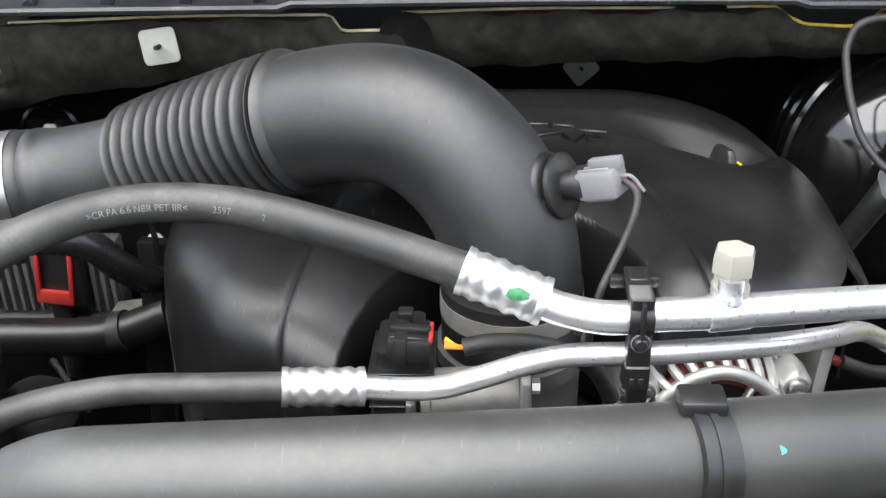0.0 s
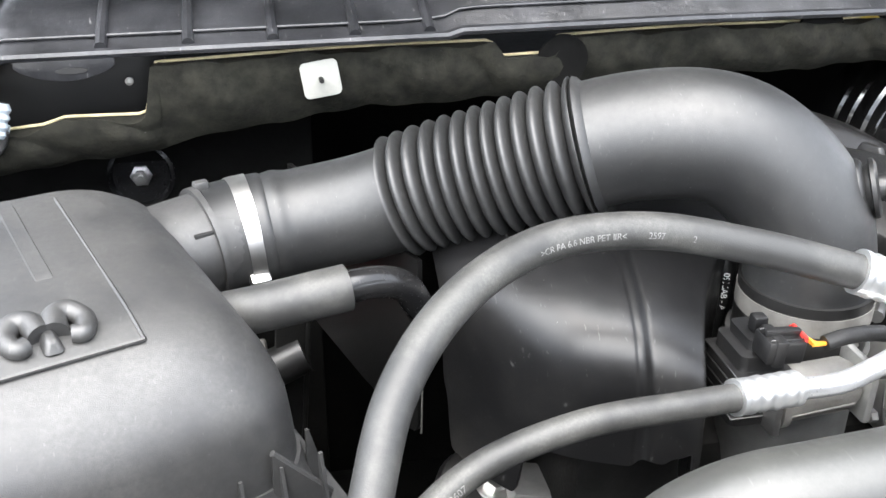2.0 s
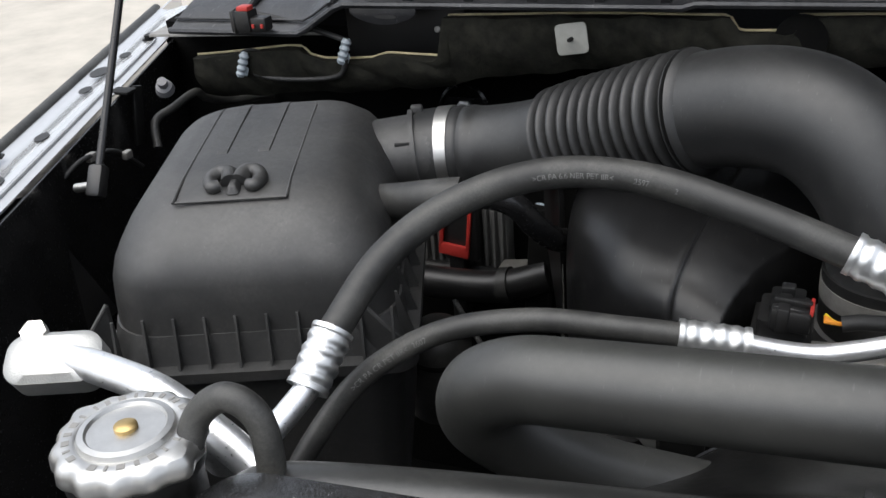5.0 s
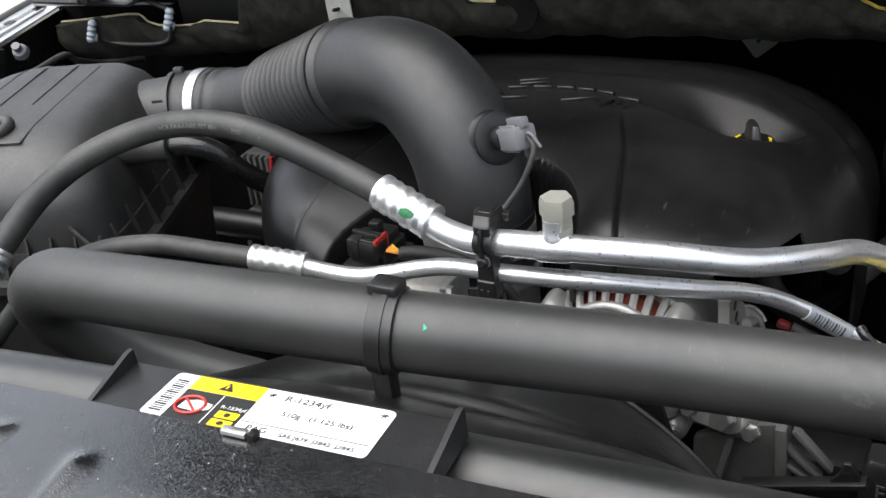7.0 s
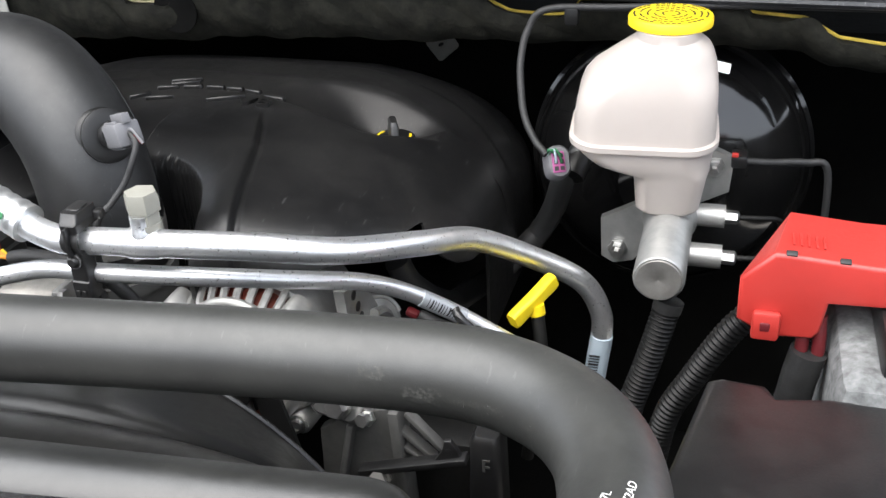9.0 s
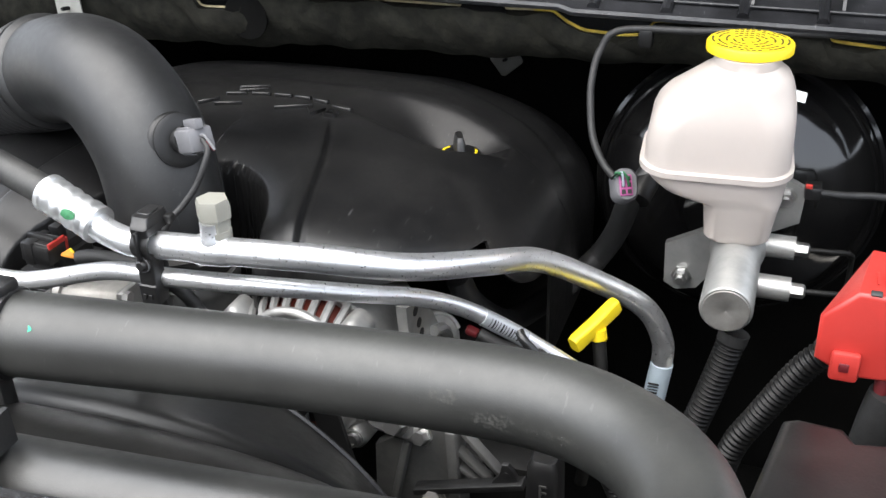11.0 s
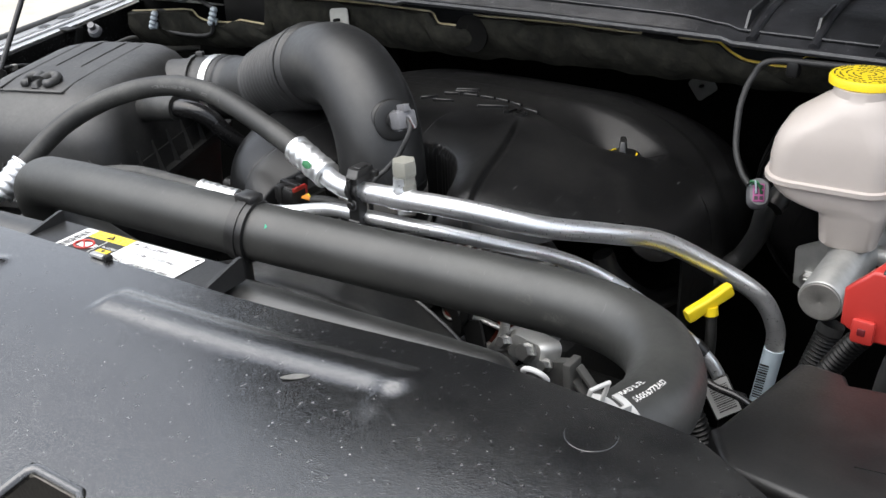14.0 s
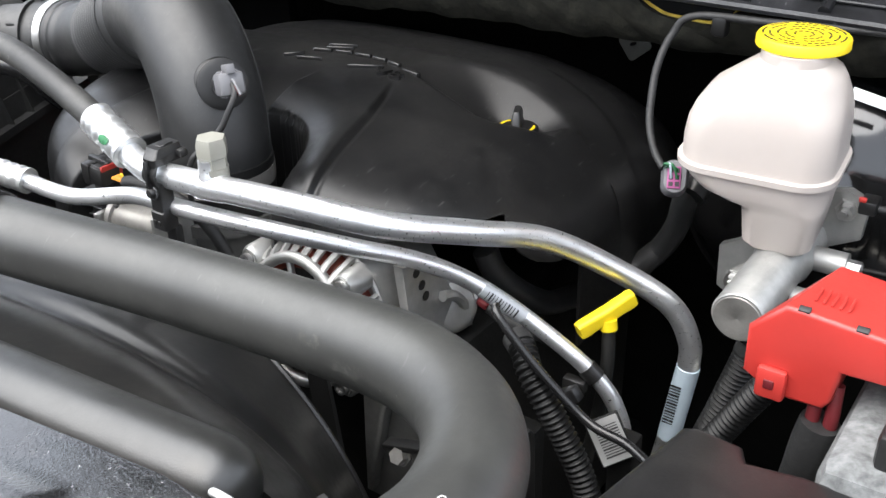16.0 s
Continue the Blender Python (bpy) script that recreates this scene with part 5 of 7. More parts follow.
# front cover over the radiator support
def cover_rear(x):
    y = 0.198 + 0.075 * (x + 0.17)
    y -= 0.045 * smooth_step(-0.21, -0.255, x)
    if x > 0.47:
        y = 0.246 - 0.03 * (x - 0.47) - 0.55 * max(0, x - 0.595) ** 1.05
    return y


def cover_z(x, y, k):
    f = max(0.0, 0.178 + 0.05 * (x - 0.2) - y)
    z = 1.2525 + 0.0095 * smooth_step(0.27, 0.53, x) - 0.273 * f ** 1.5
    # raised strips
    for x0, run, y0, rise in ((0.212, 0.235, 0.181, 0.09), (-0.130, 0.17, 0.155, 0.09)):
        sx = (x - x0) / run
        if -0.1 < sx < 1.1:
            ym = y0 + rise * (x - x0)
            e = (1 - smooth_step(0.003, 0.019, abs(y - ym))) * smooth_step(0.520, 0.492, abs(sx - 0.5))
            z += 0.0038 * e - 0.10 * e * (ym - y) * (ym > y)
    z += 0.0035 * math.exp(-((x - 0.097 - 0.2 * (0.155 - y)) / 0.006) ** 2) * smooth_step(0.12, 0.14, y) * smooth_step(0.185, 0.172, y)
    z -= 0.024 * smooth_step(-0.19, -0.27, x)
    # short pressed crease near the driver end
    z += 0.0013 * math.exp(-((x - 0.437 - 0.2 * (0.2 - y)) / 0.0042) ** 2) * smooth_step(0.160, 0.180, y) * smooth_step(0.206, 0.192, y)
    # fastener dimple
    q = math.hypot(x - 0.552, (y - 0.2125) * 1.05) / 0.0148
    z -= 0.0003 * smooth_step(1.12, 0.88, q)
    # grille opening lips
    z -= 0.10 * max(0.0, x - 0.575) ** 1.3
    return z


def cover_f(u, v):
    x = -0.32 + 1.07 * u
    yr = cover_rear(x)
    y = -0.22 + (yr + 0.22) * v
    return Vector((x, y, cover_z(x, y, v) - (0.010 if v > 0.995 else 0)))


OPENINGS = ((0.309, 0.3555, -0.035, 0.0575), (0.222, 0.284, -0.10, 0.019), (0.385, 0.43, -0.10, -0.02))


def cover_keep(p):
    return not any(x0 < p.x < x1 and y0 < p.y < y1 for x0, x1, y0, y1 in OPENINGS)


cov = thing("radiator_support_cover", (0.2, 0.0, 1.25), "pebbled black plastic cover over the radiator support with a raised strip", "cover")
part("cover_panel", sheet(cover_f, 300, 150, 0.004, cover_keep), M_COVER, cov, smooth=60)
for x0, x1, y0, y1 in OPENINGS:
    rim = [Vector(((x0 + x1) / 2 + px, (y0 + y1) / 2 + py, 0)) for px, py in rounded((x1 - x0) / 2, (y1 - y0) / 2, 0.006)]
    rim = [Vector((p.x, p.y, cover_z(p.x, p.y, 0) - 0.0022)) for p in rim]
    part("opening_rim", sweep(rim + rim[:2], 0.0036, 10, False), M_COVER, cov, "rounded rim of a grille opening")
part("fastener_disc", lathe([(0.0138, 0.0), (0.0132, 0.0006), (0.0, 0.0006)], Matrix.Translation((0.552, 0.2125, cover_z(0.552, 0.2125, 0) - 0.0003)), 40), M_COVER, cov, "smooth round fastener boss")
part("scuff_mark", slab([(0.0085 * math.cos(k * math.pi / 12), 0.0026 * math.sin(k * math.pi / 12) * abs(math.sin(k * math.pi / 12)) ** 0.6) for k in range(24)], 0.0004, Matrix.Translation((0.386, 0.176, cover_z(0.386, 0.176, 0) + 0.0006)) @ Matrix.Rotation(radians(40), 4, "Z")), M_SCUFF, cov, "pale leaf-shaped scuff")
# pale strip imitates the light that the cover's rear edge catches
part("rear_lip", sweep([cover_f(i / 120, 1.0) + Vector((0, 0.001, 0.0)) for i in range(121)], 0.0013, 6), M_CLIP, cov, "worn rear edge with its glint painted pale")

# fan shroud: rounded bar and dish behind the cover
shr = thing("fan_shroud", (0.15, 0.32, 1.15), "smooth black plastic radiator fan shroud", "fan shroud")
bar = spline([Vector((-0.215, 0.200, 1.205)), Vector((-0.19, 0.212, 1.215)), Vector((0.0, 0.243, 1.214)), Vector((0.2, 0.262, 1.212)), Vector((0.36, 0.277, 1.210)), Vector((0.430, 0.285, 1.208)), Vector((0.462, 0.289, 1.206))], 16)
part("top_bar", sweep(bar, lambda q: 0.0235 * max(0.02, 1 - max(0.0, (q - 0.955) / 0.045) ** 3.0) ** 0.5, 40), M_BAR, shr, "rounded shroud bar")
ring_edge = [Vector((0.123 + 0.25 * math.cos(radians(165 - 160 * k / 80)), 0.490, 0.88 + 0.25 * math.sin(radians(165 - 160 * k / 80)))) for k in range(81)]


def along(line, u):
    k = min(len(line) - 2, int(u * (len(line) - 1)))
    return line[k].lerp(line[k + 1], u * (len(line) - 1) - k)


def skirt_f(u, v):
    """The shroud falls from its bar to the ring round the fan, with a crescent ridge."""
    a, c = along(bar, 0.97 * u) + Vector((0, 0.012, -0.004)), along(ring_edge, u)
    p = a.lerp(c, v)
    sag = 0.022 * math.sin(math.pi * v) * (1 - u ** 3)
    line = 0.60 - 0.15 * (0.72 - u)
    ridge = 0.012 * smooth_step(0.16, 0.40, v) * smooth_step(line - 0.02, line - 0.16, v) * smooth_step(0.2, 0.4, u)
    ridge -= 0.008 * math.exp(-((v - line) / 0.05) ** 2) * smooth_step(0.3, 0.5, u)
    return p + Vector((0, 0, ridge - sag))


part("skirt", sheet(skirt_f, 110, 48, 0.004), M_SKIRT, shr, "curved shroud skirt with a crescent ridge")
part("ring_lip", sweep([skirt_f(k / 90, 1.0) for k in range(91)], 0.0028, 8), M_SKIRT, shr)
part("end_web", sheet(lambda u, v: Vector((0.470 + 0.012 * u, 0.270 + 0.045 * u, 1.200 - 0.16 * v)), 8, 10, 0.004), M_PLASTIC, shr)
part("rear_web", sheet(lambda u, v: Vector((-0.25 + 0.72 * u, 0.262 + 0.03 * v, 1.195 - 0.18 * v)), 20, 6, 0.004), M_PLASTIC, shr)

fan = thing("cooling_fan", (0.1, 0.48, 0.95), "smooth grey-black cooling fan blades behind the radiator", "cooling fan")


def blade(a, b, c, d, bulge):
    a, b, c, d = Vector(a), Vector(b), Vector(c), Vector(d)
    return sheet(lambda u, v: a.lerp(b, u).lerp(d.lerp(c, u), v) + Vector((0, -bulge * math.sin(math.pi * u) * (1 - 0.4 * v), 0.3 * bulge * math.sin(math.pi * u))), 24, 16, 0.004)


part("blade", blade((0.06, 0.485, 1.060), (0.290, 0.495, 1.060), (0.345, 0.485, 0.97), (0.08, 0.43, 0.97), 0.018), M_FAN, fan)
part("blade", blade((-0.12, 0.47, 1.04), (0.05, 0.48, 1.05), (0.10, 0.43, 0.98), (-0.05, 0.42, 0.97), 0.016), M_FAN, fan)
part("hub", lathe([(0.07, 0), (0.07, 0.03), (0.06, 0.04), (0.0, 0.04)], basis((0.09, 0.50, 0.88), (0, -1, 0)), 40), M_DUCT, fan)
acb = thing("mounting_plate", (0.31, 0.62, 1.08), "grey cast mounting plate with round holes beside the alternator", "bracket")
PX = Matrix.Translation((0.281, 0, 0)) @ Matrix(((0, 0, 1, 0), (1, 0, 0, 0), (0, 1, 0, 0), (0, 0, 0, 1)))
part("plate", slab([(0.616, 1.112), (0.632, 1.00), (0.712, 1.00), (0.704, 1.030), (0.677, 1.072), (0.655, 1.100)], 0.009, PX, 0.0015), M_CAST, acb)
for y, z in ((0.634, 1.099), (0.641, 1.084), (0.646, 1.071)):
    part("hole", lathe([(0.0045, 0), (0.0045, 0.0006), (0, 0.0006)], basis((0.2902, y, z), (1, 0, 0)), 16), M_INK, acb, "dark round hole")
part("rib", sweep(spline([Vector((0.294, 0.665, 1.062)), Vector((0.296, 0.680, 1.056)), Vector((0.296, 0.694, 1.040)), Vector((0.294, 0.703, 1.015))], 6), 0.005, 8), M_CAST, acb)
part("rounded_boss", lathe([(0.026, -0.02), (0.026, -0.004), (0.0235, 0.003), (0.018, 0.007), (0.0, 0.009)], basis((0.286, 0.690, 1.038), (0.75, -0.45, 0.5)), 32), M_CAST, acb, "rounded cast boss")
part("boss_lip", sweep([basis((0.286, 0.690, 1.038), (0.75, -0.45, 0.5)) @ Vector((0.0215 * math.cos(k * 0.16), 0.0215 * math.sin(k * 0.16), 0.006)) for k in range(24)], 0.0022, 8), M_CAST, acb)
rconn = thing("harness_plug", (0.318, 0.69, 1.05), "small red plug on a black harness beside the alternator", "connector")
part("plug", box((0.012, 0.010, 0.007), Matrix.Translation((0.320, 0.690, 1.051)) @ Matrix.Rotation(radians(20), 4, "Y"), 0.003), M_DKRED, rconn)
part("loom", tube([(0.326, 0.690, 1.049), (0.35, 0.69, 1.04), (0.385, 0.70, 1.03), (0.41, 0.72, 1.0)], 0.006, 12), M_TAPE, rconn, "taped loom")

# refrigerant label on its shelf
shelf = thing("label_shelf", (0.147, 0.24, 1.24), "flat black label shelf with angled end gussets", "shelf")
LM = Matrix.Translation((0.147, 0.232, 1.2405)) @ Matrix.Rotation(math.atan2(0.010, 0.192), 4, "Z") @ Matrix.Rotation(radians(-1.5), 4, "Y")
part("shelf_plate", slab([(-0.098, -0.045), (0.098, -0.045), (0.098, 0.032), (-0.098, 0.032)], 0.003, LM), M_PLASTIC, shelf)
for sx in (-1, 1):
    part("gusset", slab([(-0.045, -0.006), (0.032, -0.006), (0.032, 0.012), (0.028, 0.012)], 0.003, LM @ Matrix.Translation((sx * 0.0975, 0, 0)) @ Matrix(((0, 0, sx, 0), (1, 0, 0, 0), (0, 1, 0, 0), (0, 0, 0, 1)))), M_PLASTIC, shelf)
lab = thing("refrigerant_label", (0.147, 0.24, 1.245), "white and yellow printed refrigerant warning label stuck on the shelf", "label")
TL = LM @ Matrix.Translation((0, 0.0122, 0.0034)) @ Matrix.Diagonal((1, 0.78, 1, 1))
part("film", slab(rounded(0.066, 0.0225, 0.004), 0.0003, TL), M_LABEL, lab)
part("black_field", slab(rounded(0.0215, 0.015, 0.0005), 0.0002, TL @ Matrix.Translation((-0.030, -0.0073, 0.0004))), M_INK, lab)
part("yellow_field", slab(rounded(0.0215, 0.0070, 0.0005), 0.0002, TL @ Matrix.Translation((-0.030, 0.0152, 0.0004))), M_LABELY, lab, "yellow warning strip")
for k in range(16):
    part("barcode_bar", box((0.0075, 0.0006 + 0.0007 * (k * 7 % 3 == 0), 0.0002), TL @ Matrix.Translation((-0.0585, -0.017 + 0.0021 * k, 0.0006)), 0), M_INK, lab)
bm = slab([(-0.0045, -0.0035), (0.0045, -0.0035), (0, 0.0045)], 0.0002, TL @ Matrix.Translation((-0.030, 0.0152, 0.0008)))
part("warning_triangle", bm, M_INK, lab)
part("warning_mark", box((0.0010, 0.0035, 0.0002), TL @ Matrix.Translation((-0.030, 0.0150, 0.0012)), 0), M_LABELY, lab)
part("hand_shape", slab([(-0.008, -0.004), (0.004, -0.005), (0.010, -0.001), (0.010, 0.004), (0.0, 0.006), (-0.007, 0.003)], 0.0002, TL @ Matrix.Translation((-0.039, -0.0075, 0.0008))), M_WHITE, lab)
ringp = [TL @ Vector((-0.041 + 0.0085 * math.cos(2 * math.pi * k / 32), -0.0075 + 0.0085 * math.sin(2 * math.pi * k / 32), 0.0012)) for k in range(33)]
part("ban_ring", sweep(ringp, 0.0009, 6), M_RED, lab, "red prohibition ring")
part("ban_bar", box((0.0016, 0.016, 0.0004), TL @ Matrix.Translation((-0.041, -0.0075, 0.0013)) @ Matrix.Rotation(radians(45), 4, "Z"), 0), M_RED, lab)
part("divider", box((0.0006, 0.028, 0.0002), TL @ Matrix.Translation((-0.0275, -0.0073, 0.0008)), 0), M_WHITE, lab)
for yy in (-0.0105, -0.0185):
    part("symbol_box", slab(rounded(0.0065, 0.0033, 0.0008), 0.0002, TL @ Matrix.Translation((-0.0165, yy, 0.0008))), M_LABELY, lab)
    part("symbol", lathe([(0.0020, 0), (0.0018, 0.0002), (0, 0.0002)], TL @ Matrix.Translation((-0.0165, yy, 0.0011)), 8), M_INK, lab)
lettering("small_print", "R-1234yf", 0.0042, TL @ Matrix.Translation((-0.0165, -0.0035, 0.0009)), M_WHITE, lab, 0.0001)
lettering("print", "R-1234yf", 0.0072, TL @ Matrix.Translation((0.018, 0.0155, 0.0005)), M_INK, lab, 0.0001)
lettering("print", "510g   (1.125 lbs)", 0.0058, TL @ Matrix.Translation((0.030, 0.001, 0.0005)), M_INK, lab, 0.0001)
lettering("print", "PAG", 0.0065, TL @ Matrix.Translation((0.004, -0.0165, 0.0005)), M_INK, lab, 0.0001)
lettering("print", "SAE J639  J2842  J2845", 0.0045, TL @ Matrix.Translation((0.038, -0.0175, 0.0005)), M_INK, lab, 0.0001)
part("rule_line", box((0.072, 0.0004, 0.0002), TL @ Matrix.Translation((0.0285, -0.0115, 0.0005)), 0), M_INK, lab)
for x, y in ((-0.003, 0.0165), (0.061, 0.0165)):
    bm = bmesh.new()
    for k in range(3):
        box((0.0046, 0.0006, 0.0002), TL @ Matrix.Translation((x, y, 0.0005)) @ Matrix.Rotation(radians(60 * k), 4, "Z"), 0, 1, bm)
    part("flake_symbol", bm, M_INK, lab)
latch = thing("spring_tab", (0.145, 0.205, 1.26), "small bright metal spring tab at the cover edge", "tab")
part("tab_plate", box((0.014, 0.005, 0.003), Matrix.Translation((0.152, 0.217, 1.2545)) @ Matrix.Rotation(radians(4), 4, "Z"), 0.001), M_STEEL, latch)
part("tab_peg", box((0.004, 0.006, 0.004), Matrix.Translation((0.162, 0.218, 1.2545)), 0.001), M_DARK, latch)

# radiator filler cap
cap = thing("pressure_cap", (-0.262, 0.19, 1.25), "bright pressed metal radiator cap on a black filler neck", "radiator cap")
CM = Matrix.Translation((-0.268, 0.193, 1.2435)) @ Matrix.Rotation(radians(-12), 4, "Z")
part("filler_neck", lathe([(0.030, -0.05), (0.030, -0.005), (0.033, -0.003), (0.033, 0.004), (0.0, 0.004)], CM, 40), M_PLASTIC, cap, "black plastic filler neck")
part("cap_shell", lathe([(0.0340, 0.004), (0.0350, 0.006), (0.0345, 0.012), (0.0325, 0.0152), (0.0300, 0.0166), (0.0245, 0.0168), (0.0230, 0.0160), (0.022, 0.0185), (0.019, 0.019), (0.018, 0.0175), (0.0, 0.0175)], CM, 96, None,
     lambda a, i: 1.0 + (0.10 * max(0, math.cos(2 * a)) ** 6 + 0.030 * math.cos(14 * a) if i < 4 else 0)), M_STEEL, cap)
part("rivet", lathe([(0.0055, 0.017), (0.0055, 0.0195), (0.004, 0.0205), (0.0, 0.0205)], CM, 20), M_BRASS, cap, "brass centre rivet")
for k in range(38):
    a = 2 * math.pi * (k + 0.3 * (k % 3)) / 38
    if k % 10 != 9:
        part("embossed_mark", box((0.0014 + 0.0009 * (k % 2), 0.0036, 0.0004), CM @ Matrix.Rotation(a, 4, "Z") @ Matrix.Translation((0, 0.0272, 0.0168)), 0), M_DULL, cap)
ovf = thing("overflow_hose", (-0.20, 0.21, 1.23), "small black rubber overflow hose looping beside the filler neck", "hose")
part("loop", tube([(-0.240, 0.198, 1.250), (-0.236, 0.206, 1.266), (-0.222, 0.210, 1.276), (-0.208, 0.211, 1.268), (-0.204, 0.210, 1.247), (-0.207, 0.208, 1.21), (-0.207, 0.205, 1.17)], 0.0069, 20), M_RUBBER, ovf)
mnt = thing("pipe_flange_block", (-0.36, 0.24, 1.2), "bright cast pipe flange block near the radiator corner", "fitting")
bm = loft([(0, -0.028, 0.028, -0.016, 0.016, 0.012), (0.016, -0.028, 0.028, -0.016, 0.016, 0.012), (0.02, -0.022, 0.022, -0.012, 0.012, 0.01)], basis((-0.385, 0.270, 1.222), (0.2, -0.5, 0.85)), 6)
part("block", bm, M_CAST, mnt)
part("tube_stub", tube([(-0.372, 0.268, 1.232), (-0.318, 0.262, 1.228), (-0.290, 0.258, 1.219), (-0.252, 0.250, 1.203), (-0.222, 0.240, 1.180), (-0.205, 0.235, 1.15)], 0.0098, 20), M_ALU, mnt, "bright bent pipe stub")
part("bolt", lathe([(0.008, 0), (0.008, 0.008), (0.0, 0.008)], basis((-0.40, 0.272, 1.240), (0.2, -0.5, 0.85)), 6), M_STEEL, mnt)

# spring clamp at the radiator end of the hose
spc = thing("spring_clamp", (0.52, 0.25, 1.22), "white painted constant-tension spring clamp on the radiator hose", "hose clamp")


RAD_FRAMES = frames_along(rad_line)
RAD_LEN = [sum((q - p).length for p, q in zip(rad_line[:k], rad_line[1:k + 1])) for k in range(len(rad_line))]


def hose_point(share, ang, r):
    """A point round the radiator hose: share of its length, angle, distance from its axis."""
    s = share * RAD_LEN[-1]
    k = max(j for j in range(len(rad_line) - 1) if RAD_LEN[j] <= s)
    p = rad_line[k].lerp(rad_line[k + 1], (s - RAD_LEN[k]) / (RAD_LEN[k + 1] - RAD_LEN[k]))
    t, n, w = RAD_FRAMES[k]
    return p + (n * math.cos(ang) + w * math.sin(ang)) * r


def strap(name, s0, s1, a0, a1, lift=0.0016):
    part(name, sheet(lambda u, v: hose_point(s0 + (s1 - s0) * v, a0 + (a1 - a0) * u, RR + lift), 48, 3, 0.0014), M_CLAMPW, spc)


rnd = random.Random(4)


def hose_scuff(s0, s1, a0, a1, count, size):
    """Pale rubbed flecks on the radiator hose."""
    bm = bmesh.new()
    for _ in range(count):
        s, a, w, h = s0 + (s1 - s0) * rnd.random(), a0 + (a1 - a0) * rnd.betavariate(2, 2), size * (0.4 + rnd.random()), size * (0.3 + 0.7 * rnd.random())
        q = [bm.verts.new(hose_point(min(0.999, s + du * w), a + da * h * 55, RR + 0.00025)) for du, da in ((-0.5, -0.3), (0.1, -0.5), (0.5, 0.1), (-0.1, 0.5))]
        bm.faces.new(q)
    part("rubbed_patch", bm, M_RUB, rad, "pale rubbed flecks")


for spot in ((0.722, 0.735, -3.15, -2.75, 60, 0.0014), (0.742, 0.760, -2.75, -2.3, 90, 0.0016), (0.760, 0.800, -2.75, -2.45, 90, 0.0013), (0.815, 0.830, -3.0, -2.6, 24, 0.0012), (0.44, 0.90, -2.9, 2.0, 60, 0.0008)):
    hose_scuff(*spot)
strap("thin_band", 0.9185, 0.9212, 1.55, -2.6)
strap("wide_band", 0.9205, 0.9245, 1.5, 3.2)
strap("wide_band", 0.9260, 0.9325, 1.5, 3.2)
strap("side_strip", 0.9150, 0.9180, 1.38, 2.15)
def ear(name, share, ang, height, width, lean, hollow):
    """A bent end of the clamp standing off the hose."""
    a, b, top = hose_point(share, ang, RR + 0.001), hose_point(share + width, ang, RR + 0.001), hose_point(share, ang + lean, RR + height)
    top2 = top + (b - a)
    rim = [a, top, top2, b]
    if hollow:
        part(name, sweep([a, a.lerp(top, 0.5), top, top.lerp(top2, 0.5), top2, top2.lerp(b, 0.5), b], 0.0014, 8), M_CLAMPW, spc)
    else:
        part(name, sheet(lambda u, v: a.lerp(b, u).lerp(top.lerp(top2, u), v), 4, 6, 0.0022), M_CLAMPW, spc)


ear("ear_loop", 0.9235, 2.15, 0.0155, 0.0085, -0.15, True)
ear("ear", 0.9185, 1.50, 0.0075, 0.0065, 0.12, False)
hp = thing("hose_peg", (0.50, 0.248, 1.258), "small white plastic peg at the cover edge", "peg")
part("loop", sweep([Vector((0.498 + 0.0075 * math.cos(a * math.pi / 12), 0.249 - 0.003 * math.sin(a * math.pi / 12), 1.257 + 0.0055 * math.sin(a * math.pi / 12))) for a in range(-1, 13)], 0.0016, 10), M_CLAMPW, hp)

# ==== brake side ====
boo = thing("brake_booster", (0.524, 1.0, 1.08), "large round glossy black brake booster on the firewall", "brake booster")
QM = basis((0.511, 0.975, 1.076), (0.02, -1, 0.06)) @ Matrix.Diagonal((1.02, 1.02, 1, 1))
part("shell", lathe([(0.10, -0.16), (0.136, -0.15), (0.142, -0.128), (0.142, -0.108), (0.139, -0.105), (0.139, -0.101), (0.143, -0.098), (0.143, -0.082), (0.140, -0.079), (0.140, -0.075), (0.143, -0.072), (0.143, -0.058), (0.148, -0.054), (0.1475, -0.047), (0.1435, -0.044), (0.1425, -0.036), (0.139, -0.031), (0.1375, -0.034), (0.135, -0.034), (0.131, -0.024), (0.120, -0.008), (0.104, 0.008), (0.084, 0.020), (0.060, 0.027), (0.05, 0.030), (0.045, 0.036), (0.0, 0.036)], QM, 72), M_BOOST, boo)
STK = Vector((0.551, 0.942, 1.205))
part("sticker", slab(rounded(0.016, 0.005, 0.001), 0.0005, basis((STK.x, STK.y, STK.z), (0.35, -0.8, 0.5)) @ Matrix.Rotation(radians(-18), 4, "Z")), M_LABEL, boo, "small white sticker")
mc = thing("brake_master_cylinder", (0.525, 0.84, 1.08), "cast aluminium brake master cylinder with steel lines", "master cylinder")
MM = basis((0.5255, 0.737, 1.083), (0.0, 1, 0.03))
part("barrel", lathe([(0.0205, 0), (0.022, 0.002), (0.022, 0.10), (0.025, 0.105), (0.025, 0.2), (0.03, 0.205), (0.03, 0.23), (0.0, 0.23)], MM, 40), M_CAST, mc)
part("end_plug", lathe([(0.0195, -0.001), (0.019, -0.002), (0.002, -0.002), (0.0, -0.001)], MM, 36), M_DULL, mc, "round machined end face")
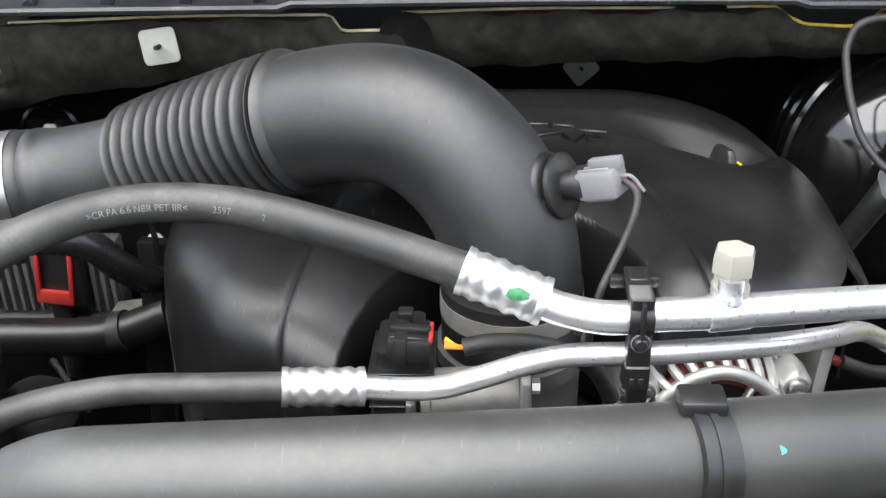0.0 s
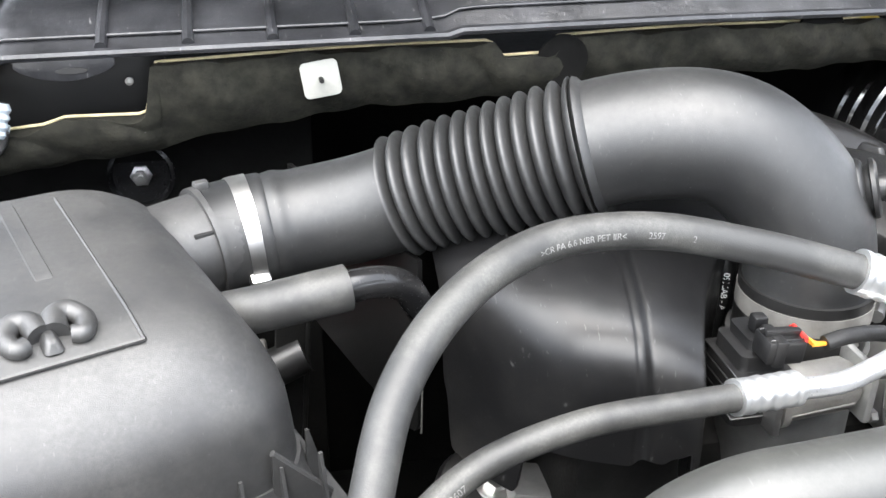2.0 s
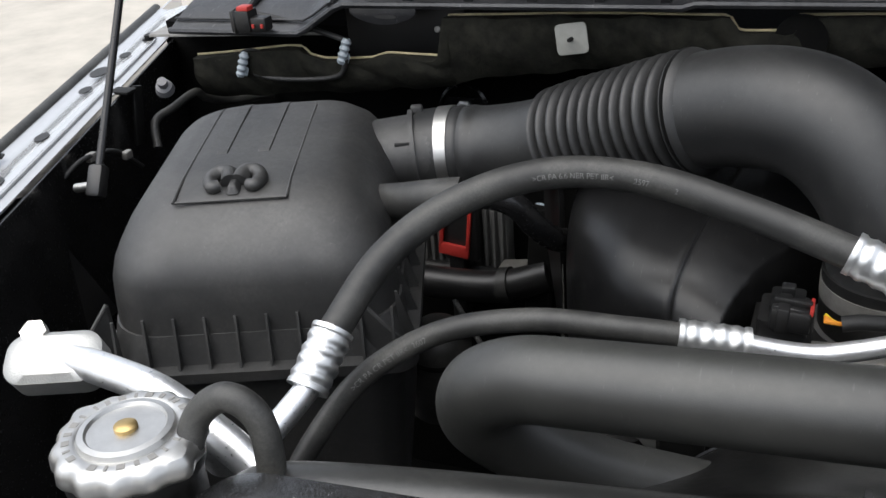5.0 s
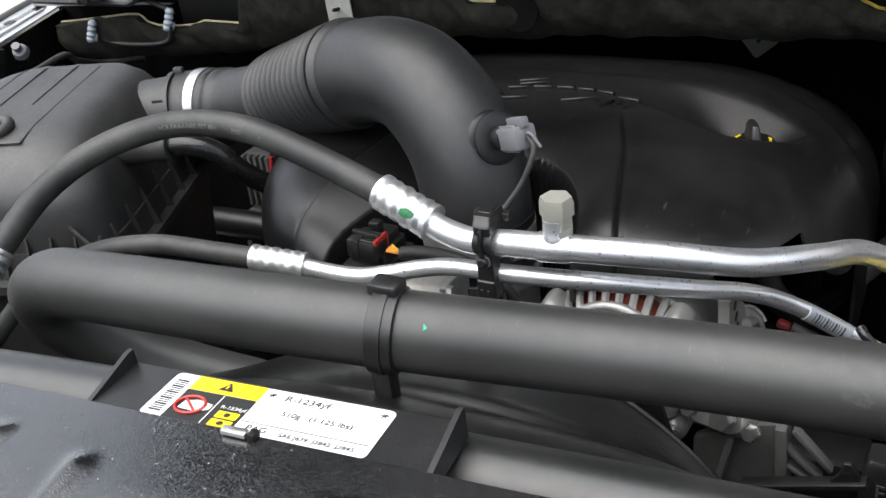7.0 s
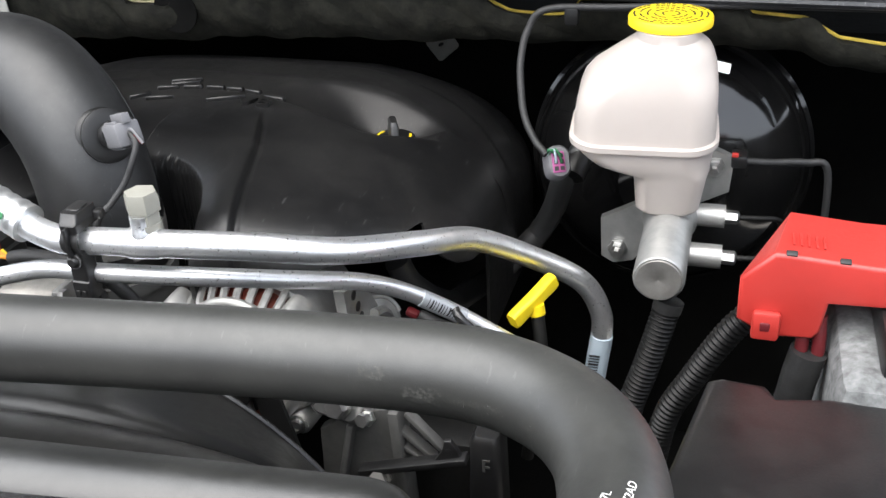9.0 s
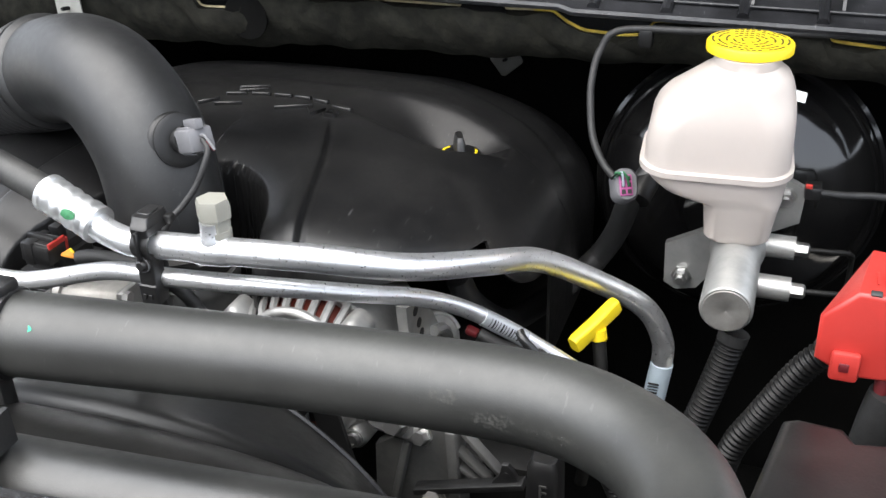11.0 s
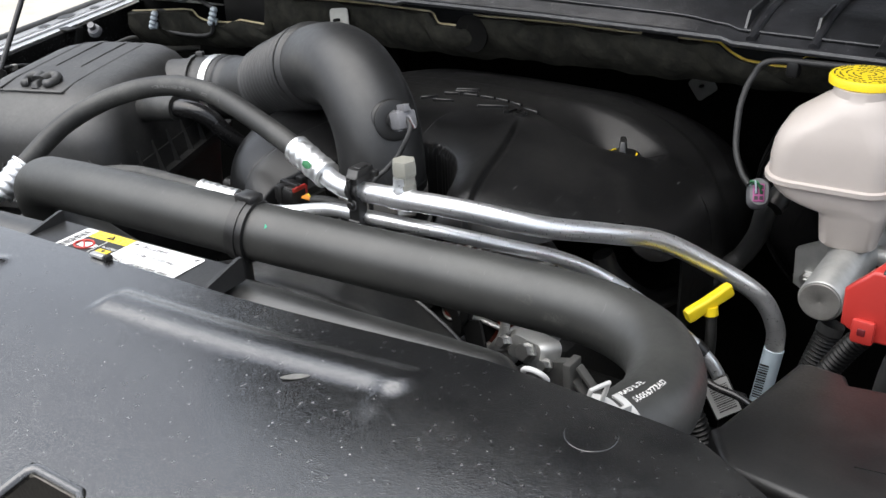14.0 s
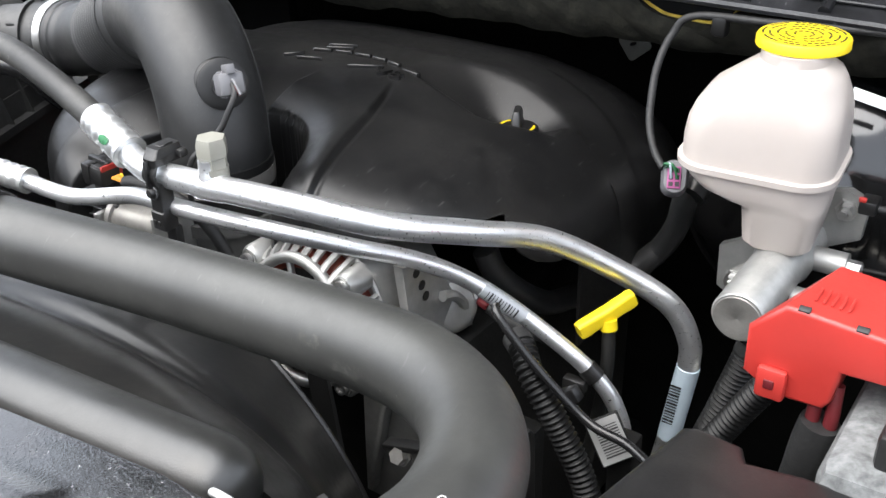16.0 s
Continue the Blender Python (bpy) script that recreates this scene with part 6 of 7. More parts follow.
bm = slab([(0.456, 1.060), (0.458, 1.018), (0.470, 1.011), (0.490, 1.016), (0.530, 1.075), (0.576, 1.100), (0.578, 1.134), (0.560, 1.142), (0.545, 1.138), (0.520, 1.118), (0.492, 1.080)][::-1], 0.012, Matrix.Translation((0, 0.886, 0)) @ Matrix(((1, 0, 0, 0), (0, 0, 1, 0), (0, 1, 0, 0), (0, 0, 0, 1))), 0.002)
part("mount_flange", bm, M_CAST, mc)
for x, z in ((0.474, 1.028), (0.561, 1.125)):
    part("mount_nut", lathe([(0.010, 0), (0.010, 0.002), (0.007, 0.002), (0.007, 0.010), (0.004, 0.010), (0.004, 0.015), (0.0, 0.015)], basis((x, 0.886, z), (0, -1, 0.03)), 6), M_STEEL, mc)
for y, z in ((0.857, 1.088), (0.815, 1.068)):
    part("outlet_boss", lathe([(0.011, 0), (0.011, 0.03), (0.0, 0.03)], basis((0.545, y, z), (1, 0, 0)), 20), M_CAST, mc)
    part("line_nut", lathe([(0.0065, 0), (0.0065, 0.012), (0.004, 0.014), (0.0, 0.014)], basis((0.574, y, z), (1, 0, 0)), 6), M_STEEL, mc)
    part("brake_line", tube([(0.584, y, z), (0.605, y + 0.002, z), (0.622, y + 0.01, z - 0.004), (0.626, y + 0.02, z - 0.02), (0.626, y + 0.03, z - 0.09)], 0.0026, 10), M_DARK, mc, "dark steel brake line")
res = thing("brake_fluid_reservoir", (0.51, 0.84, 1.15), "off-white translucent plastic brake fluid reservoir on the master cylinder", "reservoir")
RM = Matrix.Translation((0.512, 0.838, 1.17)) @ Matrix.Rotation(radians(4), 4, "Z") @ Matrix.Rotation(radians(5), 4, "X") @ Matrix.Translation((0, 0, -1.17))
part("tank", loft([(1.108, -0.014, 0.034, -0.030, 0.028, 0.012), (1.113, -0.018, 0.038, -0.033, 0.032, 0.012), (1.144, -0.021, 0.042, -0.036, 0.040, 0.014), (1.149, -0.025, 0.043, -0.038, 0.042, 0.016), (1.1525, -0.042, 0.044, -0.039, 0.044, 0.020), (1.158, -0.060, 0.045, -0.041, 0.047, 0.026), (1.166, -0.070, 0.046, -0.042, 0.049, 0.028), (1.1755, -0.075, 0.047, -0.043, 0.050, 0.028),
                   (1.1765, -0.079, 0.050, -0.047, 0.054, 0.03), (1.1815, -0.079, 0.050, -0.047, 0.054, 0.03), (1.1825, -0.075, 0.047, -0.043, 0.050, 0.026), (1.200, -0.0745, 0.0465, -0.042, 0.050, 0.024), (1.215, -0.0725, 0.046, -0.041, 0.049, 0.025),
                   (1.226, -0.0685, 0.0455, -0.040, 0.048, 0.028), (1.235, -0.062, 0.0445, -0.038, 0.047, 0.032), (1.243, -0.053, 0.043, -0.036, 0.045, 0.036), (1.251, -0.043, 0.0405, -0.034, 0.042, 0.036), (1.258, -0.034, 0.037, -0.031, 0.037, 0.032), (1.263, -0.0275, 0.031, -0.027, 0.031, 0.027), (1.266, -0.0255, 0.0285, -0.025, 0.029, 0.026), (1.274, -0.0250, 0.0280, -0.0245, 0.0285, 0.026)], RM, 9), M_RES, res, smooth=32)
YM = Matrix.Translation((0.514, 0.842, 1.2718))
ycap = part("screw_cap", lathe([(0.0330, 0), (0.0352, 0.0008), (0.0352, 0.0075), (0.0340, 0.0090), (0.030, 0.0093), (0.0, 0.0093)], YM, 90, None, lambda a, i: 1 + (0.006 * math.cos(45 * a) if 0 < i < 3 else 0)), M_YELLOW, res, "yellow ribbed screw cap")
for rr in (0.007, 0.0135, 0.0195, 0.0255, 0.0305):
    n = int(rr * 1400)
    for k in range(n):
        a = 2 * math.pi * k / n
        if k % 5 != 4:
            part("cap_print", box((0.0032, 0.0016, 0.0004), YM @ Matrix.Rotation(a, 4, "Z") @ Matrix.Translation((0, rr, 0.0094)), 0), M_INK, ycap)
part("level_lock", box((0.006, 0.004, 0.004), Matrix.Translation((0.578, 0.851, 1.153)), 0.001), M_RED, res, "red lock tab")
part("level_plug", box((0.014, 0.02, 0.012), Matrix.Translation((0.582, 0.862, 1.145)), 0.002), M_PLASTIC, res, "black level sensor plug")
part("level_lead", tube([(0.588, 0.862, 1.143), (0.61, 0.87, 1.140), (0.64, 0.88, 1.138), (0.66, 0.885, 1.13), (0.665, 0.885, 1.06)], 0.0035, 10), M_TAPE, res, "taped lead")

# wiring from the cowl to the connector beside the booster
wir = thing("wiring_lead", (0.41, 0.88, 1.15), "black taped wiring lead from the cowl to a grey connector", "wiring")
part("lead", tube([(0.70, 0.95, 1.262), (0.56, 0.945, 1.262), (0.46, 0.937, 1.259), (0.392, 0.930, 1.257), (0.374, 0.924, 1.238), (0.371, 0.905, 1.215), (0.374, 0.890, 1.192), (0.381, 0.874, 1.168), (0.394, 0.860, 1.150), (0.407, 0.851, 1.140)], 0.0036, 14), M_TAPE, wir)
part("lead_clip", box((0.014, 0.014, 0.018), Matrix.Translation((0.415, 0.935, 1.250)), 0.003), M_LOOM, wir)
CW = basis((0.4165, 0.857, 1.130), (0.35, -0.75, 0.55))
part("connector", loft([(-0.012, -0.0115, 0.0115, -0.016, 0.016, 0.010), (0.004, -0.0115, 0.0115, -0.016, 0.016, 0.010), (0.008, -0.0095, 0.0095, -0.014, 0.014, 0.009)], CW, 6), M_GREYP, wir, "light grey oval connector")
lock = part("connector_lock", box((0.012, 0.020, 0.003), CW @ Matrix.Translation((-0.001, -0.001, 0.0085)), 0.0008), M_PINK, wir, "pink locking grid")
for k in range(2):
    for n in range(3):
        part("cavity", box((0.0038, 0.0042, 0.0008), CW @ Matrix.Translation((-0.0038 + 0.0056 * k, -0.0072 + 0.0062 * n, 0.0100)), 0), M_INK, lock, "dark wire cavity")
for k in range(4):
    part("wire", tube([(0.407, 0.853, 1.141 - 0.001 * k), CW @ Vector((-0.010 + 0.002 * k, 0.010, 0.016)), CW @ Vector((-0.004 + 0.005 * (k % 2), 0.006 - 0.006 * (k // 2), 0.012)), CW @ Vector((-0.004 + 0.005 * (k % 2), 0.004 - 0.006 * (k // 2), 0.009))], 0.0011, 8), M_MOSS if k != 2 else M_LABELB, wir, "thin green wire")
vac = thing("booster_vacuum_hose", (0.42, 0.87, 1.08), "thick black ribbed vacuum hose from the booster", "hose")
part("hose", tube([(0.445, 0.93, 1.145), (0.430, 0.900, 1.120), (0.417, 0.893, 1.098), (0.405, 0.908, 1.058), (0.389, 0.912, 1.025), (0.367, 0.900, 1.000), (0.345, 0.870, 0.987), (0.325, 0.82, 0.988), (0.319, 0.797, 0.997), (0.311, 0.765, 1.022), (0.300, 0.742, 1.050), (0.292, 0.735, 1.075)], 0.0120, 24), M_DUCT, vac)
part("woven_sleeve", tube([(0.385, 0.911, 1.019), (0.367, 0.900, 1.000), (0.345, 0.870, 0.987), (0.325, 0.83, 0.985)], 0.0126, 24), M_TAPE, vac, "woven black sleeve")
hstart = Vector((0.432, 0.90, 1.119))
part("hose_band", tube([hstart, hstart + Vector((-0.004, -0.012, -0.007)), hstart + Vector((-0.006, -0.02, -0.013))], 0.0126, 24), M_PLASTIC, vac)

# oil dipstick
dip = thing("oil_dipstick", (0.43, 0.71, 1.05), "bright yellow plastic T-shaped oil dipstick handle", "dipstick")
d0, d1 = Vector((0.406, 0.700, 1.046)), Vector((0.435, 0.747, 1.068))
part("handle", loft([(-0.028, -0.006, 0.006, -0.009, 0.009, 0.004), (-0.024, -0.0065, 0.0065, -0.010, 0.010, 0.004), (0.0, -0.007, 0.007, -0.0085, 0.0085, 0.004), (0.024, -0.0065, 0.0065, -0.010, 0.010, 0.004), (0.028, -0.006, 0.006, -0.009, 0.009, 0.004)], basis((d0 + d1) / 2, d1 - d0) @ Matrix.Diagonal((0.85, 0.8, 1, 1)), 5), M_YELLOW, dip)
part("stem", lathe([(0.0075, 0), (0.0075, 0.009), (0.0, 0.009)], basis((d0 + d1) / 2 + Vector((0.004, -0.001, -0.013)), (-0.2, 0.1, 1)), 24), M_YELLOW, dip)
part("guide_tube", tube([(0.425, 0.722, 1.043), (0.43, 0.71, 1.0), (0.42, 0.70, 0.9)], 0.006, 12), M_DARK, dip)

# ==== battery side ====
bat = thing("battery", (0.68, 0.62, 1.05), "battery wrapped in a grey felt insulating jacket", "battery")
part("felt_jacket", box((0.20, 0.15, 0.246), Matrix.Translation((0.744, 0.570, 1.043)), 0.012), M_FELT, bat, "grey felt jacket")
part("top_edge", box((0.135, 0.085, 0.022), Matrix.Translation((0.735, 0.552, 1.175)), 0.004), M_PLASTIC, bat, "black battery case edge")
red = thing("battery_terminal_cover", (0.66, 0.60, 1.18), "bright red plastic battery terminal cover", "terminal cover")
RM2 = Matrix(((1, 0, 0, 0), (0, 0, -1, 0.622), (0, 1, 0, 0), (0, 0, 0, 1)))
hood_bm = slab([(0.586, 1.169), (0.597, 1.163), (0.612, 1.159), (0.632, 1.160), (0.636, 1.166), (0.6385, 1.186), (0.80, 1.192), (0.80, 1.213), (0.660, 1.2145), (0.612, 1.2180), (0.604, 1.2180), (0.5855, 1.199)], 0.071, RM2, 0.0028, 3)
for v in hood_bm.verts:
    if v.co.y > 0.6 and v.co.x < 0.625:
        v.co.x += 0.75 * max(0.0, 0.618 - v.co.x)
    if v.co.y > 0.6 and v.co.z > 1.195:
        v.co.z -= 0.006
part("hood", hood_bm, M_RED, red, smooth=35)
for x, z in ((0.6135, 1.2178), (0.644, 1.2156)):
    part("slot", box((0.0065, 0.004, 0.0022), Matrix.Translation((x, 0.5535, z)) @ Matrix.Rotation(radians(25), 4, "X"), 0.0005), M_INK, red, "dark slot")
part("clip_tab", box((0.017, 0.006, 0.020), Matrix.Translation((0.6035, 0.5485, 1.1685)), 0.0025), M_RED, red)
part("tab_window", box((0.006, 0.002, 0.006), Matrix.Translation((0.6030, 0.5455, 1.1690)), 0.001), M_DKRED, red)
for k in range(5):
    part("ridge", box((0.0016, 0.016, 0.0008), Matrix.Translation((0.615 + 0.0045 * k, 0.574, 1.2176 - 0.0003 * k)), 0.0004), M_RED, red)
cab = thing("battery_cables", (0.62, 0.58, 1.1), "red battery cables and ribbed black conduit", "cables")
for k in range(2):
    part("red_cable", tube([(0.626 + 0.010 * k, 0.562, 1.172), (0.627 + 0.010 * k, 0.557, 1.145), (0.622 + 0.009 * k, 0.560, 1.10)], 0.0042, 14), M_DKRED, cab, "red insulated cable")

part("tape_wrap", tube([(0.632, 0.557, 1.148), (0.629, 0.557, 1.13), (0.624, 0.56, 1.09), (0.61, 0.57, 1.03)], 0.0115, 18), M_TAPE, cab, "black taped cable end")


def conduit(pts, r, name, label):
    line = spline(pts, 14)
    total = sum((b - a).length for a, b in zip(line, line[1:]))
    n = int(total / 0.0045)
    line = stretch(spline(line[::3], 8), 0, 1)
    line = stretch(line, 0, 1)
    t = thing(name, pts[0], label, "conduit")
    dense = [line[0].lerp(line[0], 0)]
    fine = []
    for a, b in zip(line, line[1:]):
        for k in range(3):
            fine.append(a.lerp(b, k / 3))
    part("corrugated_tube", sweep(fine, lambda s: r * (1 + 0.10 * math.cos(2 * math.pi * n * s)), 16), M_LOOM, t)
    part("tape_wrap", sweep(stretch(line, 0.0, 0.06), r * 1.14, 16), M_TAPE, t, "black tape wrap")
    return t


conduit([(0.605, 0.62, 1.14), (0.585, 0.62, 1.115), (0.562, 0.62, 1.07), (0.545, 0.62, 1.03), (0.535, 0.63, 0.95)], 0.0092, "cable_conduit", "black corrugated cable conduit below the battery")
conduit([(0.392, 0.625, 1.078), (0.405, 0.615, 1.076), (0.416, 0.605, 1.068), (0.433, 0.60, 1.05), (0.452, 0.60, 1.02), (0.470, 0.60, 0.985), (0.488, 0.60, 0.92)], 0.0098, "cable_conduit", "black corrugated conduit beside the engine")
fus = thing("fuse_box", (0.68, 0.42, 1.12), "black plastic fuse box with a broad flat lid", "fuse box")
FO = [(0.549, 0.392), (0.553, 0.400), (0.572, 0.503), (0.580, 0.507), (0.606, 0.505), (0.612, 0.494), (0.640, 0.50), (0.668, 0.50), (0.80, 0.52), (0.80, 0.34), (0.575, 0.355)]
part("lid_panel", slab(FO[::-1], 0.05, Matrix.Translation((0, 0, 1.106)), 0.006, 3), M_PLASTIC, fus)
part("lid_rim", slab([(0.54, 0.388), (0.566, 0.512), (0.81, 0.53), (0.81, 0.325), (0.565, 0.34)], 0.008, Matrix.Translation((0, 0, 1.098)), 0.002), M_PLASTIC, fus)
part("body", slab([(0.553, 0.392), (0.575, 0.50), (0.80, 0.515), (0.80, 0.345), (0.578, 0.357)], 0.16, Matrix.Translation((0, 0, 0.94))), M_PLASTIC, fus)
part("lid_relief", slab([(0.64, 0.40), (0.665, 0.405), (0.66, 0.43), (0.65, 0.42)], 0.0012, Matrix.Translation((0, 0, 1.1555))), M_PLASTIC, fus, "moulded relief mark")

# ==== passenger rear: module with red clip and small fittings ====
ecm = thing("engine_control_module", (-0.41, 1.0, 0.97), "finned aluminium control module with a red locking bail", "control module")
part("case", box((0.155, 0.03, 0.098), Matrix.Translation((-0.460, 1.04, 0.930)), 0.004), M_DARKALU, ecm)
for k in range(14):
    part("fin", box((0.0055, 0.012, 0.084), Matrix.Translation((-0.533 + 0.0112 * k, 1.020, 0.936)), 0.001, 1), M_DARKALU, ecm)
part("lower_lip", box((0.160, 0.024, 0.006), Matrix.Translation((-0.460, 1.018, 0.884)), 0.002), M_DARKALU, ecm)
part("mount_arm", box((0.05, 0.04, 0.012), Matrix.Translation((-0.46, 1.072, 0.93)), 0.003), M_DARK, ecm)
part("plug", box((0.050, 0.026, 0.090), Matrix.Translation((-0.440, 1.010, 0.953)), 0.004), M_PLASTIC, ecm)
part("plug_tail", box((0.022, 0.022, 0.12), Matrix.Translation((-0.448, 1.008, 0.87)), 0.004), M_PLASTIC, ecm, "taped harness tail")
BM = Matrix.Translation((-0.4445, 0.994, 0.953)) @ Matrix.Rotation(radians(7), 4, "Y")
bail = box((0.043, 0.006, 0.017), BM @ Matrix.Translation((0, 0, -0.028)), 0.0015)
for sx in (-1, 1):
    box((0.0052, 0.006, 0.064), BM @ Matrix.Translation((sx * 0.0190, 0, 0.006)), 0.0012, bm=bail)
part("bail", bail, M_RED, ecm, "red locking bail")
tb1 = thing("tie_clip", (-0.356, 1.083, 0.948), "pale plastic tie clip pushed into the rear panel", "clip")
part("clip_head", lathe([(0.0, 0.0), (0.011, 0.0), (0.011, 0.004), (0.008, 0.006), (0.0, 0.006)], basis((-0.356, 1.090, 0.950), (0, -1, 0.1)), 24), M_LABELB, tb1)
part("clip_tail", box((0.008, 0.004, 0.026), Matrix.Translation((-0.353, 1.086, 0.930)) @ Matrix.Rotation(radians(-8), 4, "Y"), 0.0015), M_LABELB, tb1)
pb1 = thing("panel_bolt", (-0.408, 1.085, 0.891), "small grey hex bolt in the rear panel", "bolt")
part("bolt_head", lathe([(0.010, 0.0), (0.010, 0.002), (0.0065, 0.002), (0.0065, 0.007), (0.0, 0.007)], basis((-0.408, 1.090, 0.891), (0, -1, 0.1)), 6), M_DULL, pb1)
for loc in ((-0.555, 0.955, 1.207), (-0.698, 0.944, 1.188)):
    c = thing("hose_connector", loc, "pale blue-grey plastic washer hose connector", "connector", "washer hose connectors")
    m = basis(loc, (0.3, 0.2, 1))
    part("barrel", lathe([(0.0045, -0.017), (0.0065, -0.013), (0.005, -0.010), (0.0068, -0.006), (0.0048, -0.002), (0.0068, 0.002), (0.005, 0.006), (0.0066, 0.010), (0.004, 0.015), (0.0, 0.015)], m, 16), M_HOSECONN, c)
    part("clip_wing", box((0.010, 0.010, 0.012), m @ Matrix.Translation((0.004, -0.004, -0.01)), 0.002), M_HOSECONN, c)
part("cutout", slab([(0.021 * math.cos(k * math.pi / 12), 0.012 * math.sin(k * math.pi / 12)) for k in range(24)], 0.002, Matrix.Translation((-0.692, 0.9600, 1.192)) @ Matrix.Rotation(radians(90), 4, "X")), M_INK, pad, "dark oval cut-out")
wsh = thing("washer_hose", (-0.63, 0.96, 1.18), "thin black washer hose under the cowl edge", "hose")
part("hose", tube([(-0.69, 0.955, 1.172), (-0.66, 0.957, 1.166), (-0.60, 0.957, 1.168), (-0.565, 0.955, 1.176), (-0.553, 0.953, 1.196)], 0.0032, 10), M_TAPE, wsh)
part("upper_hose", tube([(-0.55, 0.957, 1.218), (-0.58, 0.962, 1.225), (-0.64, 0.965, 1.24), (-0.70, 0.965, 1.25)], 0.0035, 10), M_TAPE, wsh)
rc = thing("hood_lamp_connector", (-0.66, 0.955, 1.25), "black connector with a red lock under the hood hinge", "connector")
RCM = Matrix.Translation((-0.668, 0.935, 1.247)) @ Matrix.Scale(1.25, 4)
bm = box((0.022, 0.018, 0.022), RCM @ Matrix.Translation((-0.008, 0, 0)), 0.002)
box((0.020, 0.014, 0.014), RCM @ Matrix.Translation((0.010, 0, -0.003)), 0.002, 2, bm)
box((0.003, 0.020, 0.024), RCM @ Matrix.Translation((-0.014, 0, 0)), 0.001, 1, bm)
part("shell", bm, M_PLASTIC, rc)
part("lock_tab", box((0.013, 0.012, 0.006), RCM @ Matrix.Translation((-0.004, -0.002, 0.012)), 0.0015), M_RED, rc, "red lock")
for dx in (0.006, 0.016):
    part("seal", box((0.003, 0.002, 0.004), RCM @ Matrix.Translation((dx, -0.0075, -0.004)), 0.0005, 1), M_RED, rc, "small red seal")
eye = thing("lifting_eye_bolt", (-0.77, 0.875, 1.18), "small grey bolt fitting on the inner fender", "bolt")
part("bolt_head", lathe([(0.010, 0), (0.012, 0.003), (0.010, 0.012), (0.006, 0.014), (0.006, 0.024), (0.0, 0.024)], basis((-0.77, 0.874, 1.172), (0.3, -0.5, 0.6)), 20), M_GREYP, eye)

# plate and mount low beside the engine cover
em = thing("engine_mount", (-0.16, 0.69, 0.9), "dark engine mount bracket with a large steel bolt", "engine mount")
part("pad", lathe([(0.045, -0.06), (0.046, -0.012), (0.042, -0.003), (0.034, 0.0), (0.0, 0.0)], basis((-0.16, 0.70, 0.935), (0.1, -0.4, 1)), 36), M_CUFF, em)
part("bolt", lathe([(0.011, 0), (0.011, 0.010), (0.0, 0.010)], basis((-0.155, 0.700, 0.937), (0.1, -0.4, 1)), 6), M_STEEL, em, smooth=20)
part("washer", lathe([(0.017, 0), (0.018, 0.002), (0.017, 0.003), (0.0, 0.003)], basis((-0.155, 0.70, 0.935), (0.1, -0.4, 1)), 28), M_STEEL, em)
part("arm", box((0.16, 0.05, 0.03), Matrix.Translation((-0.07, 0.70, 0.91)) @ Matrix.Rotation(radians(14), 4, "Y"), 0.008), M_CAST, em)
conduit([(0.535, 0.76, 1.05), (0.528, 0.755, 1.02), (0.519, 0.75, 0.983), (0.507, 0.745, 0.936), (0.50, 0.74, 0.88)], 0.0115, "cable_conduit", "wide black corrugated conduit below the master cylinder")
cbl = thing("sheathed_cable", (0.45, 0.60, 1.06), "thin glossy black sheathed cable clipped to the slim pipe", "cable")
part("sheath", tube([(0.385, 0.605, 1.116), (0.393, 0.599, 1.1097), (0.422, 0.597, 1.084), (0.4546, 0.597, 1.059), (0.476, 0.596, 1.048), (0.5026, 0.594, 1.0455), (0.53, 0.58, 1.046)], 0.0036, 14), M_GLOSS, cbl)
part("cable_clip", box((0.016, 0.010, 0.012), Matrix.Translation((0.452, 0.603, 1.062)) @ Matrix.Rotation(radians(-35), 4, "Y"), 0.002), M_PLASTIC, cbl)
slim_a, slim_b = Vector((0.341, 0.655, 1.0904)), Vector((0.372, 0.6705, 1.0663))
part("barcode_label", sweep([slim_a.lerp(slim_b, k / 4) for k in range(5)], 0.00735, 24), M_LABELS, liq, "grey barcode label round the slim pipe")
slim_m = basis(slim_a, slim_b - slim_a, (0.5, -0.7, 0.5))
for k in range(11):
    z0, w = 0.005 + 0.0028 * k, 0.0007 + 0.0008 * (k % 3 == 1)
    part("barcode_bar", sheet(lambda u, v: slim_m @ Vector((0.0076 * math.cos(1.9 + 1.1 * (u - 0.5)), 0.0076 * math.sin(1.9 + 1.1 * (u - 0.5)), z0 + w * v)), 6, 1), M_INK, liq, "black barcode bar")
pcl = thing("pipe_clamp", (0.431, 0.684, 1.02), "small black clamp round the slim aluminium pipe", "clamp")
part("clamp_ring", sweep([Vector((0.424, 0.6845, 1.0275)), Vector((0.433, 0.6865, 1.0185))], 0.0085, 20), M_PLASTIC, pcl)
part("clamp_lug", box((0.020, 0.010, 0.012), Matrix.Translation((0.418, 0.678, 1.012)), 0.002), M_PLASTIC, pcl)
sl = thing("strut_tower_label", (0.478, 0.60, 1.03), "small white printed label with a barcode on a dark bracket", "label")
SLM = basis((0.480, 0.616, 1.024), (0.35, -0.80, 0.45)) @ Matrix.Rotation(radians(28), 4, "Z")
part("backing", box((0.027, 0.037, 0.003), SLM @ Matrix.Translation((0, 0, -0.003)), 0.001), M_DARK, sl, "dark bracket plate")
part("film", slab(rounded(0.012, 0.017, 0.001), 0.0004, SLM), M_LABELG, sl)
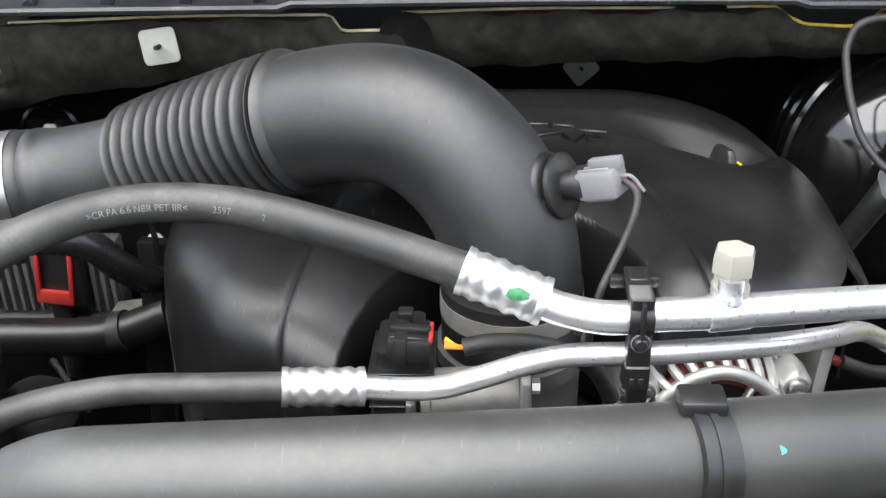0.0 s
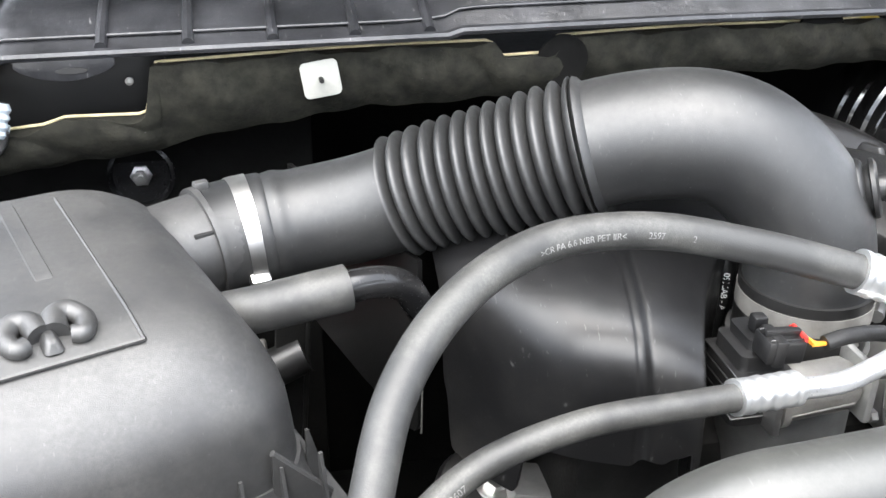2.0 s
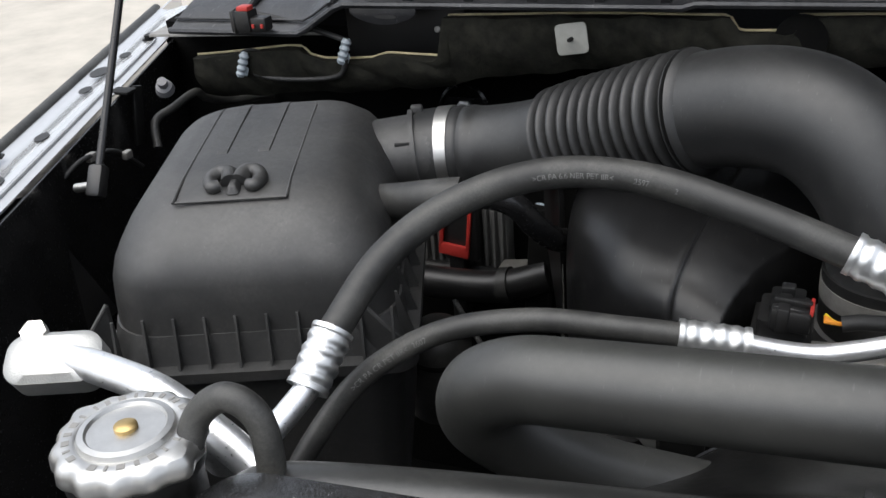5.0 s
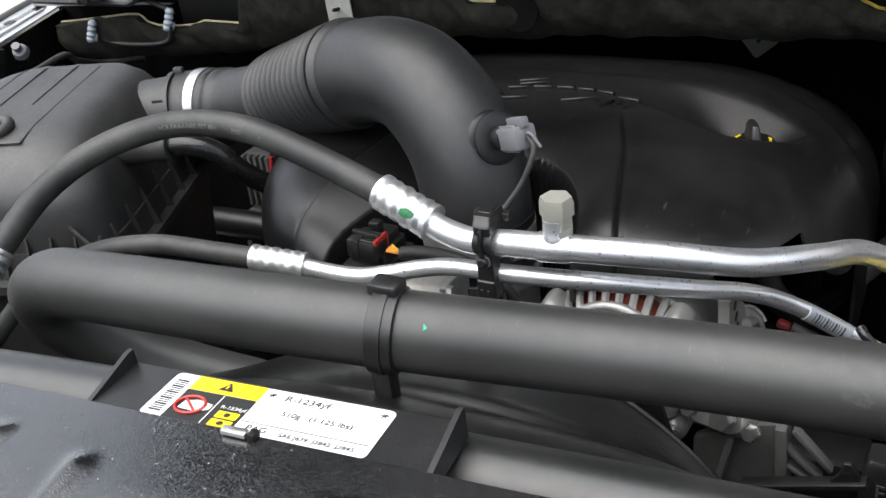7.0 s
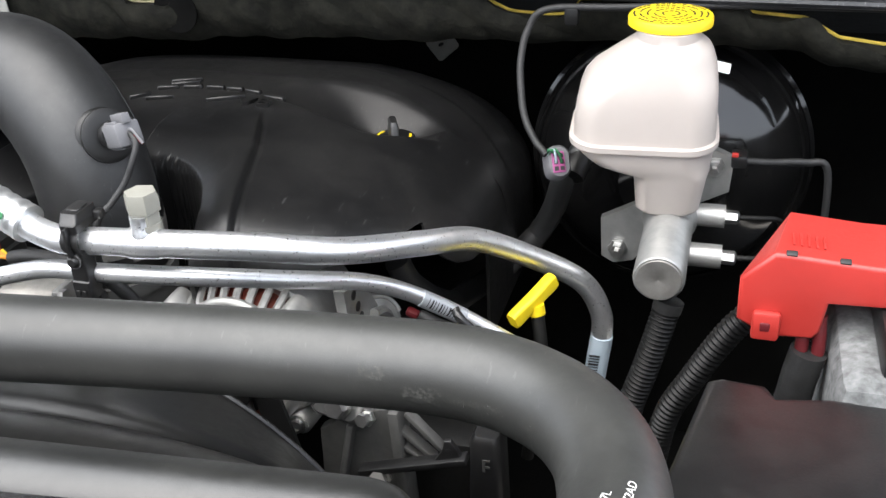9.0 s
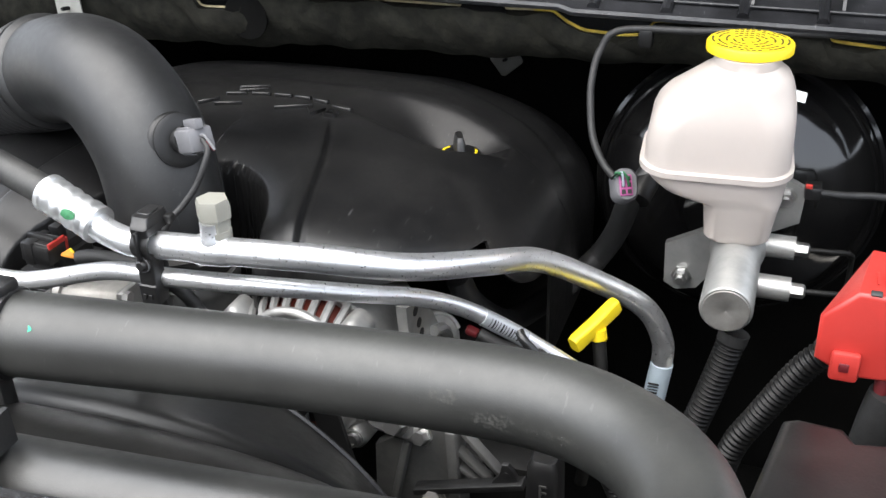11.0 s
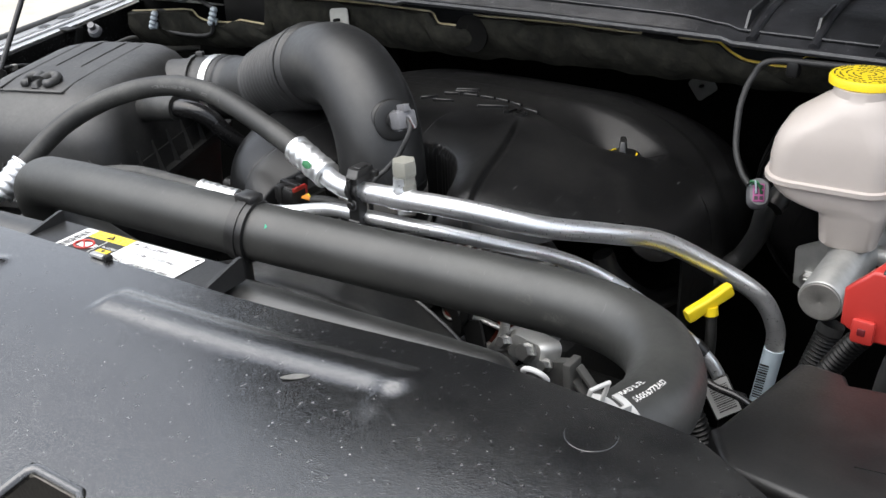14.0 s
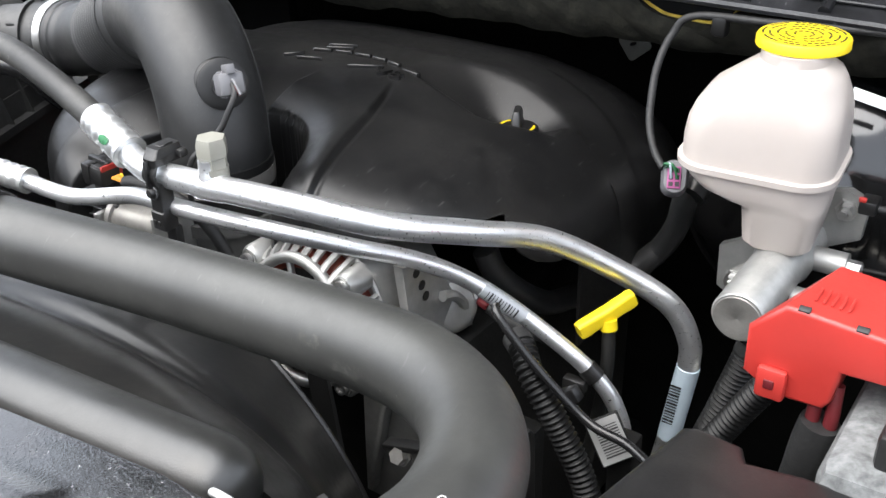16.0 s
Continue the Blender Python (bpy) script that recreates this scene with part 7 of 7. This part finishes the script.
for k in range(12):
    part("barcode_bar", box((0.017, 0.0007 + 0.0006 * (k % 3 == 0), 0.0003), SLM @ Matrix.Translation((0.001, -0.012 + 0.0021 * k, 0.0005)), 0), M_INK, sl)
part("bracket_arm", box((0.0205, 0.02, 0.16), Matrix.Translation((0.486, 0.632, 0.94)), 0.003), M_DARK, sl)

# ==== passenger inner fender ====
vh = thing("vacuum_hose", (-0.80, 0.95, 1.13), "thin black hose clipped along the inner fender", "hose")
part("hose", tube([(-0.79, 0.86, 1.10), (-0.80, 0.878, 1.128), (-0.80, 0.918, 1.133), (-0.80, 0.969, 1.137), (-0.80, 0.99, 1.122), (-0.79, 1.03, 1.105), (-0.75, 1.08, 1.10)], 0.0055, 14), M_RUBBER, vh)
fb = thing("fender_bracket", (-0.81, 0.85, 1.14), "dark folded steel bracket on the inner fender", "bracket")
part("strip", box((0.006, 0.016, 0.075), Matrix.Translation((-0.808, 0.858, 1.143)) @ Matrix.Rotation(radians(-14), 4, "X"), 0.002), M_DARK, fb)
part("foot", box((0.03, 0.020, 0.004), Matrix.Translation((-0.815, 0.848, 1.178)), 0.001), M_DARK, fb)
part("bolt", lathe([(0.009, 0), (0.009, 0.002), (0.006, 0.002), (0.006, 0.008), (0.0, 0.008)], basis((-0.80, 0.766, 1.150), (1, -0.1, 0.1)), 6), M_BRASS, fb, "yellow zinc bolt")
fw = thing("fender_wire", (-0.735, 0.66, 1.15), "thin taped wire and clips below the gas strut", "wire")
part("wire", tube([(-0.735, 0.60, 1.12), (-0.735, 0.625, 1.141), (-0.735, 0.642, 1.154), (-0.735, 0.678, 1.162), (-0.74, 0.73, 1.150), (-0.75, 0.78, 1.11)], 0.0028, 10), M_TAPE, fw)
for y, z in ((0.632, 1.147), (0.690, 1.159), (0.745, 1.140)):
    part("wire_clip", box((0.008, 0.012, 0.010), Matrix.Translation((-0.737, y, z)), 0.002), M_DULL, fw)
br = thing("cowl_brace", (-0.76, 1.09, 1.19), "grey painted cowl brace at the rear fender corner", "brace", kind="structure")
part("brace_plate", slab([(-0.90, 1.02), (-0.64, 1.055), (-0.66, 1.20), (-0.92, 1.20)], 0.004, Matrix.Translation((0, 0, 1.196)), 0.001), M_DULL, br)

# ==== low clutter on the passenger side of the engine ====
sh = thing("edge_shield", (-0.232, 0.72, 1.0), "narrow dark plastic shield with a pale worn edge", "shield")
SIDE = Vector((-0.36, 0.93, 0)).normalized()
part("plate", slab([(0.0, 1.150), (0.0, 0.992), (0.006, 0.982), (0.016, 0.979), (0.10, 0.985), (0.22, 1.0), (0.24, 1.150)], 0.005, Matrix(((SIDE.x, 0, SIDE.y, -0.2185), (SIDE.y, 0, -SIDE.x, 0.722), (0, 1, 0, 0), (0, 0, 0, 1))), 0.0012), M_LOOM, sh)
part("worn_edge", sweep([Vector((-0.2165, 0.717, 0.987)), Vector((-0.2155, 0.719, 1.02)), Vector((-0.2155, 0.720, 1.045)), Vector((-0.2165, 0.722, 1.075))], 0.0009, 8), M_RUB, sh, "pale worn edge")
rod = thing("threaded_rod", (-0.35, 0.80, 0.94), "dull threaded steel rod low beside the engine", "rod")
rl = [Vector((-0.378, 0.824, 0.953)).lerp(Vector((-0.326, 0.772, 0.931)), k / 60) for k in range(61)]
part("shank", sweep(rl, lambda s: 0.0030 + 0.0005 * math.sin(s * 150), 12), M_DARKALU, rod)
can = thing("vapour_canister", (-0.41, 0.80, 0.88), "dull dark rounded canister beside the engine", "canister")
part("shell", lathe([(0.040, -0.10), (0.040, 0.0), (0.037, 0.012), (0.028, 0.022), (0.012, 0.027), (0.0, 0.028)], basis((-0.400, 0.815, 0.898), (0.1, -0.15, 1)), 40), M_RUBBER, can)
part("seam", lathe([(0.0405, -0.012), (0.042, -0.010), (0.042, -0.006), (0.0405, -0.004)], basis((-0.400, 0.815, 0.898), (0.1, -0.15, 1)), 40), M_DARK, can)
fp = thing("frame_tube", (-0.42, 0.94, 0.90), "dark round frame tube crossing low behind the engine", "tube")
part("tube", tube([(-0.56, 0.945, 0.90), (-0.48, 0.945, 0.902), (-0.404, 0.945, 0.903), (-0.352, 0.945, 0.911), (-0.30, 0.95, 0.93)], 0.021, 24), M_PLASTIC, fp)
part("collar", tube([(-0.366, 0.945, 0.909), (-0.358, 0.945, 0.910), (-0.350, 0.945, 0.912)], 0.0235, 24), M_RUBBER, fp)
vs = thing("rear_post", (-0.32, 0.95, 0.9), "dark folded steel post against the rear panel", "post")
part("web", box((0.034, 0.016, 0.24), Matrix.Translation((-0.317, 0.955, 0.90)) @ Matrix.Rotation(radians(5), 4, "Y"), 0.003), M_DARK, vs)
part("flange", box((0.006, 0.030, 0.24), Matrix.Translation((-0.300, 0.958, 0.90)) @ Matrix.Rotation(radians(5), 4, "Y"), 0.002), M_DARK, vs)
rc = thing("ribbed_connector", (-0.362, 1.0, 0.905), "small pale ribbed wiring connector under the control module", "connector")
part("body", box((0.046, 0.03, 0.014), Matrix.Translation((-0.362, 1.0, 0.905)) @ Matrix.Rotation(radians(-8), 4, "Y"), 0.003), M_DULL, rc)
for k in range(5):
    part("ridge", box((0.003, 0.004, 0.012), Matrix.Translation((-0.378 + 0.008 * k, 0.984, 0.903 + 0.0011 * k)), 0.001, 1), M_LABELB, rc)
